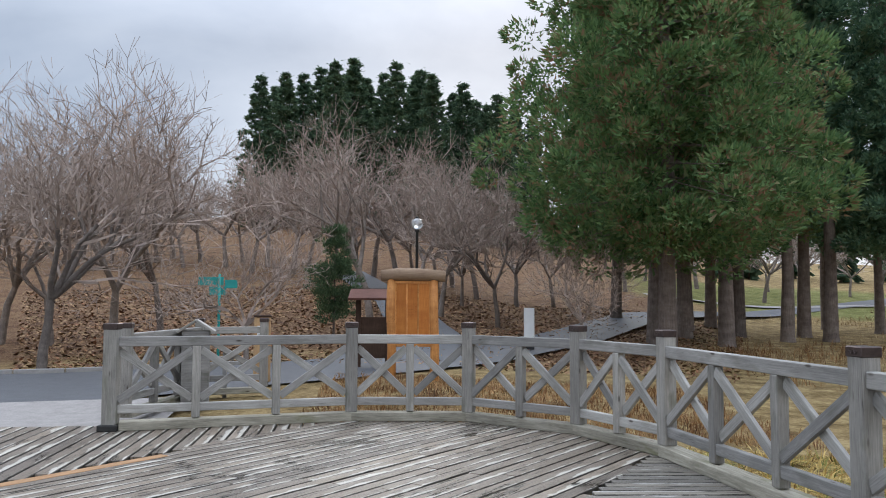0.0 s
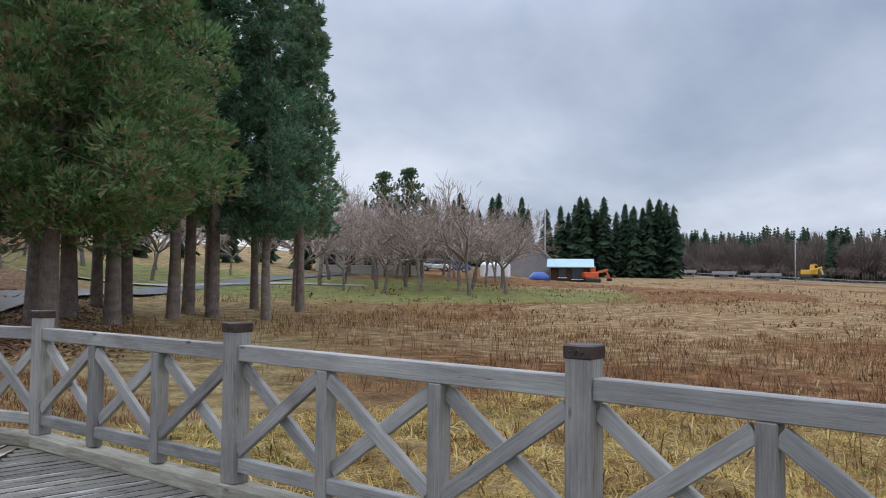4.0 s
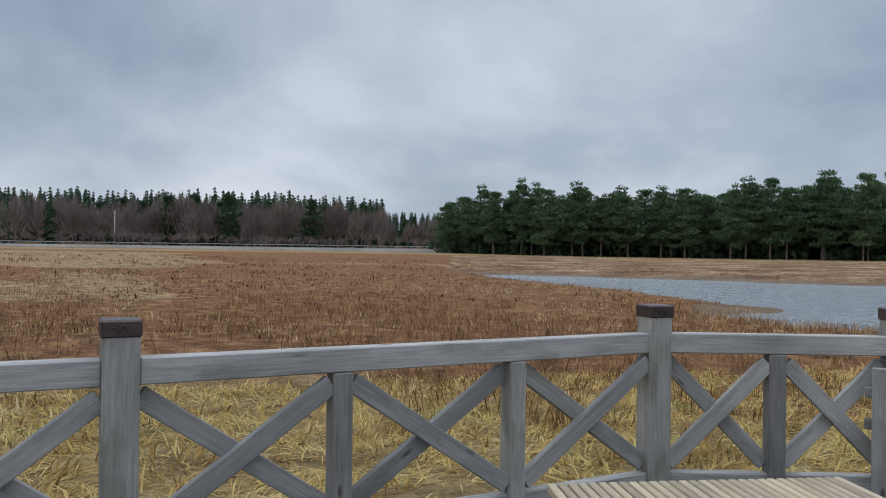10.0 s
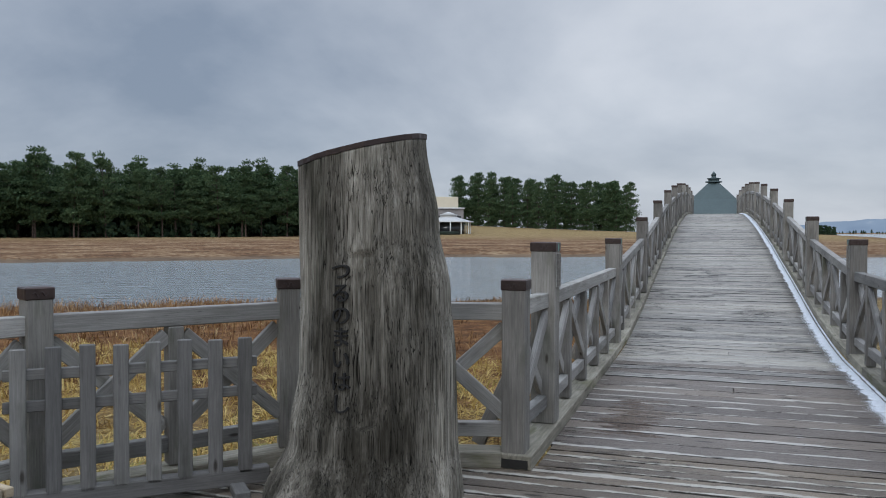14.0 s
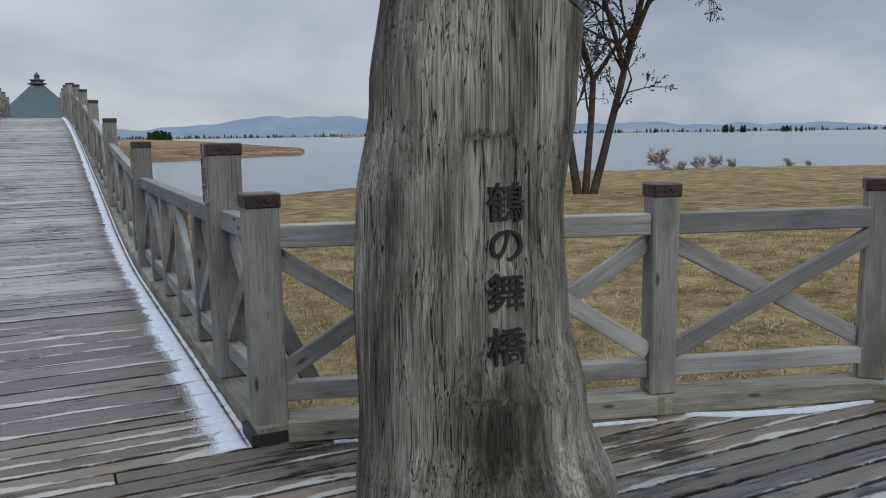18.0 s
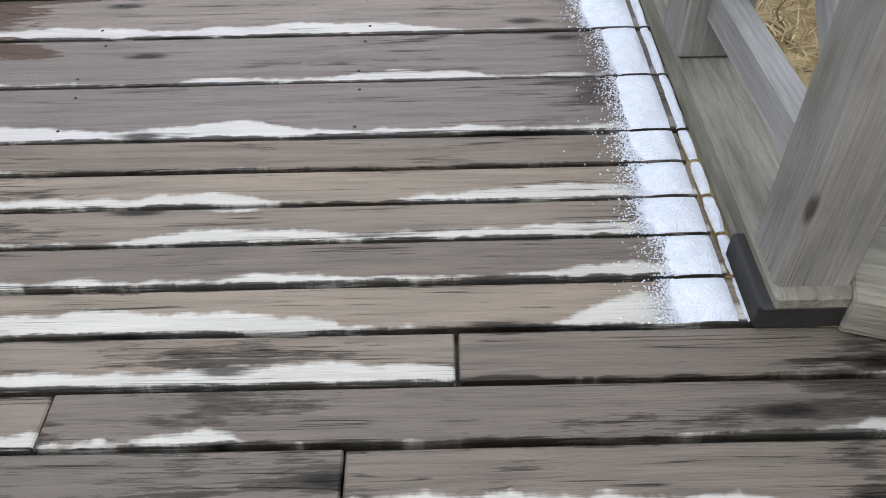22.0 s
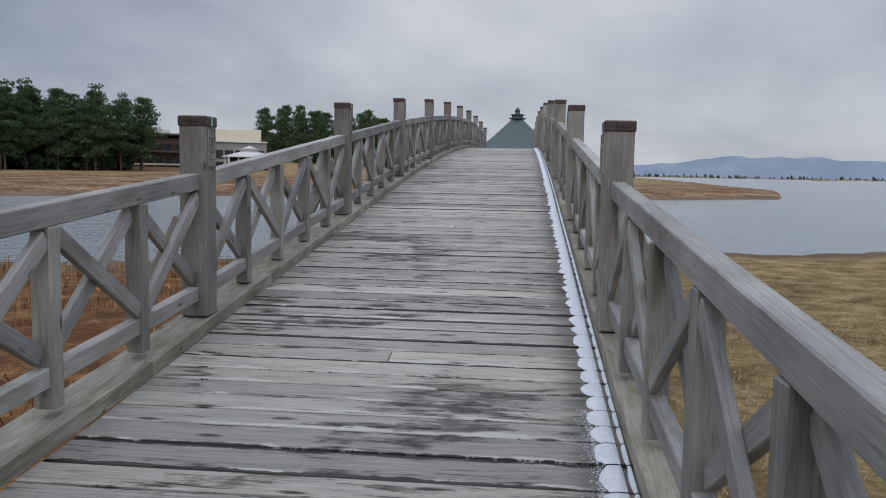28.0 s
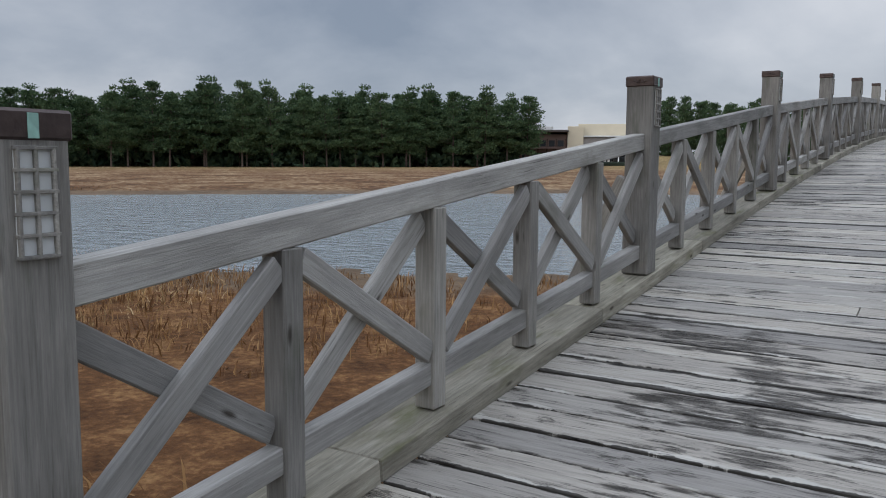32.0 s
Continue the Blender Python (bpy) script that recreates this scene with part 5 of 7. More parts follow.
def pine_meshes(seed, height, tufts=150, blades=16, mat=None, length=0.55, width=0.075, clear=0.5, radius=0.17):
    """A red pine: leaning bare trunk and flat layers of needle clumps."""
    g = np.random.default_rng(seed)
    lean = g.normal(0, 0.03, 2)
    pts_ = [(lean[0] * height * (k / 6) ** 1.5, lean[1] * height * (k / 6) ** 1.4, height * k / 6 * 0.96 - (0.3 if k == 0 else 0)) for k in range(7)]
    stem = [(*pts_[k], *pts_[k + 1], height * 0.012 * (1 - 0.85 * k / 6), height * 0.012 * (1 - 0.85 * (k + 1) / 6)) for k in range(6)]
    layers = 9
    ps, os_, segs, size = [], [], [], []
    k16 = height / 16
    for k in range(layers):
        u = k / (layers - 1)
        zc = height * (clear + (0.97 - clear) * u)
        rad = height * radius * (1 - 0.78 * max(0.0, u - 0.25) ** 2.1 / 0.55) * (0.62 + 0.38 * min(1, u * 3)) * g.uniform(0.8, 1.15)
        nb = max(5, int(tufts / layers * max(0.25, rad / (height * radius)) / 2.6))
        cx, cy = lean[0] * height * (zc / height) ** 1.5, lean[1] * height * (zc / height) ** 1.4
        turn0 = g.uniform(0, 6.28)
        for j in range(nb):
            a = turn0 + 6.283 * j / nb + g.normal(0, 0.25)
            r = rad * g.uniform(0.45, 1.0)
            end = (cx + r * math.cos(a), cy + r * math.sin(a), zc - 0.16 * r + g.normal(0, 0.045 * height * (1 - 0.45 * u)))
            segs.append((cx, cy, end[2] - 0.15 * r, *end, 0.05 * k16, 0.02 * k16))
            for q in (0.98, 0.74, 0.45):
                ps.append((cx + r * q * math.cos(a) + g.normal(0, 0.2 * k16), cy + r * q * math.sin(a) + g.normal(0, 0.2 * k16), end[2] + g.normal(0.15, 0.14) * k16))
                os_.append((0.3 * math.cos(a), 0.3 * math.sin(a), 0.5))
                size.append(k16 * g.uniform(0.6, 1.15))
    # each pad is a flat cushion of short upturned needle sprays
    n = len(ps) * blades
    c = np.repeat(np.array(ps), blades, 0)
    rr = np.repeat(np.array(size), blades)
    th, q = g.uniform(0, 6.283, n), np.sqrt(g.random(n))
    dome = 1.0 * np.sqrt(np.maximum(0, 1 - q**2)) * g.uniform(-0.5, 1.0, n)
    p = c + np.stack([rr * q * np.cos(th), rr * q * np.sin(th), rr * dome], -1)
    d = np.repeat(np.array(os_), blades, 0) + np.stack([0.75 * q * np.cos(th), 0.75 * q * np.sin(th), np.full(n, 0.25)], -1) + g.normal(0, 0.3, (n, 3))
    d /= np.linalg.norm(d, axis=1, keepdims=True)
    sd = np.cross(d, g.normal(0, 1, (n, 3)))
    sd /= np.linalg.norm(sd, axis=1, keepdims=True) + 1e-9
    w, ln = width * k16 * g.uniform(0.7, 1.4, (n, 1)), length * k16 * g.uniform(0.6, 1.3, (n, 1))
    v = np.stack([p - sd * w, p + sd * w, p + d * ln], 1).reshape(-1, 3)
    return raw_mesh("trunk", *joined([prism(stem, 6), prism(segs, 3)]), M_BARK_PINE, True), raw_mesh("crown", v, np.arange(len(v)).reshape(-1, 3), mat or M_PINE)


def tree_thing(name, meshes, names, at, turn, scale, label, category, group, wide=1.0):
    t = thing(name, pose(at[0], at[1], at[2], 0, 0, turn), label, category, group)
    t.scale = (scale * wide, scale * wide, scale)
    for nm, me in zip(names, meshes):
        child(nm, me, t)
    return t


def polar(phi, r):
    a = radians(phi)
    return -math.sin(a) * r, math.cos(a) * r - 6


def on_ground(x, y, sink=0.05):
    return (x, y, float(ground_height(x, y)) - sink)


def in_south(x, y):
    return on_ground(*south(x, y))


rt = random.Random(11)

# the grove of tall cedars beside the plaza
CED = [cedar_meshes(21, 24, 4.2, 6.2, 660, 170, M_CEDAR, 0.20, 0.050, 0.88, 0.42), cedar_meshes(22, 24, 5.4, 3.1, 200, 105, M_CEDAR_MID, 0.26, 0.075),
       cedar_meshes(23, 23, 6.2, 2.7, 180, 105, M_CEDAR_MID, 0.26, 0.075), cedar_meshes(24, 25, 4.6, 4.2, 400, 165, M_CEDAR, 0.20, 0.052, 0.85)]
GROVE = [(-10.1, -31.7, 0), (-12.0, -37.7, 3), (-14.4, -40.4, 0), (-15.0, -37.7, 3), (-15.7, -43.2, 1), (-17.5, -41.6, 1), (-17.8, -45.1, 2), (-19.1, -40.2, 2), (-21.0, -42.1, 1),
         (-21.0, -40.0, 2), (-22.4, -37.7, 1), (-24.5, -46.0, 2), (-25.6, -43.2, 1), (-26.7, -40.6, 2), (-29.3, -44.3, 1), (-13.2, -46.0, 1)]
for k, (x, y, v) in enumerate(GROVE):
    tree_thing("cedar_tree", CED[v], ("trunk", "crown"), in_south(x, y), 47 * k, (0.94 + 0.12 * rt.random()) * (1.0 if x > -21.5 else 0.80), "tall green cedar with a bare lower trunk standing in dry grass" if v in (0, 3) else "tall dark cedar with a bare lower trunk in the grove", "tree", "cedar grove")

# bare cherry trees on the leafy slope and before the houses
BARE = [bare_tree_meshes(31, 8.5, 0.75), bare_tree_meshes(32, 9.5, 0.6), bare_tree_meshes(33, 7.5, 0.85), bare_tree_meshes(34, 4.2, 0.9, 0.9), bare_tree_meshes(35, 8.0, 0.85, 1.0, None, 0.011, 5), bare_tree_meshes(36, 7.4, 1.0, 1.0, None, 0.011, 5)]
SLOPE = [(2.7, -26.3, 3, 1.0), (-7.2, -31.5, 3, 1.1)]
for k in range(46):
    phi = 204 - 50 * ((k * 0.618) % 1.0)
    r = 27 + 46 * ((k * 0.377 + 0.13) % 1.0)
    if phi < 170 and r < 44 or 186 < phi < 190 and r < 30:
        continue
    x, y = polar(phi, r)
    SLOPE.append((x, y, k % 3, 0.85 + 0.4 * rt.random()))
for k, (phi, r, v, s) in enumerate([(200, 21, 0, 0.95), (196, 25, 1, 0.9), (203, 27, 2, 1.1), (193, 29, 0, 1.0), (179, 33, 1, 1.0), (174, 37, 0, 1.05), (170, 36, 2, 1.1), (166, 46, 1, 0.95), (161, 58, 0, 1.0), (157, 62, 1, 1.0), (152, 66, 2, 1.0)]):
    SLOPE.append((*polar(phi, r), v, s))
for k, (x, y, v, s) in enumerate(SLOPE):
    tree_thing("cherry_tree", BARE[v if math.hypot(x, y + 6) < 44 or v == 3 else 4 + v % 2], ("trunk", "twig_crown"), in_south(x, y), 73 * k, s, "leafless grey-brown cherry tree on the leaf-strewn slope", "tree", "bare cherry trees")
for k in range(34):
    phi, r = 146.5 - 14.5 * k / 33 + rt.uniform(-0.8, 0.8), 60 + 34 * ((k * 0.618) % 1)
    x, y = polar(phi, r)
    tree_thing("cherry_tree", BARE[4 + k % 2], ("trunk", "twig_crown"), on_ground(x, y), 51 * k, 0.90 + 0.32 * rt.random(), "leafless cherry tree on the lawn before the houses", "tree", "bare cherry trees")

for k in range(9):
    x, y = polar(150 + 2.1 * k + rt.uniform(-0.5, 0.5), 66 + 14 * ((k * 0.618) % 1))
    tree_thing("cherry_tree", BARE[4 + k % 2], ("trunk", "twig_crown"), on_ground(x, y), 51 * k, 0.9 + 0.3 * rt.random(), "leafless cherry tree behind the cedar grove", "tree", "bare cherry trees")

PINES = [pine_meshes(41 + q, h, 190, 26, None, 0.42, 0.15, cl - 0.12, 0.26) for q, (h, cl) in enumerate(((16, 0.42), (17, 0.34), (15, 0.46), (18, 0.38)))]
LOWPINE = [pine_meshes(46, 15, 190, 20, None, 0.45, 0.17, 0.06, 0.27), pine_meshes(47, 16, 190, 20, None, 0.45, 0.17, 0.08, 0.25)]
NEAR_PINE = pine_meshes(45, 6.5, 240, 60, None, 0.50, 0.07, 0.25, 0.27)
x, y = polar(181.6, 27.5)
tree_thing("pine_tree", NEAR_PINE, ("trunk", "crown"), in_south(x, y), 20, 0.58, "small green pine on the leafy slope by the road", "tree", "")
for x, y, s in ((-53.1, -71.7, 0.62), (-56.4, -71.5, 0.66)):
    tree_thing("pine_tree", PINES[1], ("trunk", "crown"), on_ground(x, y), 20 + 100 * s, s, "tall green pine above the bare trees by the houses", "tree", "")

# the pine wood across the inlet, and the second wood behind the hotel
k = 0
for row in range(4):
    for i in range(40):
        u = (i + 0.5 * (row % 2)) / 39
        x = -196 + 106 * u - 5 * row * 0.75 + rt.uniform(-2.4, 2.4)
        y = 60 + 124 * u + 5 * row * 0.66 + rt.uniform(-2.4, 2.4)
        tree_thing("pine_tree", LOWPINE[k % 2] if (i < 2 or row > 1) else PINES[(k * 7 + row) % 4], ("trunk", "crown"), on_ground(x, y), 67 * k, 0.74 + 0.16 * u + 0.10 * math.sin(2.9 * u + 0.3) * (0.5 + 0.5 * math.sin(14 * u)) + 0.13 * rt.random(), "tall dark green pine in the wood beyond the water", "tree", "pine wood", rt.uniform(1.0, 1.5))
        k += 1
for i in range(46):
    u = i / 45
    x, y = -197 + 106 * u - 17 + rt.uniform(-2, 2), 60 + 124 * u + 15 + rt.uniform(-2, 2)
    tree_thing("pine_tree", LOWPINE[i % 2], ("trunk", "crown"), on_ground(x, y), 67 * i, 0.80 + 0.18 * u + 0.08 * rt.random(), "dense dark pine at the back of the wood beyond the water", "tree", "pine wood")
for i in range(48):
    u = (i % 24) / 23
    x, y = -90 + 62 * u + rt.uniform(-2.5, 2.5), 281 + 14 * u + (8 if i > 23 else 0) + rt.uniform(-3, 3)
    tree_thing("pine_tree", LOWPINE[i % 2], ("trunk", "crown"), on_ground(x, y), 67 * i, 1.0 + 0.25 * rt.random() - 0.25 * max(0, u - 0.6), "tall dark green pine behind the lakeside hotel", "tree", "far pine wood")

# conifers behind the houses and on the hill
SPIRE = [tiered_meshes(51, 14.5, 2.3, 34, 13, M_CEDAR_DARK), tiered_meshes(52, 13.5, 2.1, 30, 13, M_CEDAR_DARK), cedar_meshes(53, 23, 1.5, 4.0, 420, 26, M_CEDAR_HILL, 0.40, 0.13, 0.6, 0.85)]
HOUSE_ROW = [137.6, 136.2, 135.3, 134.4, 133.0, 131.9, 130.9, 127.6, 126.8, 126.2, 125.6, 124.3, 123.7, 123.1, 122.5, 121.9, 121.4, 120.9]
for k, phi in enumerate(HOUSE_ROW + [p + 0.45 for p in HOUSE_ROW] + [142.5, 141.2, 140.3, 139.0, 138.2, 129.6, 128.6]):
    r = 138 + 8 * rt.random()
    x, y = polar(phi, r)
    tree_thing("conifer_tree", SPIRE[k % 2], ("trunk", "crown"), on_ground(x, y), 61 * k, 0.70 + 0.28 * rt.random() if phi > 129 else 0.80 + 0.2 * rt.random(), "dark pointed conifer behind the houses", "tree", "conifers behind the houses", 1.12)
for k in range(21):
    phi, r = 186.5 - 19 * k / 20 + rt.uniform(-0.4, 0.4), 104 + 18 * ((k * 0.618) % 1)
    x, y = polar(phi, r)
    tree_thing("conifer_tree", SPIRE[2], ("trunk", "crown"), in_south(x, y), 61 * k, 0.62 + 0.30 * math.sin(math.pi * (0.15 + 0.7 * k / 20)) + 0.12 * rt.random(), "dark pointed conifer on the hilltop", "tree", "hilltop conifers", 1.4)


for k in range(9):
    x, y = polar(147 + 2.6 * k + rt.uniform(-0.5, 0.5), 92 + 10 * ((k * 0.618) % 1))
    tree_thing("conifer_tree", SPIRE[k % 2], ("trunk", "crown"), on_ground(x, y), 61 * k, 0.8 + 0.25 * rt.random(), "dark pointed conifer behind the grove", "tree", "conifers behind the grove")


# the wide woods beyond the far road
def replicate(base_v, base_f, spots):
    vs, fs = [], []
    for k, (x, y, z, s, a) in enumerate(spots):
        c, q = math.cos(a), math.sin(a)
        rot = np.array([[c, -q, 0], [q, c, 0], [0, 0, 1]])
        vs.append(base_v @ rot.T * s + (x, y, z))
        fs.append(base_f + k * len(base_v))
    return np.concatenate(vs), np.concatenate(fs)


def mesh_arrays(me):
    v = np.empty(len(me.vertices) * 3)
    me.vertices.foreach_get("co", v)
    n = len(me.polygons[0].vertices)
    f = np.empty(len(me.loops), np.int32)
    me.loops.foreach_get("vertex_index", f)
    return v.reshape(-1, 3), f.reshape(-1, n)


def crown_haze(seed, height, twigs):
    """A leafless broad-leaved tree far off: a few limbs and a domed crown of fine upright twigs."""
    g = np.random.default_rng(seed)
    limbs, fine = [(0, 0, -0.3, 0, 0, height * 0.32, 0.16, 0.12)], []
    for k in range(twigs):
        a, q = g.uniform(0, 6.283), math.sqrt(g.random())
        u = g.random() ** 0.7
        tip = np.array([math.cos(a) * q * 0.36 * height * (1 - 0.45 * u), math.sin(a) * q * 0.36 * height * (1 - 0.45 * u), height * (0.34 + 0.66 * u * math.sqrt(max(0.05, 1 - 0.75 * q * q)))])
        root = tip * [0.55, 0.55, 0.0] + [0, 0, max(height * 0.25, tip[2] - height * g.uniform(0.10, 0.22))]
        fine.append((*root, *tip, 0.085, 0.035))
        if k % 12 == 0:
            limbs.append((0, 0, height * 0.3, *(root * [0.9, 0.9, 1]), 0.09, 0.05))
    return raw_mesh("limbs", *prism(limbs, 3), M_TWIG_FAR), raw_mesh("twigs", *ribbons(fine, g), M_TWIG_FAR)


def far_woods():
    g = np.random.default_rng(61)
    con = tiered_meshes(62, 13.0, 2.1, 16, 8, M_CEDAR_DARK)
    pin = pine_meshes(63, 13, 80, 9, M_PINE, 1.0, 0.40, 0.10, 0.26)
    tiny = pine_meshes(65, 13, 33, 3, M_CEDAR_DARK, 1.6, 0.8, 0.05, 0.3)
    bare_a, bare_b = crown_haze(64, 11, 190)
    low_a, low_b = bare_tree_meshes(66, 11, 0.8, 0.7, M_TWIG_FAR, 0.07, 3)
    spots = {"c": [], "p": [], "b": []}
    for k in range(950):
        u = g.random()
        phi = 130 - 59 * u
        depth = g.random()
        r = 232 + 95 * depth
        x, y = polar(phi, r)
        z = float(ground_height(x, y)) - 0.2
        tall = 0.80 + 0.30 * g.random() + 0.12 * depth + 0.22 * math.exp(-((phi - 87) / 11) ** 2) + 0.10 * math.sin(u * 9) + (0.12 if 0.25 < u < 0.6 else 0) + 0.12 * min(1, max(0, (u - 0.2) * 5))
        kind = "c" if (depth > 0.42 or g.random() < 0.05) else ("p" if g.random() < 0.04 + 0.10 * (u > 0.55) else "b")
        if kind == "p":
            tall *= 0.8
        elif kind == "b":
            tall *= 0.74 + 0.36 * g.random()
        if u > 0.93:
            tall *= 0.7
        spots[kind].append((x, y, z, tall, g.random() * 6.28))
    for kind, me, mat in (("c", con[1], M_CEDAR_DARK), ("p", pin[1], M_CEDAR_DARK), ("b", bare_b, M_TWIG_FAR), ("b", bare_a, M_TWIG_FAR)):
        bv, bf = mesh_arrays(me)
        v, f = replicate(bv, bf, spots[kind])
        tagged(new("far_woods", raw_mesh("far_woods", v, f, mat)), "distant mixed wood of dark conifers and leafless trees beyond the road", "woods", kind="stuff")
    bushes = []
    for k in range(420):
        phi, r = 132 - 64 * g.random(), 222 + 8 * g.random()
        x, y = polar(phi, r)
        bushes.append((x, y, float(ground_height(x, y)), 0.18 + 0.22 * g.random(), g.random() * 6.28))
    bv, bf = mesh_arrays(low_b)
    v, f = replicate(bv, bf, bushes)
    tagged(new("far_bushes", raw_mesh("far_bushes", v, f, M_TWIG_FAR)), "low leafless bushes along the distant road", "bushes", kind="stuff")
    # trees along the opposite shore of the lake
    shore = []
    for k in range(620):
        phi, r = -3 - 58 * g.random(), 2430 + 60 * g.random()
        x, y = polar(phi, r)
        shore.append((x, y, -1.0, 0.38 + 0.5 * g.random() ** 3, g.random() * 6.28))
    for phi0, r0, n0, s0 in ((-6.6, 345, 16, 0.42), (-12.2, 168, 0, 0.5), (-46.0, 1500, 14, 0.9), (-49.0, 1500, 10, 0.7)):
        for k in range(n0):
            x, y = polar(phi0 + g.normal(0, 0.6), r0 + g.normal(0, 6))
            shore.append((x, y, WATER_Z, s0 * (0.8 + 0.3 * g.random()), g.random() * 6.28))
    bv, bf = mesh_arrays(tiny[1])
    v, f = replicate(bv, bf, shore)
    tagged(new("shore_trees", raw_mesh("shore_trees", v, f, M_CEDAR_DARK)), "dark tree line along the opposite lake shore", "woods", kind="stuff")


far_woods()


def undergrowth():
    """Dark foliage filler, in place of shade, at the back of the wood beyond the water."""
    g = np.random.default_rng(67)
    n = 2600
    u, back = g.random(n), g.uniform(-1, 24, n)
    x, y = -198 + 108 * u - back * 0.76, 59 + 126 * u + back * 0.65
    z = ground_height(x, y) + g.uniform(0.0, 1.0, n) ** 1.3 * (2.0 + 4.5 * np.clip(back / 10, 0, 1))
    p = np.stack([x, y, z], -1)
    v, f = plumes(p, np.tile([0.0, 0.0, 0.6], (n, 1)), g, 6, 1.5, 0.5, 0.0)
    tagged(new("undergrowth", raw_mesh("undergrowth", v, f, M_CEDAR_DARK)), "dark foliage filler added for the shade at the back of the wood", "bushes", kind="stuff")


undergrowth()


# mountains across the lake
def mountains():
    m, n, l, bsdf = material("hazed_glow_mountains")
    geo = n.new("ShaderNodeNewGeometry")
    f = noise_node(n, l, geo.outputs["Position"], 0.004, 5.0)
    # the haze is put into these blues, and the ridge glows by itself
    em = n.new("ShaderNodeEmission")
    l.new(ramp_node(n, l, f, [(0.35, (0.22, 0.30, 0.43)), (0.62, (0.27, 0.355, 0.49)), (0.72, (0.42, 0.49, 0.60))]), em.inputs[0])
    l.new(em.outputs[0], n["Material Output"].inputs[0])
    cols, rows = 400, 5
    phi = np.linspace(8, -70, cols)
    ridge = 52 + 70 * np.exp(-((phi + 18) / 9.0) ** 2) + 16 * wave(phi * 0.5, 2) + 3 * wave(phi * 2.1, 5)
    ridge *= np.clip((phi + 70) / 26, 0.25, 1) * np.clip((8 - phi) / 8, 0, 1)
    ridge = np.maximum(ridge, 14)
    v = []
    for j in range(rows):
        rad = 4450 + 60 * j
        a = np.radians(phi)
        v.append(np.stack([-np.sin(a) * rad, np.cos(a) * rad, -5 + ridge * (j / (rows - 1)) ** 0.8], -1))
    v = np.concatenate(v)
    i, j = np.meshgrid(np.arange(rows - 1), np.arange(cols - 1), indexing="ij")
    a = i * cols + j
    fcs = np.stack([a, a + 1, a + cols + 1, a + cols], -1).reshape(-1, 4)
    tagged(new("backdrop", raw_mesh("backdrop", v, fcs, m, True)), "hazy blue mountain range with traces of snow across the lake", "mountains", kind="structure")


mountains()


# the two-stemmed tree on the east lawn
def lawn_tree():
    g = np.random.default_rng(71)
    base = on_ground(20.80, 23.85)
    M_TUFT = islands("seed_tufts", [(0.2, (0.035, 0.028, 0.022)), (0.8, (0.10, 0.08, 0.06))])
    t = thing("lawn_tree", pose(*base), "nearly leafless three-stemmed tree with dark leaf remnants on lawn", "tree")
    segs, ps, os_ = [], [], []

    def grow(p, d, length, r, level):
        for k in range(3):
            d = d + g.normal(0, 0.03 if level == 0 else 0.11, 3) + np.array([0, 0, 0.03])
            d /= np.linalg.norm(d)
            q = p + d * length / 3
            segs.append((*p, *q, r * (1 - 0.25 * k / 3), r * (1 - 0.25 * (k + 1) / 3)))
            p = q
            if level == 0 and k:
                s = np.cross(d, g.normal(0, 1, 3))
                d3 = d * 0.75 + 0.7 * s / np.linalg.norm(s)
                grow(p, d3 / np.linalg.norm(d3), length * 0.36, r * 0.30, 2)
            if level and level < 4 and g.random() < 0.6:
                s = np.cross(d, g.normal(0, 1, 3))
                d3 = d * 0.7 + 0.7 * s / np.linalg.norm(s)
                grow(p, d3 / np.linalg.norm(d3), length * 0.6, r * 0.5, level + 1)
        if level < 4:
            for k in range(2 if level else 3):
                s = np.cross(d, g.normal(0, 1, 3))
                d3 = d * 0.85 + 0.5 * s / np.linalg.norm(s)
                grow(p, d3 / np.linalg.norm(d3), length * g.uniform(0.6, 0.8), r * 0.62, level + 1)
        if level >= 3:
            for k in range(4):
                ps.append(p + g.normal(0, 0.12, 3))
                os_.append(d)
    for d, l, r in (((-0.14, 0.07, 1), 4.4, 0.20), ((0.26, -0.13, 1), 5.4, 0.19), ((0.05, -0.02, 1), 5.0, 0.17)):
        d = np.array(d) / np.linalg.norm(d)
        grow(np.array([1.3 * d[0], 1.3 * d[1], -0.2]), d, l, r, 0)
    v, f = prism(segs, 5)
    child("trunk", raw_mesh("trunk", v, f, M_BARK_PINE, True), t)
    v, f = plumes(np.array(ps), np.array(os_), g, 5, 0.17, 0.03, 0.0)
    child("crown", raw_mesh("crown", v, f, M_TUFT), t)


lawn_tree()
SHRUB = bare_tree_meshes(81, 1.2, 1.0, 0.9, M_TWIG, 0.012, 5)
for k, (x, y, s) in enumerate([(41.0, 39.8, 0.9), (44.0, 41.2, 1.1), (47.0, 42.6, 1.2), (49.5, 43.5, 1.0), (57.0, 44.5, 1.1), (60.0, 45.0, 0.9), (28.0, 42.0, 0.9), (31, 41, 0.8), (40.0, 41.5, 1.7)]):
    tree_thing("shrub", SHRUB, ("stem", "twig_crown"), on_ground(x, y, 0.4), 31 * k, s, "low leafless shrub at the lake edge", "shrub", "shore shrubs")


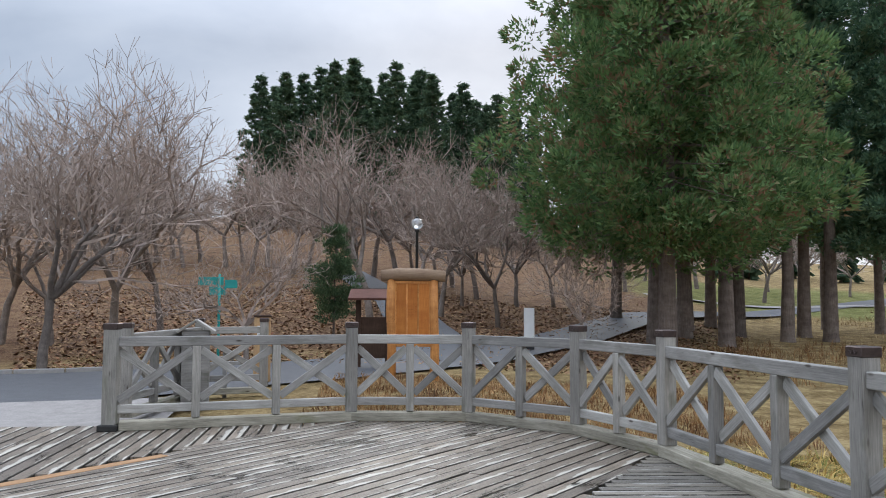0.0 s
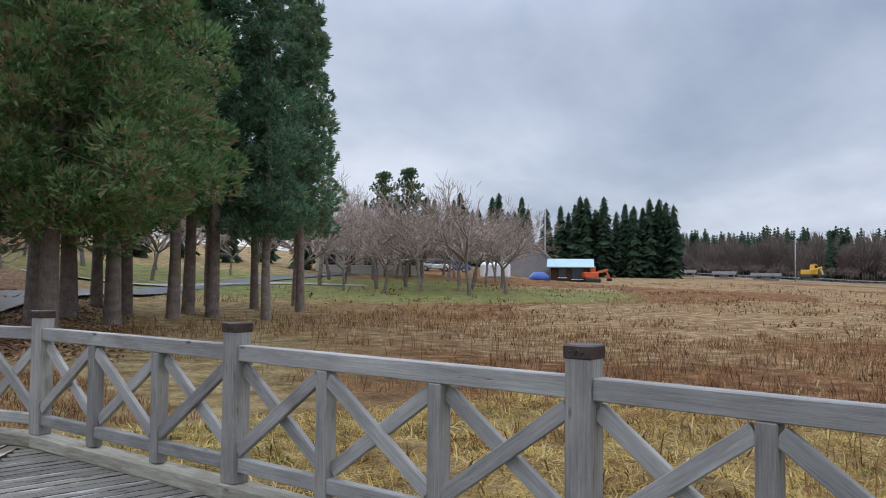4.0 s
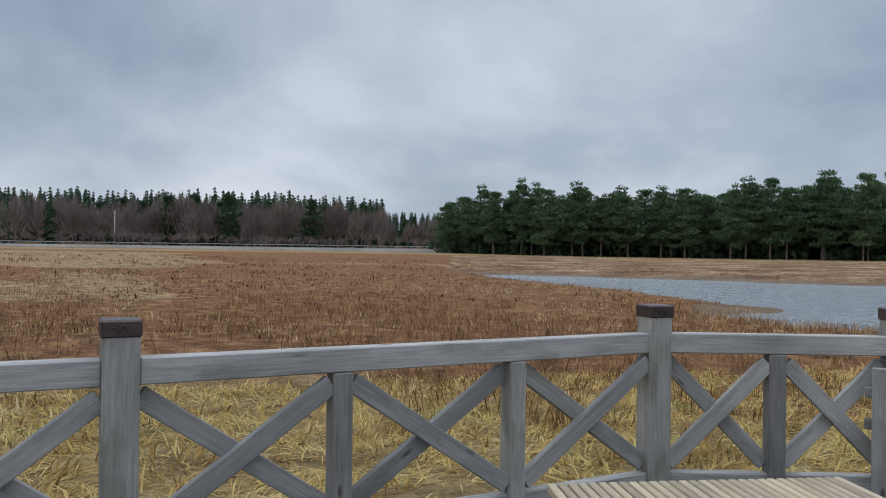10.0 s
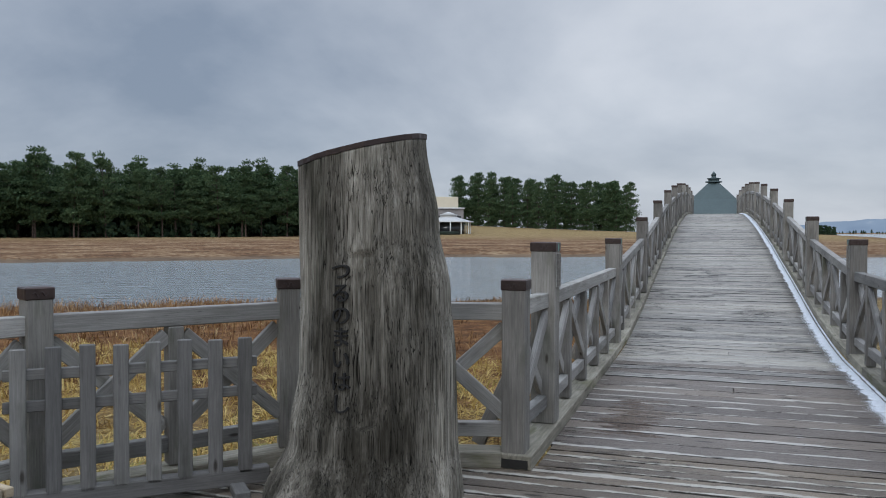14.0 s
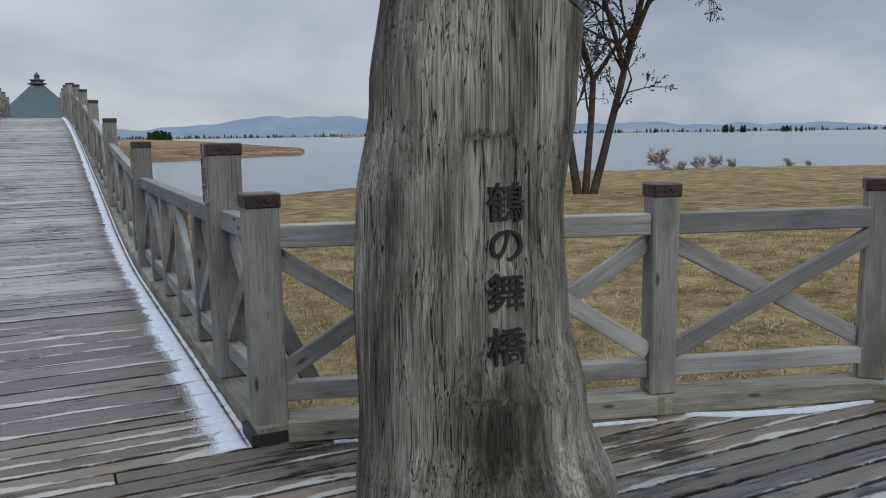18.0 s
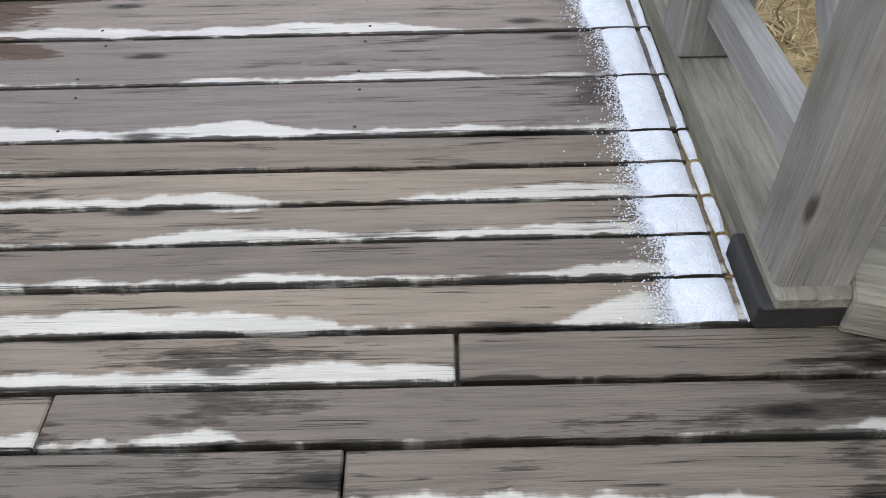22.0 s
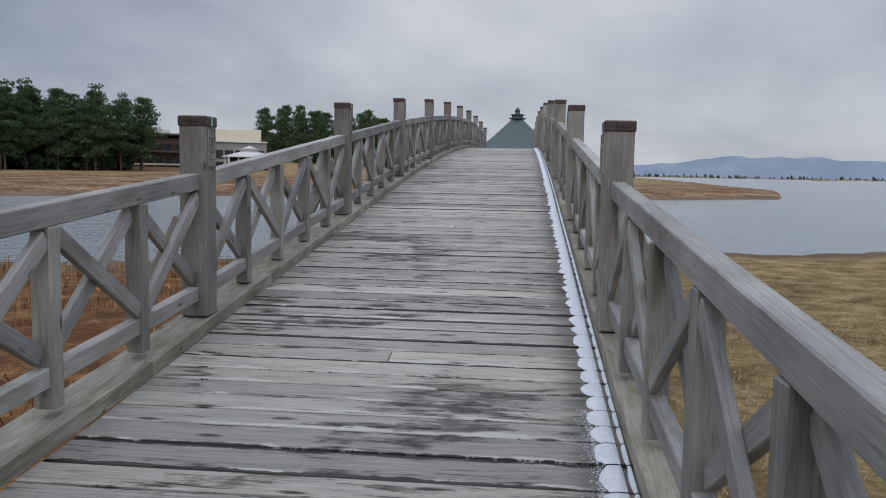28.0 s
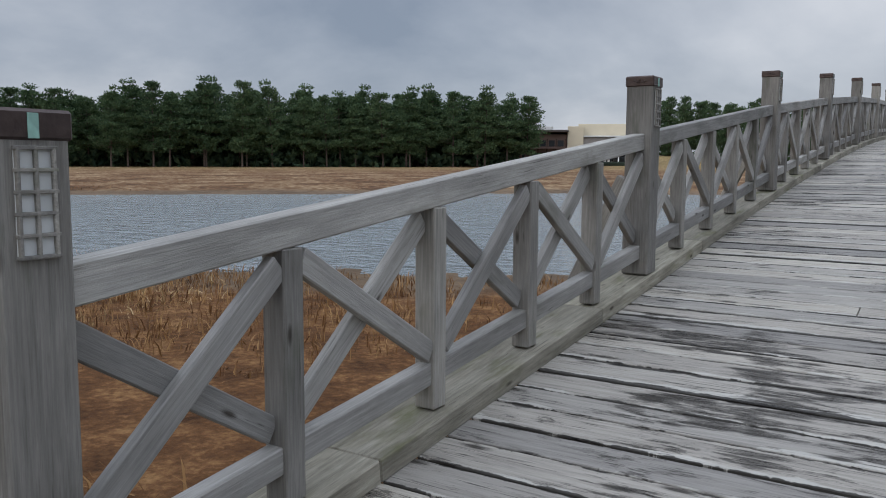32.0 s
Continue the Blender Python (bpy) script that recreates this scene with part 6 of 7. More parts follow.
# ---------------------------------------------------------------- grass
def blades(name, xs, ys, lo, hi, wide, lean, mat, label, seed, category="grass"):
    """A sward of bent blades; one object."""
    g = np.random.default_rng(seed)
    n = len(xs)
    z = ground_height(xs, ys) - 0.02
    a = 3.2 * wave(xs * 2.9 + 1.3 * ys, seed) + 3.0 * wave(ys * 3.3 - 0.8 * xs, seed + 1) + g.normal(0, 0.7, n)
    h = g.uniform(lo, hi, n)
    le = h * g.uniform(lean * 0.3, lean * 1.5, n)
    d = np.stack([np.cos(a), np.sin(a)], -1)
    b = g.uniform(0, 2 * np.pi, n)
    w = np.stack([np.cos(b), np.sin(b)], -1) * (wide * g.uniform(0.6, 1.5, n))[:, None]
    p = np.stack([xs, ys], -1)
    m = p + d * (le * 0.35)[:, None]
    t = p + d * le[:, None]
    rise = np.sqrt(np.maximum(h**2 - np.minimum(le, h * 0.96) ** 2, 0.0004))
    v = np.empty((n, 5, 3))
    v[:, 0, :2], v[:, 1, :2], v[:, 2, :2], v[:, 3, :2], v[:, 4, :2] = p - w, p + w, m - w * 0.7, m + w * 0.7, t
    v[:, 0, 2] = v[:, 1, 2] = z
    v[:, 2, 2] = v[:, 3, 2] = z + rise * 0.7
    v[:, 4, 2] = z + rise
    k = np.arange(n)[:, None] * 5
    f = np.concatenate([k + [0, 1, 3], k + [0, 3, 2], k + [2, 3, 4]], 0)
    return tagged(new(name, raw_mesh(name, v.reshape(-1, 3), f, mat)), label, category, kind="stuff")


def clumped(n, x0, x1, y0, y1, seed, keep, tuft=9, tight=0.09):
    """Blade positions in tufts over a rectangle, where keep(x, y) says so."""
    g = np.random.default_rng(seed)
    cx, cy = g.uniform(x0, x1, n // tuft), g.uniform(y0, y1, n // tuft)
    x = (cx[:, None] + g.normal(0, tight, (len(cx), tuft))).ravel()
    y = (cy[:, None] + g.normal(0, tight, (len(cx), tuft))).ravel()
    k = keep(x, y)
    return x[k], y[k]


FENCE = np.array(WEST[::-1])


def west_of_fence(x, y, gap=0.12):
    fy = FENCE[:, 1]
    edge = np.interp(-y, -fy[:9], FENCE[:9, 0])
    return (x < edge - gap) & (y > -17) & (y < 0) | (y >= 0) & (x < -1.7)


M_STRAW = islands("straw_blades", [(0.2, (0.13, 0.070, 0.024)), (0.36, (0.38, 0.24, 0.075)), (0.5, (0.56, 0.40, 0.135)), (0.62, (0.72, 0.56, 0.24)), (0.75, (0.36, 0.31, 0.075))], 0.8, 0.3)
M_HAY = islands("hay_blades", [(0.2, (0.18, 0.13, 0.065)), (0.5, (0.37, 0.285, 0.155)), (0.8, (0.52, 0.43, 0.27))])
M_GREEN = islands("green_blades", [(0.15, (0.085, 0.095, 0.025)), (0.5, (0.20, 0.20, 0.055)), (0.85, (0.38, 0.34, 0.12))])
M_REED = islands("rust_blades", [(0.2, (0.055, 0.028, 0.014)), (0.5, (0.19, 0.092, 0.038)), (0.75, (0.40, 0.24, 0.105))])
M_TAN = islands("tan_blades", [(0.2, (0.14, 0.078, 0.036)), (0.45, (0.33, 0.215, 0.10)), (0.7, (0.58, 0.44, 0.25))])
x, y = clumped(105000, -14, -1.7, -17, 9, 91, lambda x, y: west_of_fence(x, y) & (wave(x * 0.8, 3) + wave(y * 0.7, 1) > -1.1))
blades("straw_grass", x, y, 0.10, 0.32, 0.010, 1.7, M_STRAW, "matted dry yellow grass below the plaza railing", 92)
x, y = clumped(42000, -11, -1.7, -17, 6, 93, lambda x, y: west_of_fence(x, y) & (wave(x * 0.9 + 1, 5) + wave(y * 0.8, 2) > 0.35), 14, 0.12)
blades("green_grass", x, y, 0.10, 0.26, 0.009, 1.8, M_GREEN, "tufts of green-yellow grass below the plaza railing", 94)
x, y = clumped(70000, -42, -9, -40, 30, 95, lambda x, y: (x < -9 - 2 * wave(y * 0.4, 2)) & (np.hypot(x, y + 6) < 44) & (wave(x * 0.3, 3) + wave(y * 0.33, 1) > -0.35), 12, 0.22)
blades("rust_reeds", x, y, 0.12, 0.45, 0.009, 0.7, M_REED, "rust-brown dead marsh plants over the drained lake bed", 96)
x, y = clumped(60000, -70, -10, -55, 25, 97, lambda x, y: (np.hypot(x, y + 6) < 75) & (np.hypot(x, y + 6) > 11) & (wave(x * 0.23, 1) + wave(y * 0.25, 4) > -0.1), 12, 0.3)
blades("tan_reeds", x, y, 0.10, 0.34, 0.014, 0.9, M_TAN, "pale tan reeds across the marsh", 98)
x, y = clumped(42000, 1.7, 16, -4, 20, 99, lambda x, y: (x > 1.75) & ((y > 0.3) | (x > 5.5)), 8, 0.07)
blades("lawn_straw", x, y, 0.05, 0.16, 0.007, 1.1, M_HAY, "short dry straw-coloured grass east of the bridge", 100)
x, y = clumped(40000, -6, 6, -24, -17.3, 101, lambda x, y: (y < -17.5) & (x < 1.6), 9, 0.1)
blades("bank_straw", x, y, 0.06, 0.22, 0.006, 0.9, M_REED, "dead rust-coloured plants between the plaza and the road", 102)
x, y = clumped(30000, -130, -30, -60, 60, 103, lambda x, y: (np.hypot(x, y + 6) > 38) & (np.hypot(x, y + 6) < 125) & (water_depth(np.degrees(np.arctan2(-x, y + 6)), np.hypot(x, y + 6)) < -3) & (wave(x * 0.19, 7) + wave(y * 0.21, 2) > -0.5), 16, 0.7)
blades("marsh_tussocks", x, y, 0.15, 0.40, 0.035, 1.3, M_REED, "rust-brown tussocks across the far marsh", 104)
x, y = clumped(2500, -26, -9, -30, 8, 105, lambda x, y: (np.hypot(x, y + 6) < 30) & (np.hypot(x, y + 6) > 9.5) & (wave(x * 0.5, 4) + wave(y * 0.45, 6) > 0.2), 10, 0.3)
blades("dead_stalks", x, y, 0.35, 0.85, 0.006, 0.25, M_REED, "upright dead reddish stalks in the marsh", 106)


def leaf_litter():
    """Fallen leaves on the slope by the road; one object."""
    g = np.random.default_rng(111)
    n = 26000
    phi, r = np.radians(g.uniform(158, 206, n)), np.sqrt(g.uniform(21**2, 46**2, n))
    x, y = -np.sin(phi) * r, np.cos(phi) * r - 6
    p = np.stack([x, y, ground_height(x, y) + 0.03], -1)
    a, t = g.uniform(0, 6.28, n), g.normal(0, 0.35, (n, 2))
    u = np.stack([np.cos(a), np.sin(a), t[:, 0]], -1) * g.uniform(0.05, 0.11, (n, 1))
    w = np.stack([-np.sin(a), np.cos(a), t[:, 1]], -1) * g.uniform(0.03, 0.06, (n, 1))
    v = np.stack([p - u, p + w, p + u, p - w], 1).reshape(-1, 3)
    mat = islands("fallen_leaves", [(0.25, (0.075, 0.040, 0.025)), (0.45, (0.20, 0.105, 0.055)), (0.6, (0.36, 0.24, 0.13)), (0.75, (0.26, 0.10, 0.05))])
    tagged(new("leaf_litter", raw_mesh("leaf_litter", v, np.arange(4 * n).reshape(-1, 4), mat)), "brown fallen leaves strewn over the slope", "leaves", kind="stuff")


leaf_litter()
x, y = clumped(26000, -24, -2.4, 8, 44, 107, lambda x, y: (water_depth(np.degrees(np.arctan2(-x, y + 6)), np.hypot(x, y + 6)) < -1.5) & (wave(x * 0.5, 2) + wave(y * 0.4, 5) > -0.8), 12, 0.2)
blades("marsh_reeds", x, y, 0.10, 0.36, 0.010, 0.8, M_REED, "rust-brown dead marsh plants beside the bridge", 108)
x, y = clumped(30000, 1.7, 7.5, -2, 7, 109, lambda x, y: (x > 1.75) & ((y > 0.3) | (x > 5.5)), 10, 0.08)
blades("dry_grass", x, y, 0.06, 0.18, 0.0045, 1.6, M_HAY, "matted dry straw-coloured grass beside the bridge", 110)


def on_plan(x, y, sink=0.05):
    return (x, y, float(plan_height(x, y)) - sink)


there_before = set(scene.objects)


# ---------------------------------------------------------------- road, path and the things round them
def strip(name, line, widths, mat, label, category, lift, seg=1.5):
    """A paved strip over the ground along a line."""
    pts = [Vector((x, y, 0)) for x, y in line]
    fine = []
    for k in range(len(pts) - 1):
        n = max(1, int((pts[k + 1] - pts[k]).length / seg))
        fine += [(pts[k].lerp(pts[k + 1], i / n), widths[k] + (widths[k + 1] - widths[k]) * i / n) for i in range(n)]
    fine.append((pts[-1], widths[-1]))
    v, f = [], []
    for k, (p, w) in enumerate(fine):
        t = (fine[min(k + 1, len(fine) - 1)][0] - fine[max(k - 1, 0)][0]).normalized()
        s = Vector((-t.y, t.x, 0))
        for u in (-1, -0.5, 0, 0.5, 1):
            q = p + s * u * w / 2
            v.append((q.x, q.y, max(float(plan_height(q.x, q.y)), float(plan_height(p.x, p.y)) - 0.05) + lift))
    for k in range(len(fine) - 1):
        for j in range(4):
            a = k * 5 + j
            f.append((a, a + 1, a + 6, a + 5))
    return tagged(new(name, raw_mesh(name, v, f, mat, True)), label, category, kind="structure")


strip("road", [(34, -19.5), (16, -20.9), (6, -22.6), (1.5, -25.2), (-3.0, -30.5), (-7.5, -37.5), (-15, -47), (-30, -58), (-60, -74)], [6.2, 6.2, 5.6, 4.4, 3.6, 3.2, 2.6, 2.6, 2.6], M_ASPHALT, "grey asphalt park road curving past the plaza", "road", 0.045)
strip("path", [(-1.0, -29.0), (-2.6, -36.0), (-2.2, -46.0), (0.5, -60.0)], [3.4, 2.6, 2.4, 2.2], M_ASPHALT, "grey asphalt footpath climbing the leafy slope", "path", 0.05)
strip("approach", [(4.6, -16.95), (4.9, -20.2)], [3.6, 4.2], M_GRAVEL, "pale gravel approach between the road and the plaza deck", "path", 0.09, 0.5)
strip("path", [(-20, -60), (-40, -60), (-62, -54), (-80, -48)], [1.6, 1.6, 1.6, 1.6], M_GRAVEL, "pale path along the lawn", "path", 0.06)
# kerb stones of the road, on its far side
M_KERBSTONE = plain("kerb_stone", (0.30, 0.29, 0.28), 0.85, 0, 0.2, 12)
kl = [(26, -22.9), (16, -23.9), (6.6, -25.6), (2.9, -27.3)]
for k in range(len(kl) - 1):
    a, b = Vector((*kl[k], 0)), Vector((*kl[k + 1], 0))
    n = int((b - a).length / 1.0)
    for i in range(n):
        p, q = a.lerp(b, i / n), a.lerp(b, (i + 0.97) / n)
        p.z, q.z = float(plan_height(p.x, p.y)) + 0.05, float(plan_height(q.x, q.y)) + 0.05
        tagged(timber("kerb_stone", p, q, 0.12, 0.14, M_KERBSTONE, soft=0.01), "grey concrete kerb stone along the park road", "kerb", "road kerb stones")

M_CARVED = wood("varnished_log", (0.34, 0.13, 0.040), (0.62, 0.30, 0.10), rough=0.5, streak=(8.0, 8.0, 1.0))
M_PANEL = wood("orange_panel", (0.36, 0.115, 0.025), (0.56, 0.22, 0.055), rough=0.45, streak=(10.0, 10.0, 0.8), knots=False)
M_DARKWOOD = wood("dark_brown_board", (0.030, 0.018, 0.013), (0.075, 0.045, 0.032), streak=(8.0, 8.0, 1.0), knots=False)
M_TEAL = plain("teal_sign", (0.02, 0.34, 0.31), 0.45, 0.0, 0.1, 6)
M_WHITE = plain("white_paint", (0.78, 0.78, 0.77), 0.5, 0.0, 0.05, 6)
M_BLACK = plain("black_paint", (0.02, 0.02, 0.02), 0.5)
M_PALEWOOD = wood("pale_post", (0.33, 0.20, 0.10), (0.58, 0.38, 0.20), streak=(8.0, 8.0, 1.0))


def info_board(at, turn):
    """Varnished log frame with a log roof and three board panels."""
    t = thing("notice_board", pose(*at, 0, 0, turn), "closed varnished orange wooden notice board with a log roof", "notice board")
    for x in (-0.46, 0.46):
        child("log_post", tube_mesh([(x, 0, -0.2), (x + 0.02, 0, 0.8), (x - 0.01, 0, 1.6), (x, 0, 2.28)], [0.105, 0.095, 0.10, 0.09], M_CARVED, 12, "post"), t)
    child("log_roof", tube_mesh([(-0.68, 0, 2.33), (-0.3, 0.01, 2.36), (0.2, 0, 2.35), (0.70, 0, 2.32)], [0.12, 0.14, 0.14, 0.12], wood("roof_log", (0.20, 0.13, 0.085), (0.40, 0.29, 0.20)), 14, "roof"), t, Matrix(), "rough log laid across as a roof")
    for x in (-0.245, 0.0, 0.245):
        child("panel", beam_mesh(0.225, 0.035, 1.28, M_PANEL, 0.006), t, pose(x, 0, 1.52))
    for x in (-0.365, -0.122, 0.122, 0.365):
        child("stile", beam_mesh(0.035, 0.07, 1.32, M_CARVED, 0.006), t, pose(x, 0, 1.52))
    for z in (0.85, 2.19):
        child("rail", beam_mesh(0.80, 0.08, 0.06, M_CARVED, 0.006), t, pose(0, 0, z))
    return t


def ray_spot(phi, r):
    x, y = polar(phi, r)
    return x, y, float(plan_height(x, y))


info_board((-1.12, -23.6, -0.24), 171)

sh = thing("map_shelter", pose(-0.35, -26.2, -0.1, 0, 0, 172), "dark brown roofed map board beside the road", "notice board")
for x in (-0.36, 0.36):
    child("post", beam_mesh(1.75, 0.12, 0.12, M_DARKWOOD), sh, pose(x, 0, 0.85, 0, -90, 0))
child("board", beam_mesh(0.68, 0.06, 1.0, M_DARKWOOD), sh, pose(0, 0, 0.75))
for s in (-1, 1):
    child("roof_slope", beam_mesh(1.10, 0.55, 0.06, wood("shelter_roof", (0.085, 0.040, 0.032), (0.19, 0.095, 0.075))), sh, pose(0, s * 0.27, 1.80, -s * 24, 0, 0))
child("gable_beam", beam_mesh(1.05, 0.08, 0.10, M_DARKWOOD), sh, pose(0, 0, 1.90))

sg = thing("direction_sign", pose(3.45, -26.9, -0.1, 0, 0, 176), "teal park direction sign with white lettering on a post", "sign")
child("post", lathe_mesh([(0.035, -0.2), (0.035, 2.3)], M_TEAL, 10), sg)
for z, w, xo, an in ((2.12, 0.62, -0.22, 0), (2.05, 0.30, 0.28, 12), (1.88, 0.42, -0.05, 0)):
    pl = child("plate", beam_mesh(w, 0.03, 0.21, M_TEAL, 0.004), sg, pose(xo, 0.04, z, 0, 0, an))
    for zz, ww in ((0.035, 0.75), (-0.03, 0.55)):
        child("lettering", beam_mesh(w * ww, 0.004, 0.028, M_WHITE, 0.001), pl, pose(0, 0.017, zz))

for (x, y), h, r, lab in (((1.95, -22.9), 1.42, 0.17, "pale cut log post with a metal cap beside the notice board"),):
    lp = thing("log_post", pose(x, y, -0.2), lab, "post")
    child("log", lathe_mesh([(r * 1.1, -0.1), (r, 0.3), (r * 0.97, h - 0.03), (r * 0.9, h)], M_PALEWOOD, 16), lp)
    child("cap_plate", lathe_mesh([(r * 1.05, h + 0.001), (r * 1.05, h + 0.04)], M_DARKWOOD, 16), lp)
    child("notice", beam_mesh(0.16, 0.01, 0.30, M_WHITE, 0.002), lp, pose(0.0, r + 0.008, h - 0.32), "white paper notice")
mk = thing("marker_post", pose(2.35, -20.8, -0.15), "short pale wooden marker with a crossbar", "post")
child("stake", beam_mesh(0.85, 0.07, 0.07, M_KERBSTONE), mk, pose(0, 0, 0.4, 0, -90, 0))
child("crossbar", beam_mesh(0.30, 0.06, 0.07, M_KERBSTONE), mk, pose(0, 0.0, 0.70))

x, y = -1.9, -32.2
lm = thing("street_lamp", pose(*on_plan(x, y)), "black lamp post with a clear glass globe", "lamp")
gz = on_plan(x, y)[2]
child("pole", lathe_mesh([(0.07, -0.2), (0.06, 0.5), (0.045, 3.75 - gz), (0.07, 3.78 - gz), (0.08, 3.84 - gz)], M_BLACK, 12), lm)
GLOBE, gn, gl, gb = material("globe_glass")
gb.inputs["Base Color"].default_value = (0.75, 0.76, 0.76, 1)
gb.inputs["Roughness"].default_value = 0.15
gb.inputs["Transmission Weight"].default_value = 0.6
child("globe", lathe_mesh([(0.05, 3.83 - gz)] + [(0.19 * math.sin(math.pi * k / 10), 4.02 - gz - 0.19 * math.cos(math.pi * k / 10)) for k in range(1, 10)] + [(0.02, 4.212 - gz)], GLOBE, 18), lm)
child("finial", lathe_mesh([(0.05, 4.2 - gz), (0.06, 4.23 - gz), (0.01, 4.27 - gz)], M_BLACK, 10), lm)

ws = thing("upright_sign", pose(*on_plan(-5.9, -33.6), 0, 0, 165), "white upright sign board with black lettering on a black foot", "sign")
child("board", beam_mesh(0.36, 0.05, 1.05, M_WHITE, 0.006), ws, pose(0, 0, 1.0))
child("foot", beam_mesh(0.34, 0.06, 0.45, M_BLACK, 0.006), ws, pose(0, 0, 0.23))
for k in range(5):
    child("lettering", beam_mesh(0.05, 0.004, 0.11, M_BLACK, 0.001), ws, pose(0.0, 0.028, 1.4 - 0.16 * k))

# the small railing beyond the opening, and a gabled box beside it
for k, (a, b) in enumerate((((3.25, -18.0, 0.05), (2.75, -20.6, 0.05)), ((2.75, -20.6, 0.05), (1.7, -20.9, 0.05)))):
    railing_section(a, b, 3 if k == 0 else 1, 1.05, 0.22, 0.13, "weathered grey timber railing by the gravel approach", "approach railings")
    tagged(timber("sill_beam", Vector(a) - Vector((0, 0, 0.05)), Vector(b) - Vector((0, 0, 0.05)), 0.2, 0.1, M_KERB), "weathered timber sill of the approach railing", "sill", "approach sills")
for (x, y) in ((3.25, -18.0), (2.75, -20.6), (1.7, -20.9)):
    railing_post((x, y, 0.05), 1.2, 0.14, 0, "weathered grey square post with a bronze cap by the approach", group="approach posts")
gbx = thing("gabled_box", pose(2.62, -19.6, 0, 0, 0, 188), "weathered grey wooden box with a small gabled top", "box")
child("box_body", beam_mesh(0.42, 0.40, 1.15, M_RAIL, 0.01), gbx, pose(0, 0, 0.5))
for s in (-1, 1):
    child("roof_board", beam_mesh(0.34, 0.5, 0.04, M_RAIL, 0.005), gbx, pose(s * 0.145, 0, 1.15, 0, s * 33, 0))

for ob in scene.objects:
    if ob not in there_before and ob.parent is None:
        ob.matrix_basis = SOUTH @ ob.matrix_basis


# ---------------------------------------------------------------- houses
def gable_house(name, at, turn, w, d, h, ridge, wall_mat, roof_mat, label, windows=(), over=0.5):
    """w along x, d along y; the ridge runs along x."""
    t = thing(name, pose(*at, 0, 0, turn), label, "house")
    bm = bmesh.new()
    v = [bm.verts.new(p) for p in ((-w / 2, -d / 2, -1), (w / 2, -d / 2, -1), (w / 2, d / 2, -1), (-w / 2, d / 2, -1), (-w / 2, -d / 2, h), (w / 2, -d / 2, h), (w / 2, d / 2, h), (-w / 2, d / 2, h), (-w / 2, 0, h + ridge), (w / 2, 0, h + ridge))]
    for f in ((0, 1, 5, 4), (1, 2, 6, 9, 5), (2, 3, 7, 6), (3, 0, 4, 8, 7), (0, 3, 2, 1), (4, 5, 9, 8), (6, 7, 8, 9)):
        bm.faces.new([v[i] for i in f])
    me = mesh_of(bm, "walls")
    me.materials.append(wall_mat)
    child("wall_shell", me, t)
    slope = math.hypot(d / 2 + over, ridge * (d / 2 + over) / (d / 2))
    ang = math.degrees(math.atan2(ridge, d / 2))
    for s in (-1, 1):
        child("roof_slope", beam_mesh(w + 2 * over, slope, 0.14, roof_mat, 0.02), t, pose(0, s * (d / 2 + over) / 2, h + ridge / 2 - ridge * over / d + 0.10, -s * ang, 0, 0))
    for (x, z, ww, hh, face) in windows:
        if face == "front":
            wdw = child("window", beam_mesh(ww, 0.08, hh, M_WINDOW, 0.01), t, pose(x, -d / 2 - 0.02, z))
        else:
            wdw = child("window", beam_mesh(0.08, ww, hh, M_WINDOW, 0.01), t, pose((w / 2 + 0.02) * face, x, z))
        child("window_frame", beam_mesh(ww + 0.2, 0.06, 0.09, M_WHITE, 0.01) if face == "front" else beam_mesh(0.06, ww + 0.2, 0.09, M_WHITE, 0.01), wdw, pose(0, 0, -hh / 2 - 0.04))
    return t


M_WINDOW = plain("dark_window", (0.03, 0.035, 0.04), 0.15, 0.0, 0.2, 1)
M_CREAM = plain("cream_wall", (0.52, 0.49, 0.42), 0.8, 0, 0.12, 1.5)
M_BROWNROOF = plain("brown_tiles", (0.085, 0.070, 0.064), 0.7, 0, 0.2, 4)
M_GREYROOF = plain("grey_sheet_roof", (0.30, 0.29, 0.29), 0.6, 0, 0.15, 2)
M_GREYWALL = plain("grey_boards", (0.26, 0.24, 0.23), 0.8, 0, 0.2, 2)
M_BLUEROOF = plain("pale_blue_roof", (0.33, 0.47, 0.50), 0.5, 0, 0.1, 2)
M_ORANGE = plain("orange_machine", (0.62, 0.10, 0.03), 0.5, 0, 0.15, 3)
M_YELLOW = plain("yellow_machine", (0.62, 0.36, 0.03), 0.5, 0, 0.15, 3)
M_BLUE = plain("blue_sheet", (0.04, 0.10, 0.32), 0.6, 0, 0.2, 2)
M_POLE = plain("concrete_pole", (0.36, 0.35, 0.34), 0.8)

hx, hy, hz = on_ground(-84.95, -79.7)
gable_house("gable_house", (hx, hy, hz), 45, 6.4, 6.6, 2.2, 2.9, M_GREYWALL, M_GREYROOF, "grey gabled farmhouse with a steep pale roof", [(-1.5, 1.4, 1.2, 1.1, "front"), (1.4, 1.4, 1.2, 1.1, "front"), (0, 3.2, 1.0, 0.8, -1)])
hx, hy, hz = on_ground(-84.0, -71.4)
gable_house("blue_roof_shed", (hx, hy, hz), 128, 5.0, 4.5, 1.9, 0.9, M_DARKWOOD, M_BLUEROOF, "dark shed with a pale blue metal roof", [(-1.0, 1.1, 1.0, 1.2, "front"), (0.9, 1.0, 1.4, 1.4, "front")])
hx, hy, hz = on_ground(-57.0, -79.0)
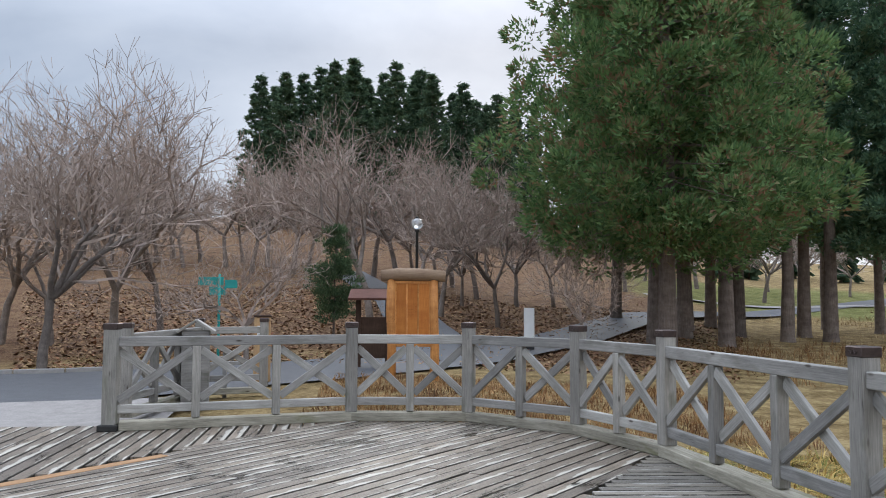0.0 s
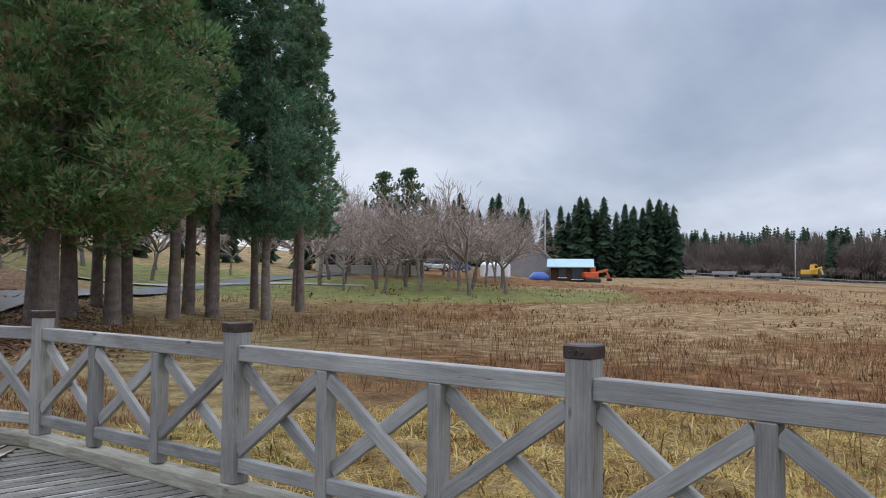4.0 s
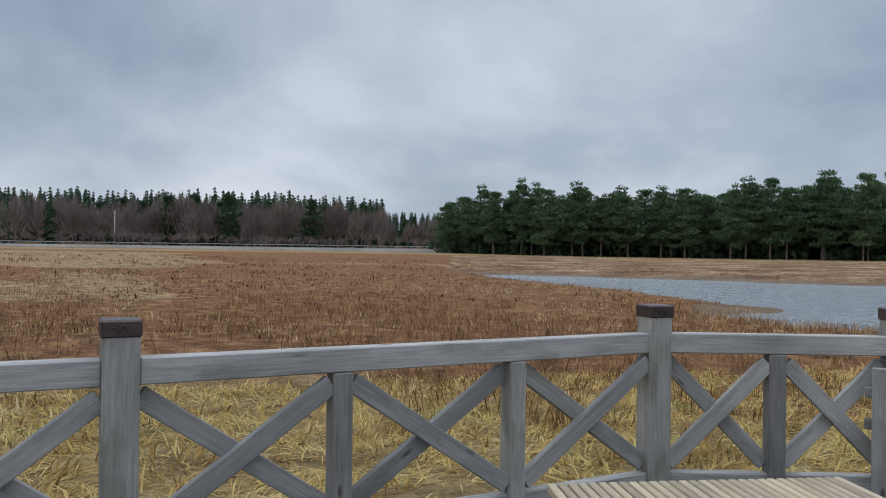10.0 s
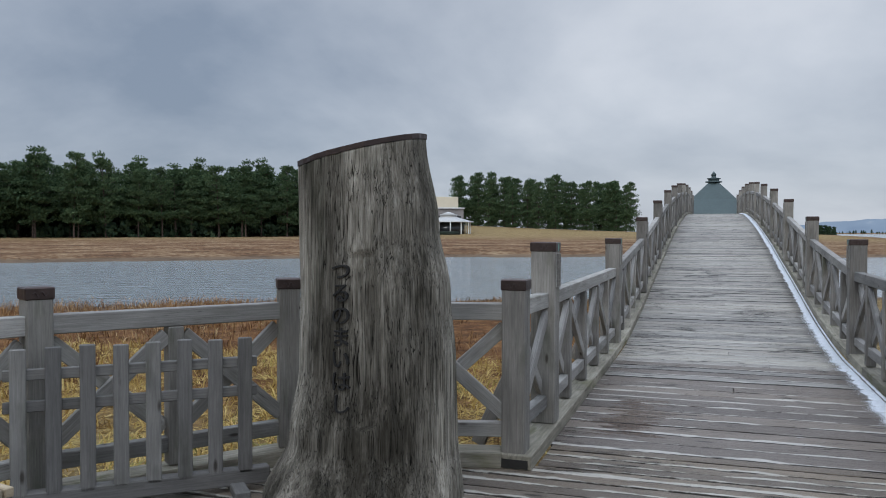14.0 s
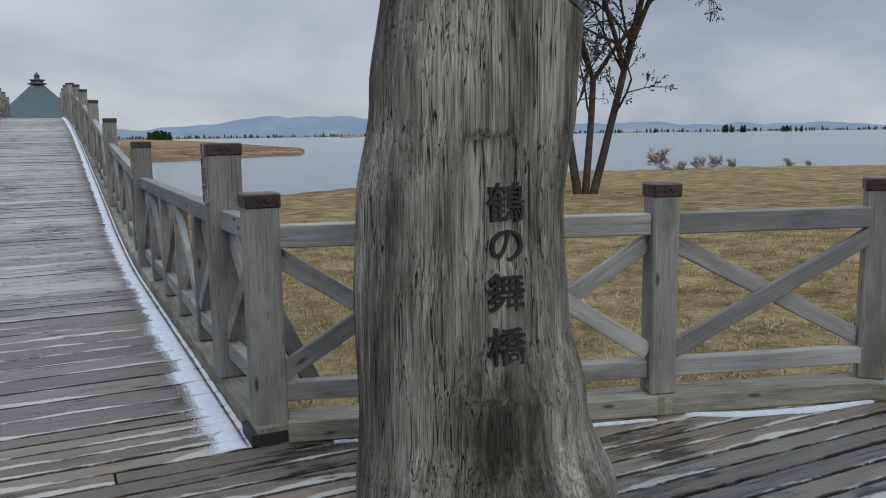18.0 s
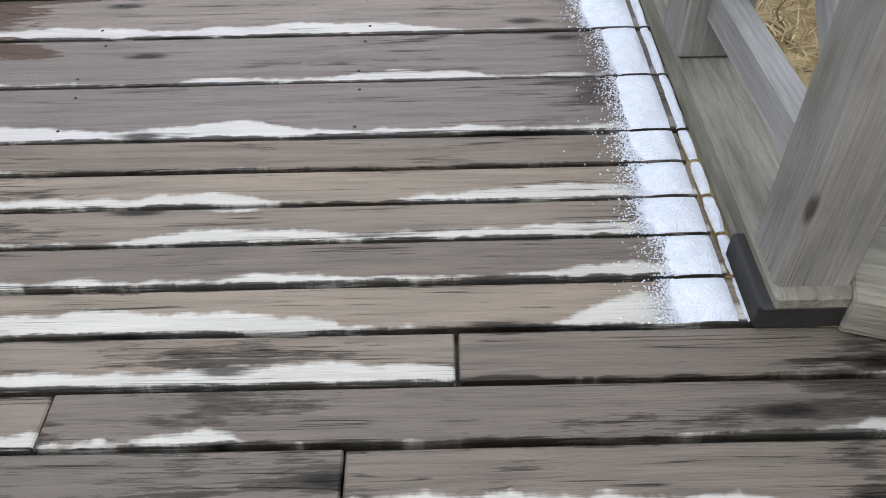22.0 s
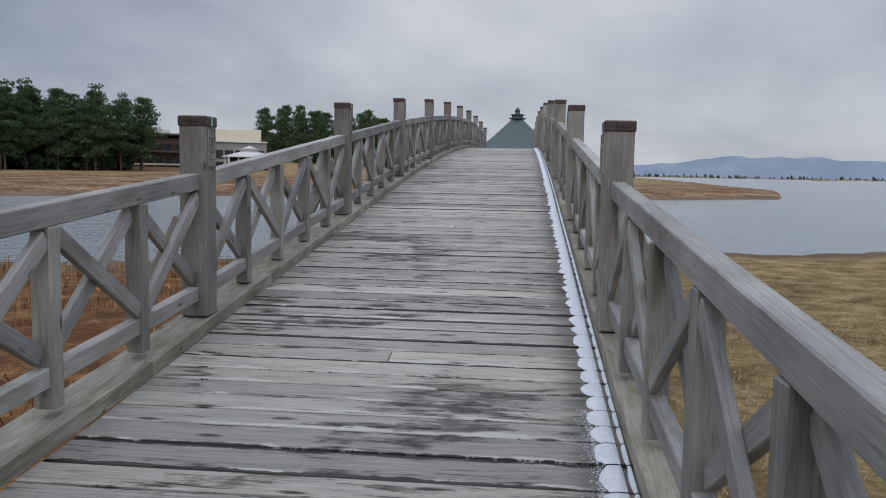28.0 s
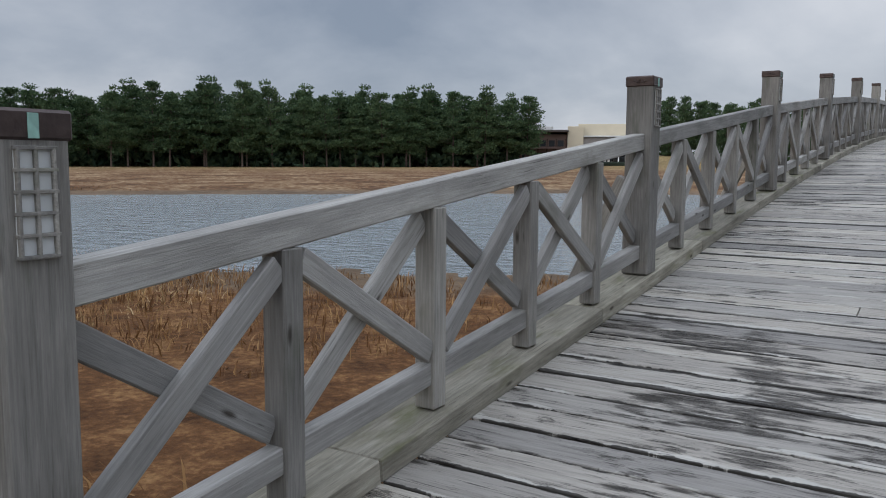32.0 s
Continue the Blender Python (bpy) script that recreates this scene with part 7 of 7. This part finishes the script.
gable_house("white_house", (hx, hy, hz), 140, 12.0, 6.0, 2.6, 1.3, M_CREAM, M_GREYROOF, "long white house with a grey roof behind bare trees", [(-4.5 + 2.2 * k, 1.5, 1.3, 1.2, "front") for k in range(5)])
for k, (x, y, w) in enumerate(((-168, -104, 8), (-174, -97, 7), (-180, -90, 9))):
    hx, hy, hz = on_ground(x, y)
    gable_house("far_house", (hx, hy, hz), 115, w * 0.62, 3.4, 1.0, 0.6, M_GREYWALL, M_BROWNROOF, "small distant house with a brown roof", [(-1.5, 0.8, 1.0, 0.8, "front"), (1.5, 0.8, 1.0, 0.8, "front")])
tx = thing("sheet_tent", pose(*on_ground(-71.8, -73.4), 0, 0, 135), "white sheet-covered shelter on the lawn", "shelter")
child("sheet", beam_mesh(3.6, 2.6, 2.1, M_WHITE, 0.35), tx, pose(0, 0, 0.95))
bt = thing("covered_pile", pose(*on_ground(-78.4, -72.0)), "pile under a blue sheet by the farmhouse", "pile")
child("blue_sheet", mesh_of(lathe([(1.4, -0.1), (1.3, 0.5), (0.7, 1.0), (0.1, 1.05)], 9), "sheet"), bt)
bt.children[0].data.materials.append(M_BLUE)


def digger(at, turn, mat, label, size=0.8):
    t = thing("excavator", pose(*at, 0, 0, turn), label, "excavator")
    for s in (-0.9, 0.9):
        child("track", beam_mesh(2.8, 0.45, 0.7, M_BLACK, 0.15), t, pose(0, s, 0.35))
    child("body", beam_mesh(2.4, 2.0, 0.9, mat, 0.08), t, pose(-0.2, 0, 1.2))
    cab = child("cab", beam_mesh(1.1, 0.9, 1.1, mat, 0.08), t, pose(0.4, 0.5, 2.1))
    child("cab_window", beam_mesh(1.12, 0.7, 0.6, M_WINDOW, 0.02), cab, pose(0, 0, 0.1))
    child("boom", beam_mesh(2.6, 0.3, 0.35, mat, 0.05), t, pose(1.7, -0.2, 1.75, 0, -14, 0))
    child("arm", beam_mesh(1.8, 0.25, 0.28, mat, 0.05), t, pose(2.9, -0.2, 1.35, 0, 62, 0))
    child("bucket", beam_mesh(0.7, 0.8, 0.5, M_BLACK, 0.1), t, pose(3.2, -0.2, 0.5))
    t.scale = (size, size, size)


digger(on_ground(-84.0, -68.2), 150, M_ORANGE, "orange excavator parked by the sheds")
digger(on_ground(-180.0, -80.0, -1.0), 70, M_YELLOW, "yellow excavator parked by the far road", 1.15)


def parked_car(at, turn, mat, label):
    t = thing("parked_car", pose(*at, 0, 0, turn), label, "car")
    child("body", beam_mesh(4.2, 1.7, 0.65, mat, 0.16), t, pose(0, 0, 0.62))
    c = child("cabin", beam_mesh(2.4, 1.5, 0.6, M_WINDOW, 0.2), t, pose(-0.15, 0, 1.2))
    child("roof", beam_mesh(1.9, 1.35, 0.08, mat, 0.03), c, pose(0, 0, 0.30))
    for x in (-1.3, 1.3):
        for y in (-0.78, 0.78):
            w = child("wheel", lathe_mesh([(0.30, -0.1), (0.32, -0.05), (0.32, 0.05), (0.30, 0.1)], M_BLACK, 14), t, pose(x, y, 0.32, 90, 0, 0))
            child("rim", lathe_mesh([(0.18, -0.105), (0.18, 0.105)], M_POLE, 10), w)


for k, (x, y) in enumerate(((-73.2, -82.0), (-70.4, -82.6), (-67.4, -83.2))):
    parked_car(on_ground(x, y), 128 + 4 * k, (M_BLUE, M_WHITE, M_POLE)[k], ("dark blue", "white", "silver grey")[k] + " car parked before the houses")


def utility_pole(at, height, label="grey utility pole with crossarms"):
    t = thing("utility_pole", pose(*at), label, "pole")
    child("shaft", lathe_mesh([(0.17, -0.3), (0.10, height)], M_POLE, 8), t)
    for z in (0.25, 0.8):
        child("crossarm", beam_mesh(1.5, 0.12, 0.12, M_POLE, 0.01), t, pose(0, 0, height - z, 0, 0, 30))


for x, y, h in ((-91.2, -81.7, 10), (-126.9, -86.8, 7.0), (-184.2, -85, 10.0), (-206.5, -46.5, 10.5), (-230, -18.9, 9.5), (-250, 8.6, 8.5), (-258, 24, 8), (-268, 40, 8), (-280, 58, 8.5)):
    utility_pole(on_ground(x, y), h)
for x, y in ((-203, -52.5), (-255, 22.0)):
    t = thing("street_lamp", pose(*on_ground(x, y)), "slim street lamp with a bent arm by the far road", "lamp")
    child("pole", tube_mesh([(0, 0, -0.3), (0, 0, 7), (0.3, 0.2, 7.8), (1.3, 0.9, 8.2)], [0.13, 0.1, 0.09, 0.08], M_POLE, 6), t)
    child("head", beam_mesh(0.8, 0.3, 0.16, M_POLE, 0.04), t, pose(1.6, 1.1, 8.22, 0, 0, 35))

# the low bank that carries the far road, with its guard rail
M_BANK = plain("rough_bank", (0.16, 0.145, 0.115), 0.95, 0, 0.4, 0.5, 0.8, "Object")
bank_v, bank_f = [], []
line = [polar(133 - 63 * k / 60, 214 + 2.0 * wave(k * 0.3, 3)) for k in range(61)]
for k, (x, y) in enumerate(line):
    g0 = float(ground_height(x, y))
    ux, uy = x / math.hypot(x, y + 6), (y + 6) / math.hypot(x, y + 6)
    top = max(1.55, g0 + 0.3)
    for off, z in ((-7, g0 - 0.6), (-3.5, top - 0.75), (0, top), (5.5, top), (11, g0 - 0.6)):
        bank_v.append((x + ux * off, y + uy * off, z))
for k in range(60):
    for j in range(4):
        a = k * 5 + j
        bank_f.append((a, a + 5, a + 6, a + 1))
tagged(new("road_bank", raw_mesh("road_bank", bank_v, bank_f, M_BANK, True)), "rough grassy bank carrying the distant road", "bank", kind="structure")
gr = thing("guard_rail", Matrix(), "pale guard rail along the distant road", "guard rail")
for k in range(60):
    (x0, y0), (x1, y1) = line[k], line[k + 1]
    z0, z1 = bank_v[k * 5 + 2][2], bank_v[k * 5 + 7][2]
    timber("rail", (x0, y0, z0 + 0.62), (x1, y1, z1 + 0.62), 0.06, 0.16, M_POLE, gr)
    timber("rail_post", (x0, y0, z0 - 0.1), (x0, y0, z0 + 0.7), 0.1, 0.1, M_POLE, gr, up=(1, 0, 0))


# ---------------------------------------------------------------- lakeside hotel
def hotel():
    t = thing("hotel", pose(-88, 214, 1.4, 0, 0, 23), "brown and cream lakeside hotel with balconies and a flat roof", "building")
    M_BROWN = plain("brown_facade", (0.13, 0.085, 0.07), 0.8, 0, 0.2, 0.8)
    M_BEIGE = plain("beige_render", (0.60, 0.53, 0.40), 0.8, 0, 0.08, 0.5)
    M_PALE = plain("pale_grey_roof", (0.55, 0.55, 0.54), 0.7, 0, 0.08, 0.5)
    wing = child("wing", beam_mesh(22, 12, 8.2, M_BROWN, 0.05), t, pose(-13, 0, 3.6))
    for k in range(9):
        for z in (-1.6, 1.7):
            w = child("window", beam_mesh(1.6, 0.15, 1.6, M_WINDOW, 0.02), wing, pose(-9.4 + 2.35 * k, -6.02, z))
    for z in (-2.8, 0.5):
        child("balcony", beam_mesh(22, 1.6, 0.5, M_BEIGE if z < 0 else M_BROWN, 0.05), wing, pose(0, -6.8, z))
    for k in range(10):
        child("balcony_column", beam_mesh(0.25, 0.25, 7.0, M_DARKWOOD, 0.03), wing, pose(-10.7 + 2.37 * k, -7.3, -0.6))
    child("wing_roof", beam_mesh(23, 14.5, 0.5, M_BROWNROOF, 0.05), t, pose(-13, -0.6, 7.95, -5, 0, 0))
    child("upper_roof", beam_mesh(16, 7, 1.5, M_PALE, 0.08), t, pose(-14, 3, 9.3))
    child("tower", beam_mesh(4.2, 12.5, 10.4, M_BEIGE, 0.06), t, pose(0.3, -0.3, 4.6))
    hall = child("hall", beam_mesh(17, 13, 7.4, M_GREYWALL, 0.05), t, pose(10.5, 0.6, 3.2))
    for k in range(6):
        child("window", beam_mesh(2.2, 0.15, 2.2, M_WINDOW, 0.02), hall, pose(-6.6 + 2.65 * k, -6.52, 0.6))
        child("window", beam_mesh(2.2, 0.15, 1.6, M_WINDOW, 0.02), hall, pose(-6.6 + 2.65 * k, -6.52, -2.2))
    child("hall_roof", beam_mesh(17.5, 13.8, 0.4, M_PALE, 0.05), t, pose(10.5, 0.4, 7.15))
    child("slant_roof", beam_mesh(17, 8, 3.4, M_BEIGE, 0.1), t, pose(9.5, 3.6, 9.0))
    p = thing("garden_pavilion", pose(-71, 210.5, 1.2, 0, 0, 23), "low white pavilion with a grey hipped roof before the hotel", "pavilion")
    rf = mesh_of(lathe([(7.2, 3.2), (7.2, 3.4), (2.4, 4.7), (2.4, 5.2), (2.9, 5.25), (0.2, 6.2)], 6), "roof")
    rf.materials.append(M_PALE)
    child("roof", rf, p)
    for k in range(12):
        a = k * math.pi / 6
        child("column", beam_mesh(3.4, 0.3, 0.3, M_WHITE, 0.03), p, pose(6.2 * math.cos(a), 6.2 * math.sin(a), 1.6, 0, -90, 0))
    child("hall_wall", lathe_mesh([(4.6, -0.5), (4.6, 3.2)], M_WINDOW, 12), p)
    h = new("hedge", mesh_of(lathe([(1.0, -0.2), (1.0, 0.9), (0.8, 1.1)], 4), "hedge"))
    h.data.materials.append(M_CORE)
    h.matrix_basis = pose(-72, 201.5, 0.8, 0, 0, 23) @ Matrix.Diagonal((7.0, 1.0, 1.0, 1))
    tagged(h, "dark clipped hedge before the white pavilion", "hedge")


hotel()


# ---------------------------------------------------------------- boards, last
NAIL = lathe_mesh([(0.0055, 0.0), (0.0055, 0.0015), (0.003, 0.0025)], M_NAIL, 8, "nail")


def bridge_boards():
    floor_ = thing("bridge_deck", Matrix(), "weathered grey bridge deck of wet cross boards", "deck", kind="structure")
    y, k = 0.614, 0
    far_v, far_f, edges = [], [], [(0.614 - 0.14275 * q, 0.614 - 0.14275 * (q - 1)) for q in (5, 4, 3, 2, 1)]
    rnd = random.Random(5)
    while y < 62:
        step = rnd.uniform(0.272, 0.292) if y < 4.4 else rnd.choice((0.206, 0.24, 0.28, 0.22))
        y1 = y + step
        edges.append((y, y1))
        z0, z1 = deck_z(y), deck_z(y1)
        tilt = math.degrees(math.atan2(z1 - z0, y1 - y))
        zc = (z0 + z1) / 2 - 0.02 + rnd.uniform(-0.0025, 0.0025)
        if y < 50:
            joint = 0.0 if k in (9, 19, 37, 58, 79) else None
            halves = [(-1.375, 1.40)] if joint is None else [(-1.375, joint - 0.003), (joint + 0.003, 1.40)]
            for x0, x1 in halves:
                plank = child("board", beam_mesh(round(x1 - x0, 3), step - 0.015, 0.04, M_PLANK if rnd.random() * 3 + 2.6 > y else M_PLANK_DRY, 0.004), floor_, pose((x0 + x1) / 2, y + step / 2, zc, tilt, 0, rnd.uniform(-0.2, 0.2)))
                if y < 7.5:
                    for nx in (-1.26, -0.44, 0.44, 1.26):
                        if x0 + 0.05 < nx < x1 - 0.05:
                            for ny in (-0.32 * step, 0.32 * step):
                                child("nail", NAIL, plank, pose(nx - (x0 + x1) / 2 + rnd.uniform(-0.02, 0.02), ny + rnd.uniform(-0.012, 0.012), 0.0195))
        else:
            b = len(far_v)
            for xx in (-1.36, 1.36):
                for yy, zz in ((y + 0.004, z0), (y1 - 0.004, z1)):
                    far_v.append((xx, yy, zz))
            far_f.append((b, b + 2, b + 3, b + 1))
        y, k = y1, k + 1
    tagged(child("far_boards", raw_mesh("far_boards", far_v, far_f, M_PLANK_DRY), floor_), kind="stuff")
    return edges


def kerb_snow(edges):
    """Old snow along the kerb: a melting pad on each board, parted at the joints, with loose grains at its thin edge."""
    g = np.random.default_rng(17)
    vs, fs, gv, gf = [], [], [], []
    nx, ny = 8, 11
    for k, (y0, y1) in enumerate(edges):
        if y1 > 46 or y0 < -0.4:
            continue
        wide = (0.125 + 0.04 * noise.noise((k * 0.63, 2, 0)) + 0.010 * g.normal()) * (1.05 if y0 < 3 else 0.92)
        wide = min(max(wide, 0.06), 0.19)
        z = (deck_z(y0) + deck_z(y1)) / 2 + 0.001
        tilt = (deck_z(y1) - deck_z(y0)) / (y1 - y0)
        for x_in, w, top in ((1.340, wide, 0.020), (1.384, 0.026, 0.016)):
            b = len(vs)
            for j in range(ny):
                v = j / (ny - 1)
                yy = y0 + 0.006 + (y1 - y0 - 0.012) * v
                near_ = 1 if y0 < 3.5 else 0
                reach = w * (0.62 + 0.26 * near_ + (0.36 - 0.26 * near_) * max(0.0, math.sin(math.pi * v)) ** 0.5 + 0.16 * noise.noise((yy * 9, 3, 1)) + 0.10 * noise.noise((yy * 55, 5, 1)))
                for i in range(nx):
                    u = i / (nx - 1)
                    soft_end = min(1, 5 * v + 0.15, 5 * (1 - v) + 0.15)
                    dz = top * min(1, (1 - u) * 2.2) ** 0.8 * min(1, u * 8 + 0.3) * soft_end * (1 + 0.35 * noise.noise((u * 6 + k, yy * 30, 4)))
                    vs.append((x_in - reach * u, yy, z + tilt * (yy - (y0 + y1) / 2) + max(dz, 0.0) - (0.003 if u == 1 else 0.0)))
            for j in range(ny - 1):
                for i in range(nx - 1):
                    a = b + j * nx + i
                    fs.append((a, a + nx, a + nx + 1, a + 1))
        if y0 < 9:
            n = 900 if y0 < 3 else 260
            gx = 1.340 - wide * 0.84 - g.exponential(0.020, n) + g.normal(0, 0.010, n)
            gy = g.uniform(y0 + 0.005, y1 - 0.005, n)
            r = g.uniform(0.0012, 0.0036, n)
            for x, yy, q in zip(gx, gy, r):
                b = len(gv)
                zz = z + tilt * (yy - (y0 + y1) / 2)
                gv += [(x - q, yy - q * 0.6, zz), (x + q, yy - q * 0.6, zz), (x, yy + q, zz), (x, yy, zz + q * 1.1)]
                gf += [(b, b + 1, b + 3), (b + 1, b + 2, b + 3), (b + 2, b, b + 3)]
    tagged(new("kerb_snow", raw_mesh("kerb_snow", vs, fs, M_SNOW, True)), "melting white snow lying along the bridge kerb", "snow", kind="stuff")
    tagged(new("snow_grains", raw_mesh("snow_grains", gv, gf, M_SNOW)), "loose grains of melting snow on wet boards", "snow", kind="stuff")


kerb_snow(bridge_boards())
# unseen wide beams, added to close the board gaps from below and darken them
for x in (-0.72, 0.0, 0.72):
    beam_line = thing("deck_stringer", Matrix(), "unseen stringer beams added to close the gaps under the bridge boards", "beam", "deck stringers")
    for k in range(12):
        ya, yb = -0.6 + 4.3 * k, -0.6 + 4.3 * (k + 1)
        timber("stringer", (x, ya, deck_z(ya) - 0.20), (x, yb, deck_z(yb) - 0.20), 0.36, 0.22, M_POST, beam_line)


def clip_line(poly, p, d):
    """The stretch of the line p + s d inside a convex or simple polygon: pairs of s."""
    hits = []
    for i in range(len(poly)):
        a, b = poly[i], poly[(i + 1) % len(poly)]
        ex, ey = b[0] - a[0], b[1] - a[1]
        den = d[0] * ey - d[1] * ex
        if abs(den) < 1e-9:
            continue
        s = ((a[0] - p[0]) * ey - (a[1] - p[1]) * ex) / den
        t = ((a[0] - p[0]) * d[1] - (a[1] - p[1]) * d[0]) / den
        if 0 <= t < 1:
            hits.append(s)
    hits.sort()
    return [(hits[i], hits[i + 1]) for i in range(0, len(hits) - 1, 2)]


def sector_boards(poly, degrees_, parent, width=0.15, seed=1, fresh=()):
    """Boards at one angle that fill a polygon."""
    rnd = random.Random(seed)
    a = radians(degrees_)
    d, nrm = (math.cos(a), math.sin(a)), (-math.sin(a), math.cos(a))
    offs = [p[0] * nrm[0] + p[1] * nrm[1] for p in poly]
    o, k = min(offs) + width / 2, 0
    while o < max(offs):
        for s0, s1 in clip_line(poly, (nrm[0] * o, nrm[1] * o), d):
            cuts = [s0]
            if s1 - s0 > 3.6:
                cuts.append(s0 + (s1 - s0) * rnd.uniform(0.3, 0.7))
            cuts.append(s1)
            for c0, c1 in zip(cuts, cuts[1:]):
                if c1 - c0 < 0.06:
                    continue
                m = (c0 + c1) / 2
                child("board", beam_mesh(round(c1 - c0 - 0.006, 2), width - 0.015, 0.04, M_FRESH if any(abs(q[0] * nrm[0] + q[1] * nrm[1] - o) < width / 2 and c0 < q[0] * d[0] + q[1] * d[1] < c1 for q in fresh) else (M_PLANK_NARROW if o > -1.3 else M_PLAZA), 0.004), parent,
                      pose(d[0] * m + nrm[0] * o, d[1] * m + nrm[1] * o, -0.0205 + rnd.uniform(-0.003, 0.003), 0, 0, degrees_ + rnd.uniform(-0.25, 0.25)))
        o += width
        k += 1


plaza = thing("plaza_deck", Matrix(), "weathered grey timber plaza deck with boards in fan-shaped sectors", "deck", kind="structure")
HUB = (0.66, -8.82)
S1, S2, S3 = (-2.74, -14.66), (0.94, -16.68), (3.47, -13.13)
EDGE = [(0.67, -16.81), (-0.86, -16.78), (-2.11, -15.76)]
EAST_SIDE = (5.94, -8.34), (6.14, -12.74), (6.66, -16.1)
INNER, CORNER = (4.08, -12.63), (3.52, -16.39)
sector_boards([(-4.0, -5.9), (-4.42, -3.0), (-3.92, -1.7), (-3.0, -0.42), (-1.5, -0.02), (-1.36, -0.02), (-1.36, 0.614), (1.36, 0.614), (1.36, -0.02), (1.5, -0.02), (3.5, -0.62), (4.75, -1.05), (5.95, -3.2), (6.4, -7), EAST_SIDE[0], HUB, S1, (-3.25, -11.6), (-3.68, -8.76)], 0.0, plaza, 0.14275, 3)
sector_boards([HUB, S3, S2, *EDGE, S1], -132.0 + SOUTH_TURN, plaza, 0.15, 4, fresh=((2.85, -13.67),))
sector_boards([S3, INNER, EAST_SIDE[1], EAST_SIDE[2], CORNER, S2], -90.0 + SOUTH_TURN, plaza, 0.16, 5, fresh=((2.85, -13.67),))
sector_boards([HUB, EAST_SIDE[0], EAST_SIDE[1], INNER, S3], -150.0 + SOUTH_TURN, plaza, 0.15, 6, fresh=((2.85, -13.67),))
under = timber("deck_joist", (-3.2, -8, -0.16), (5.6, -8, -0.16), 0.15, 0.2, M_POST)
tagged(under, "weathered joist under the plaza deck", "joist")
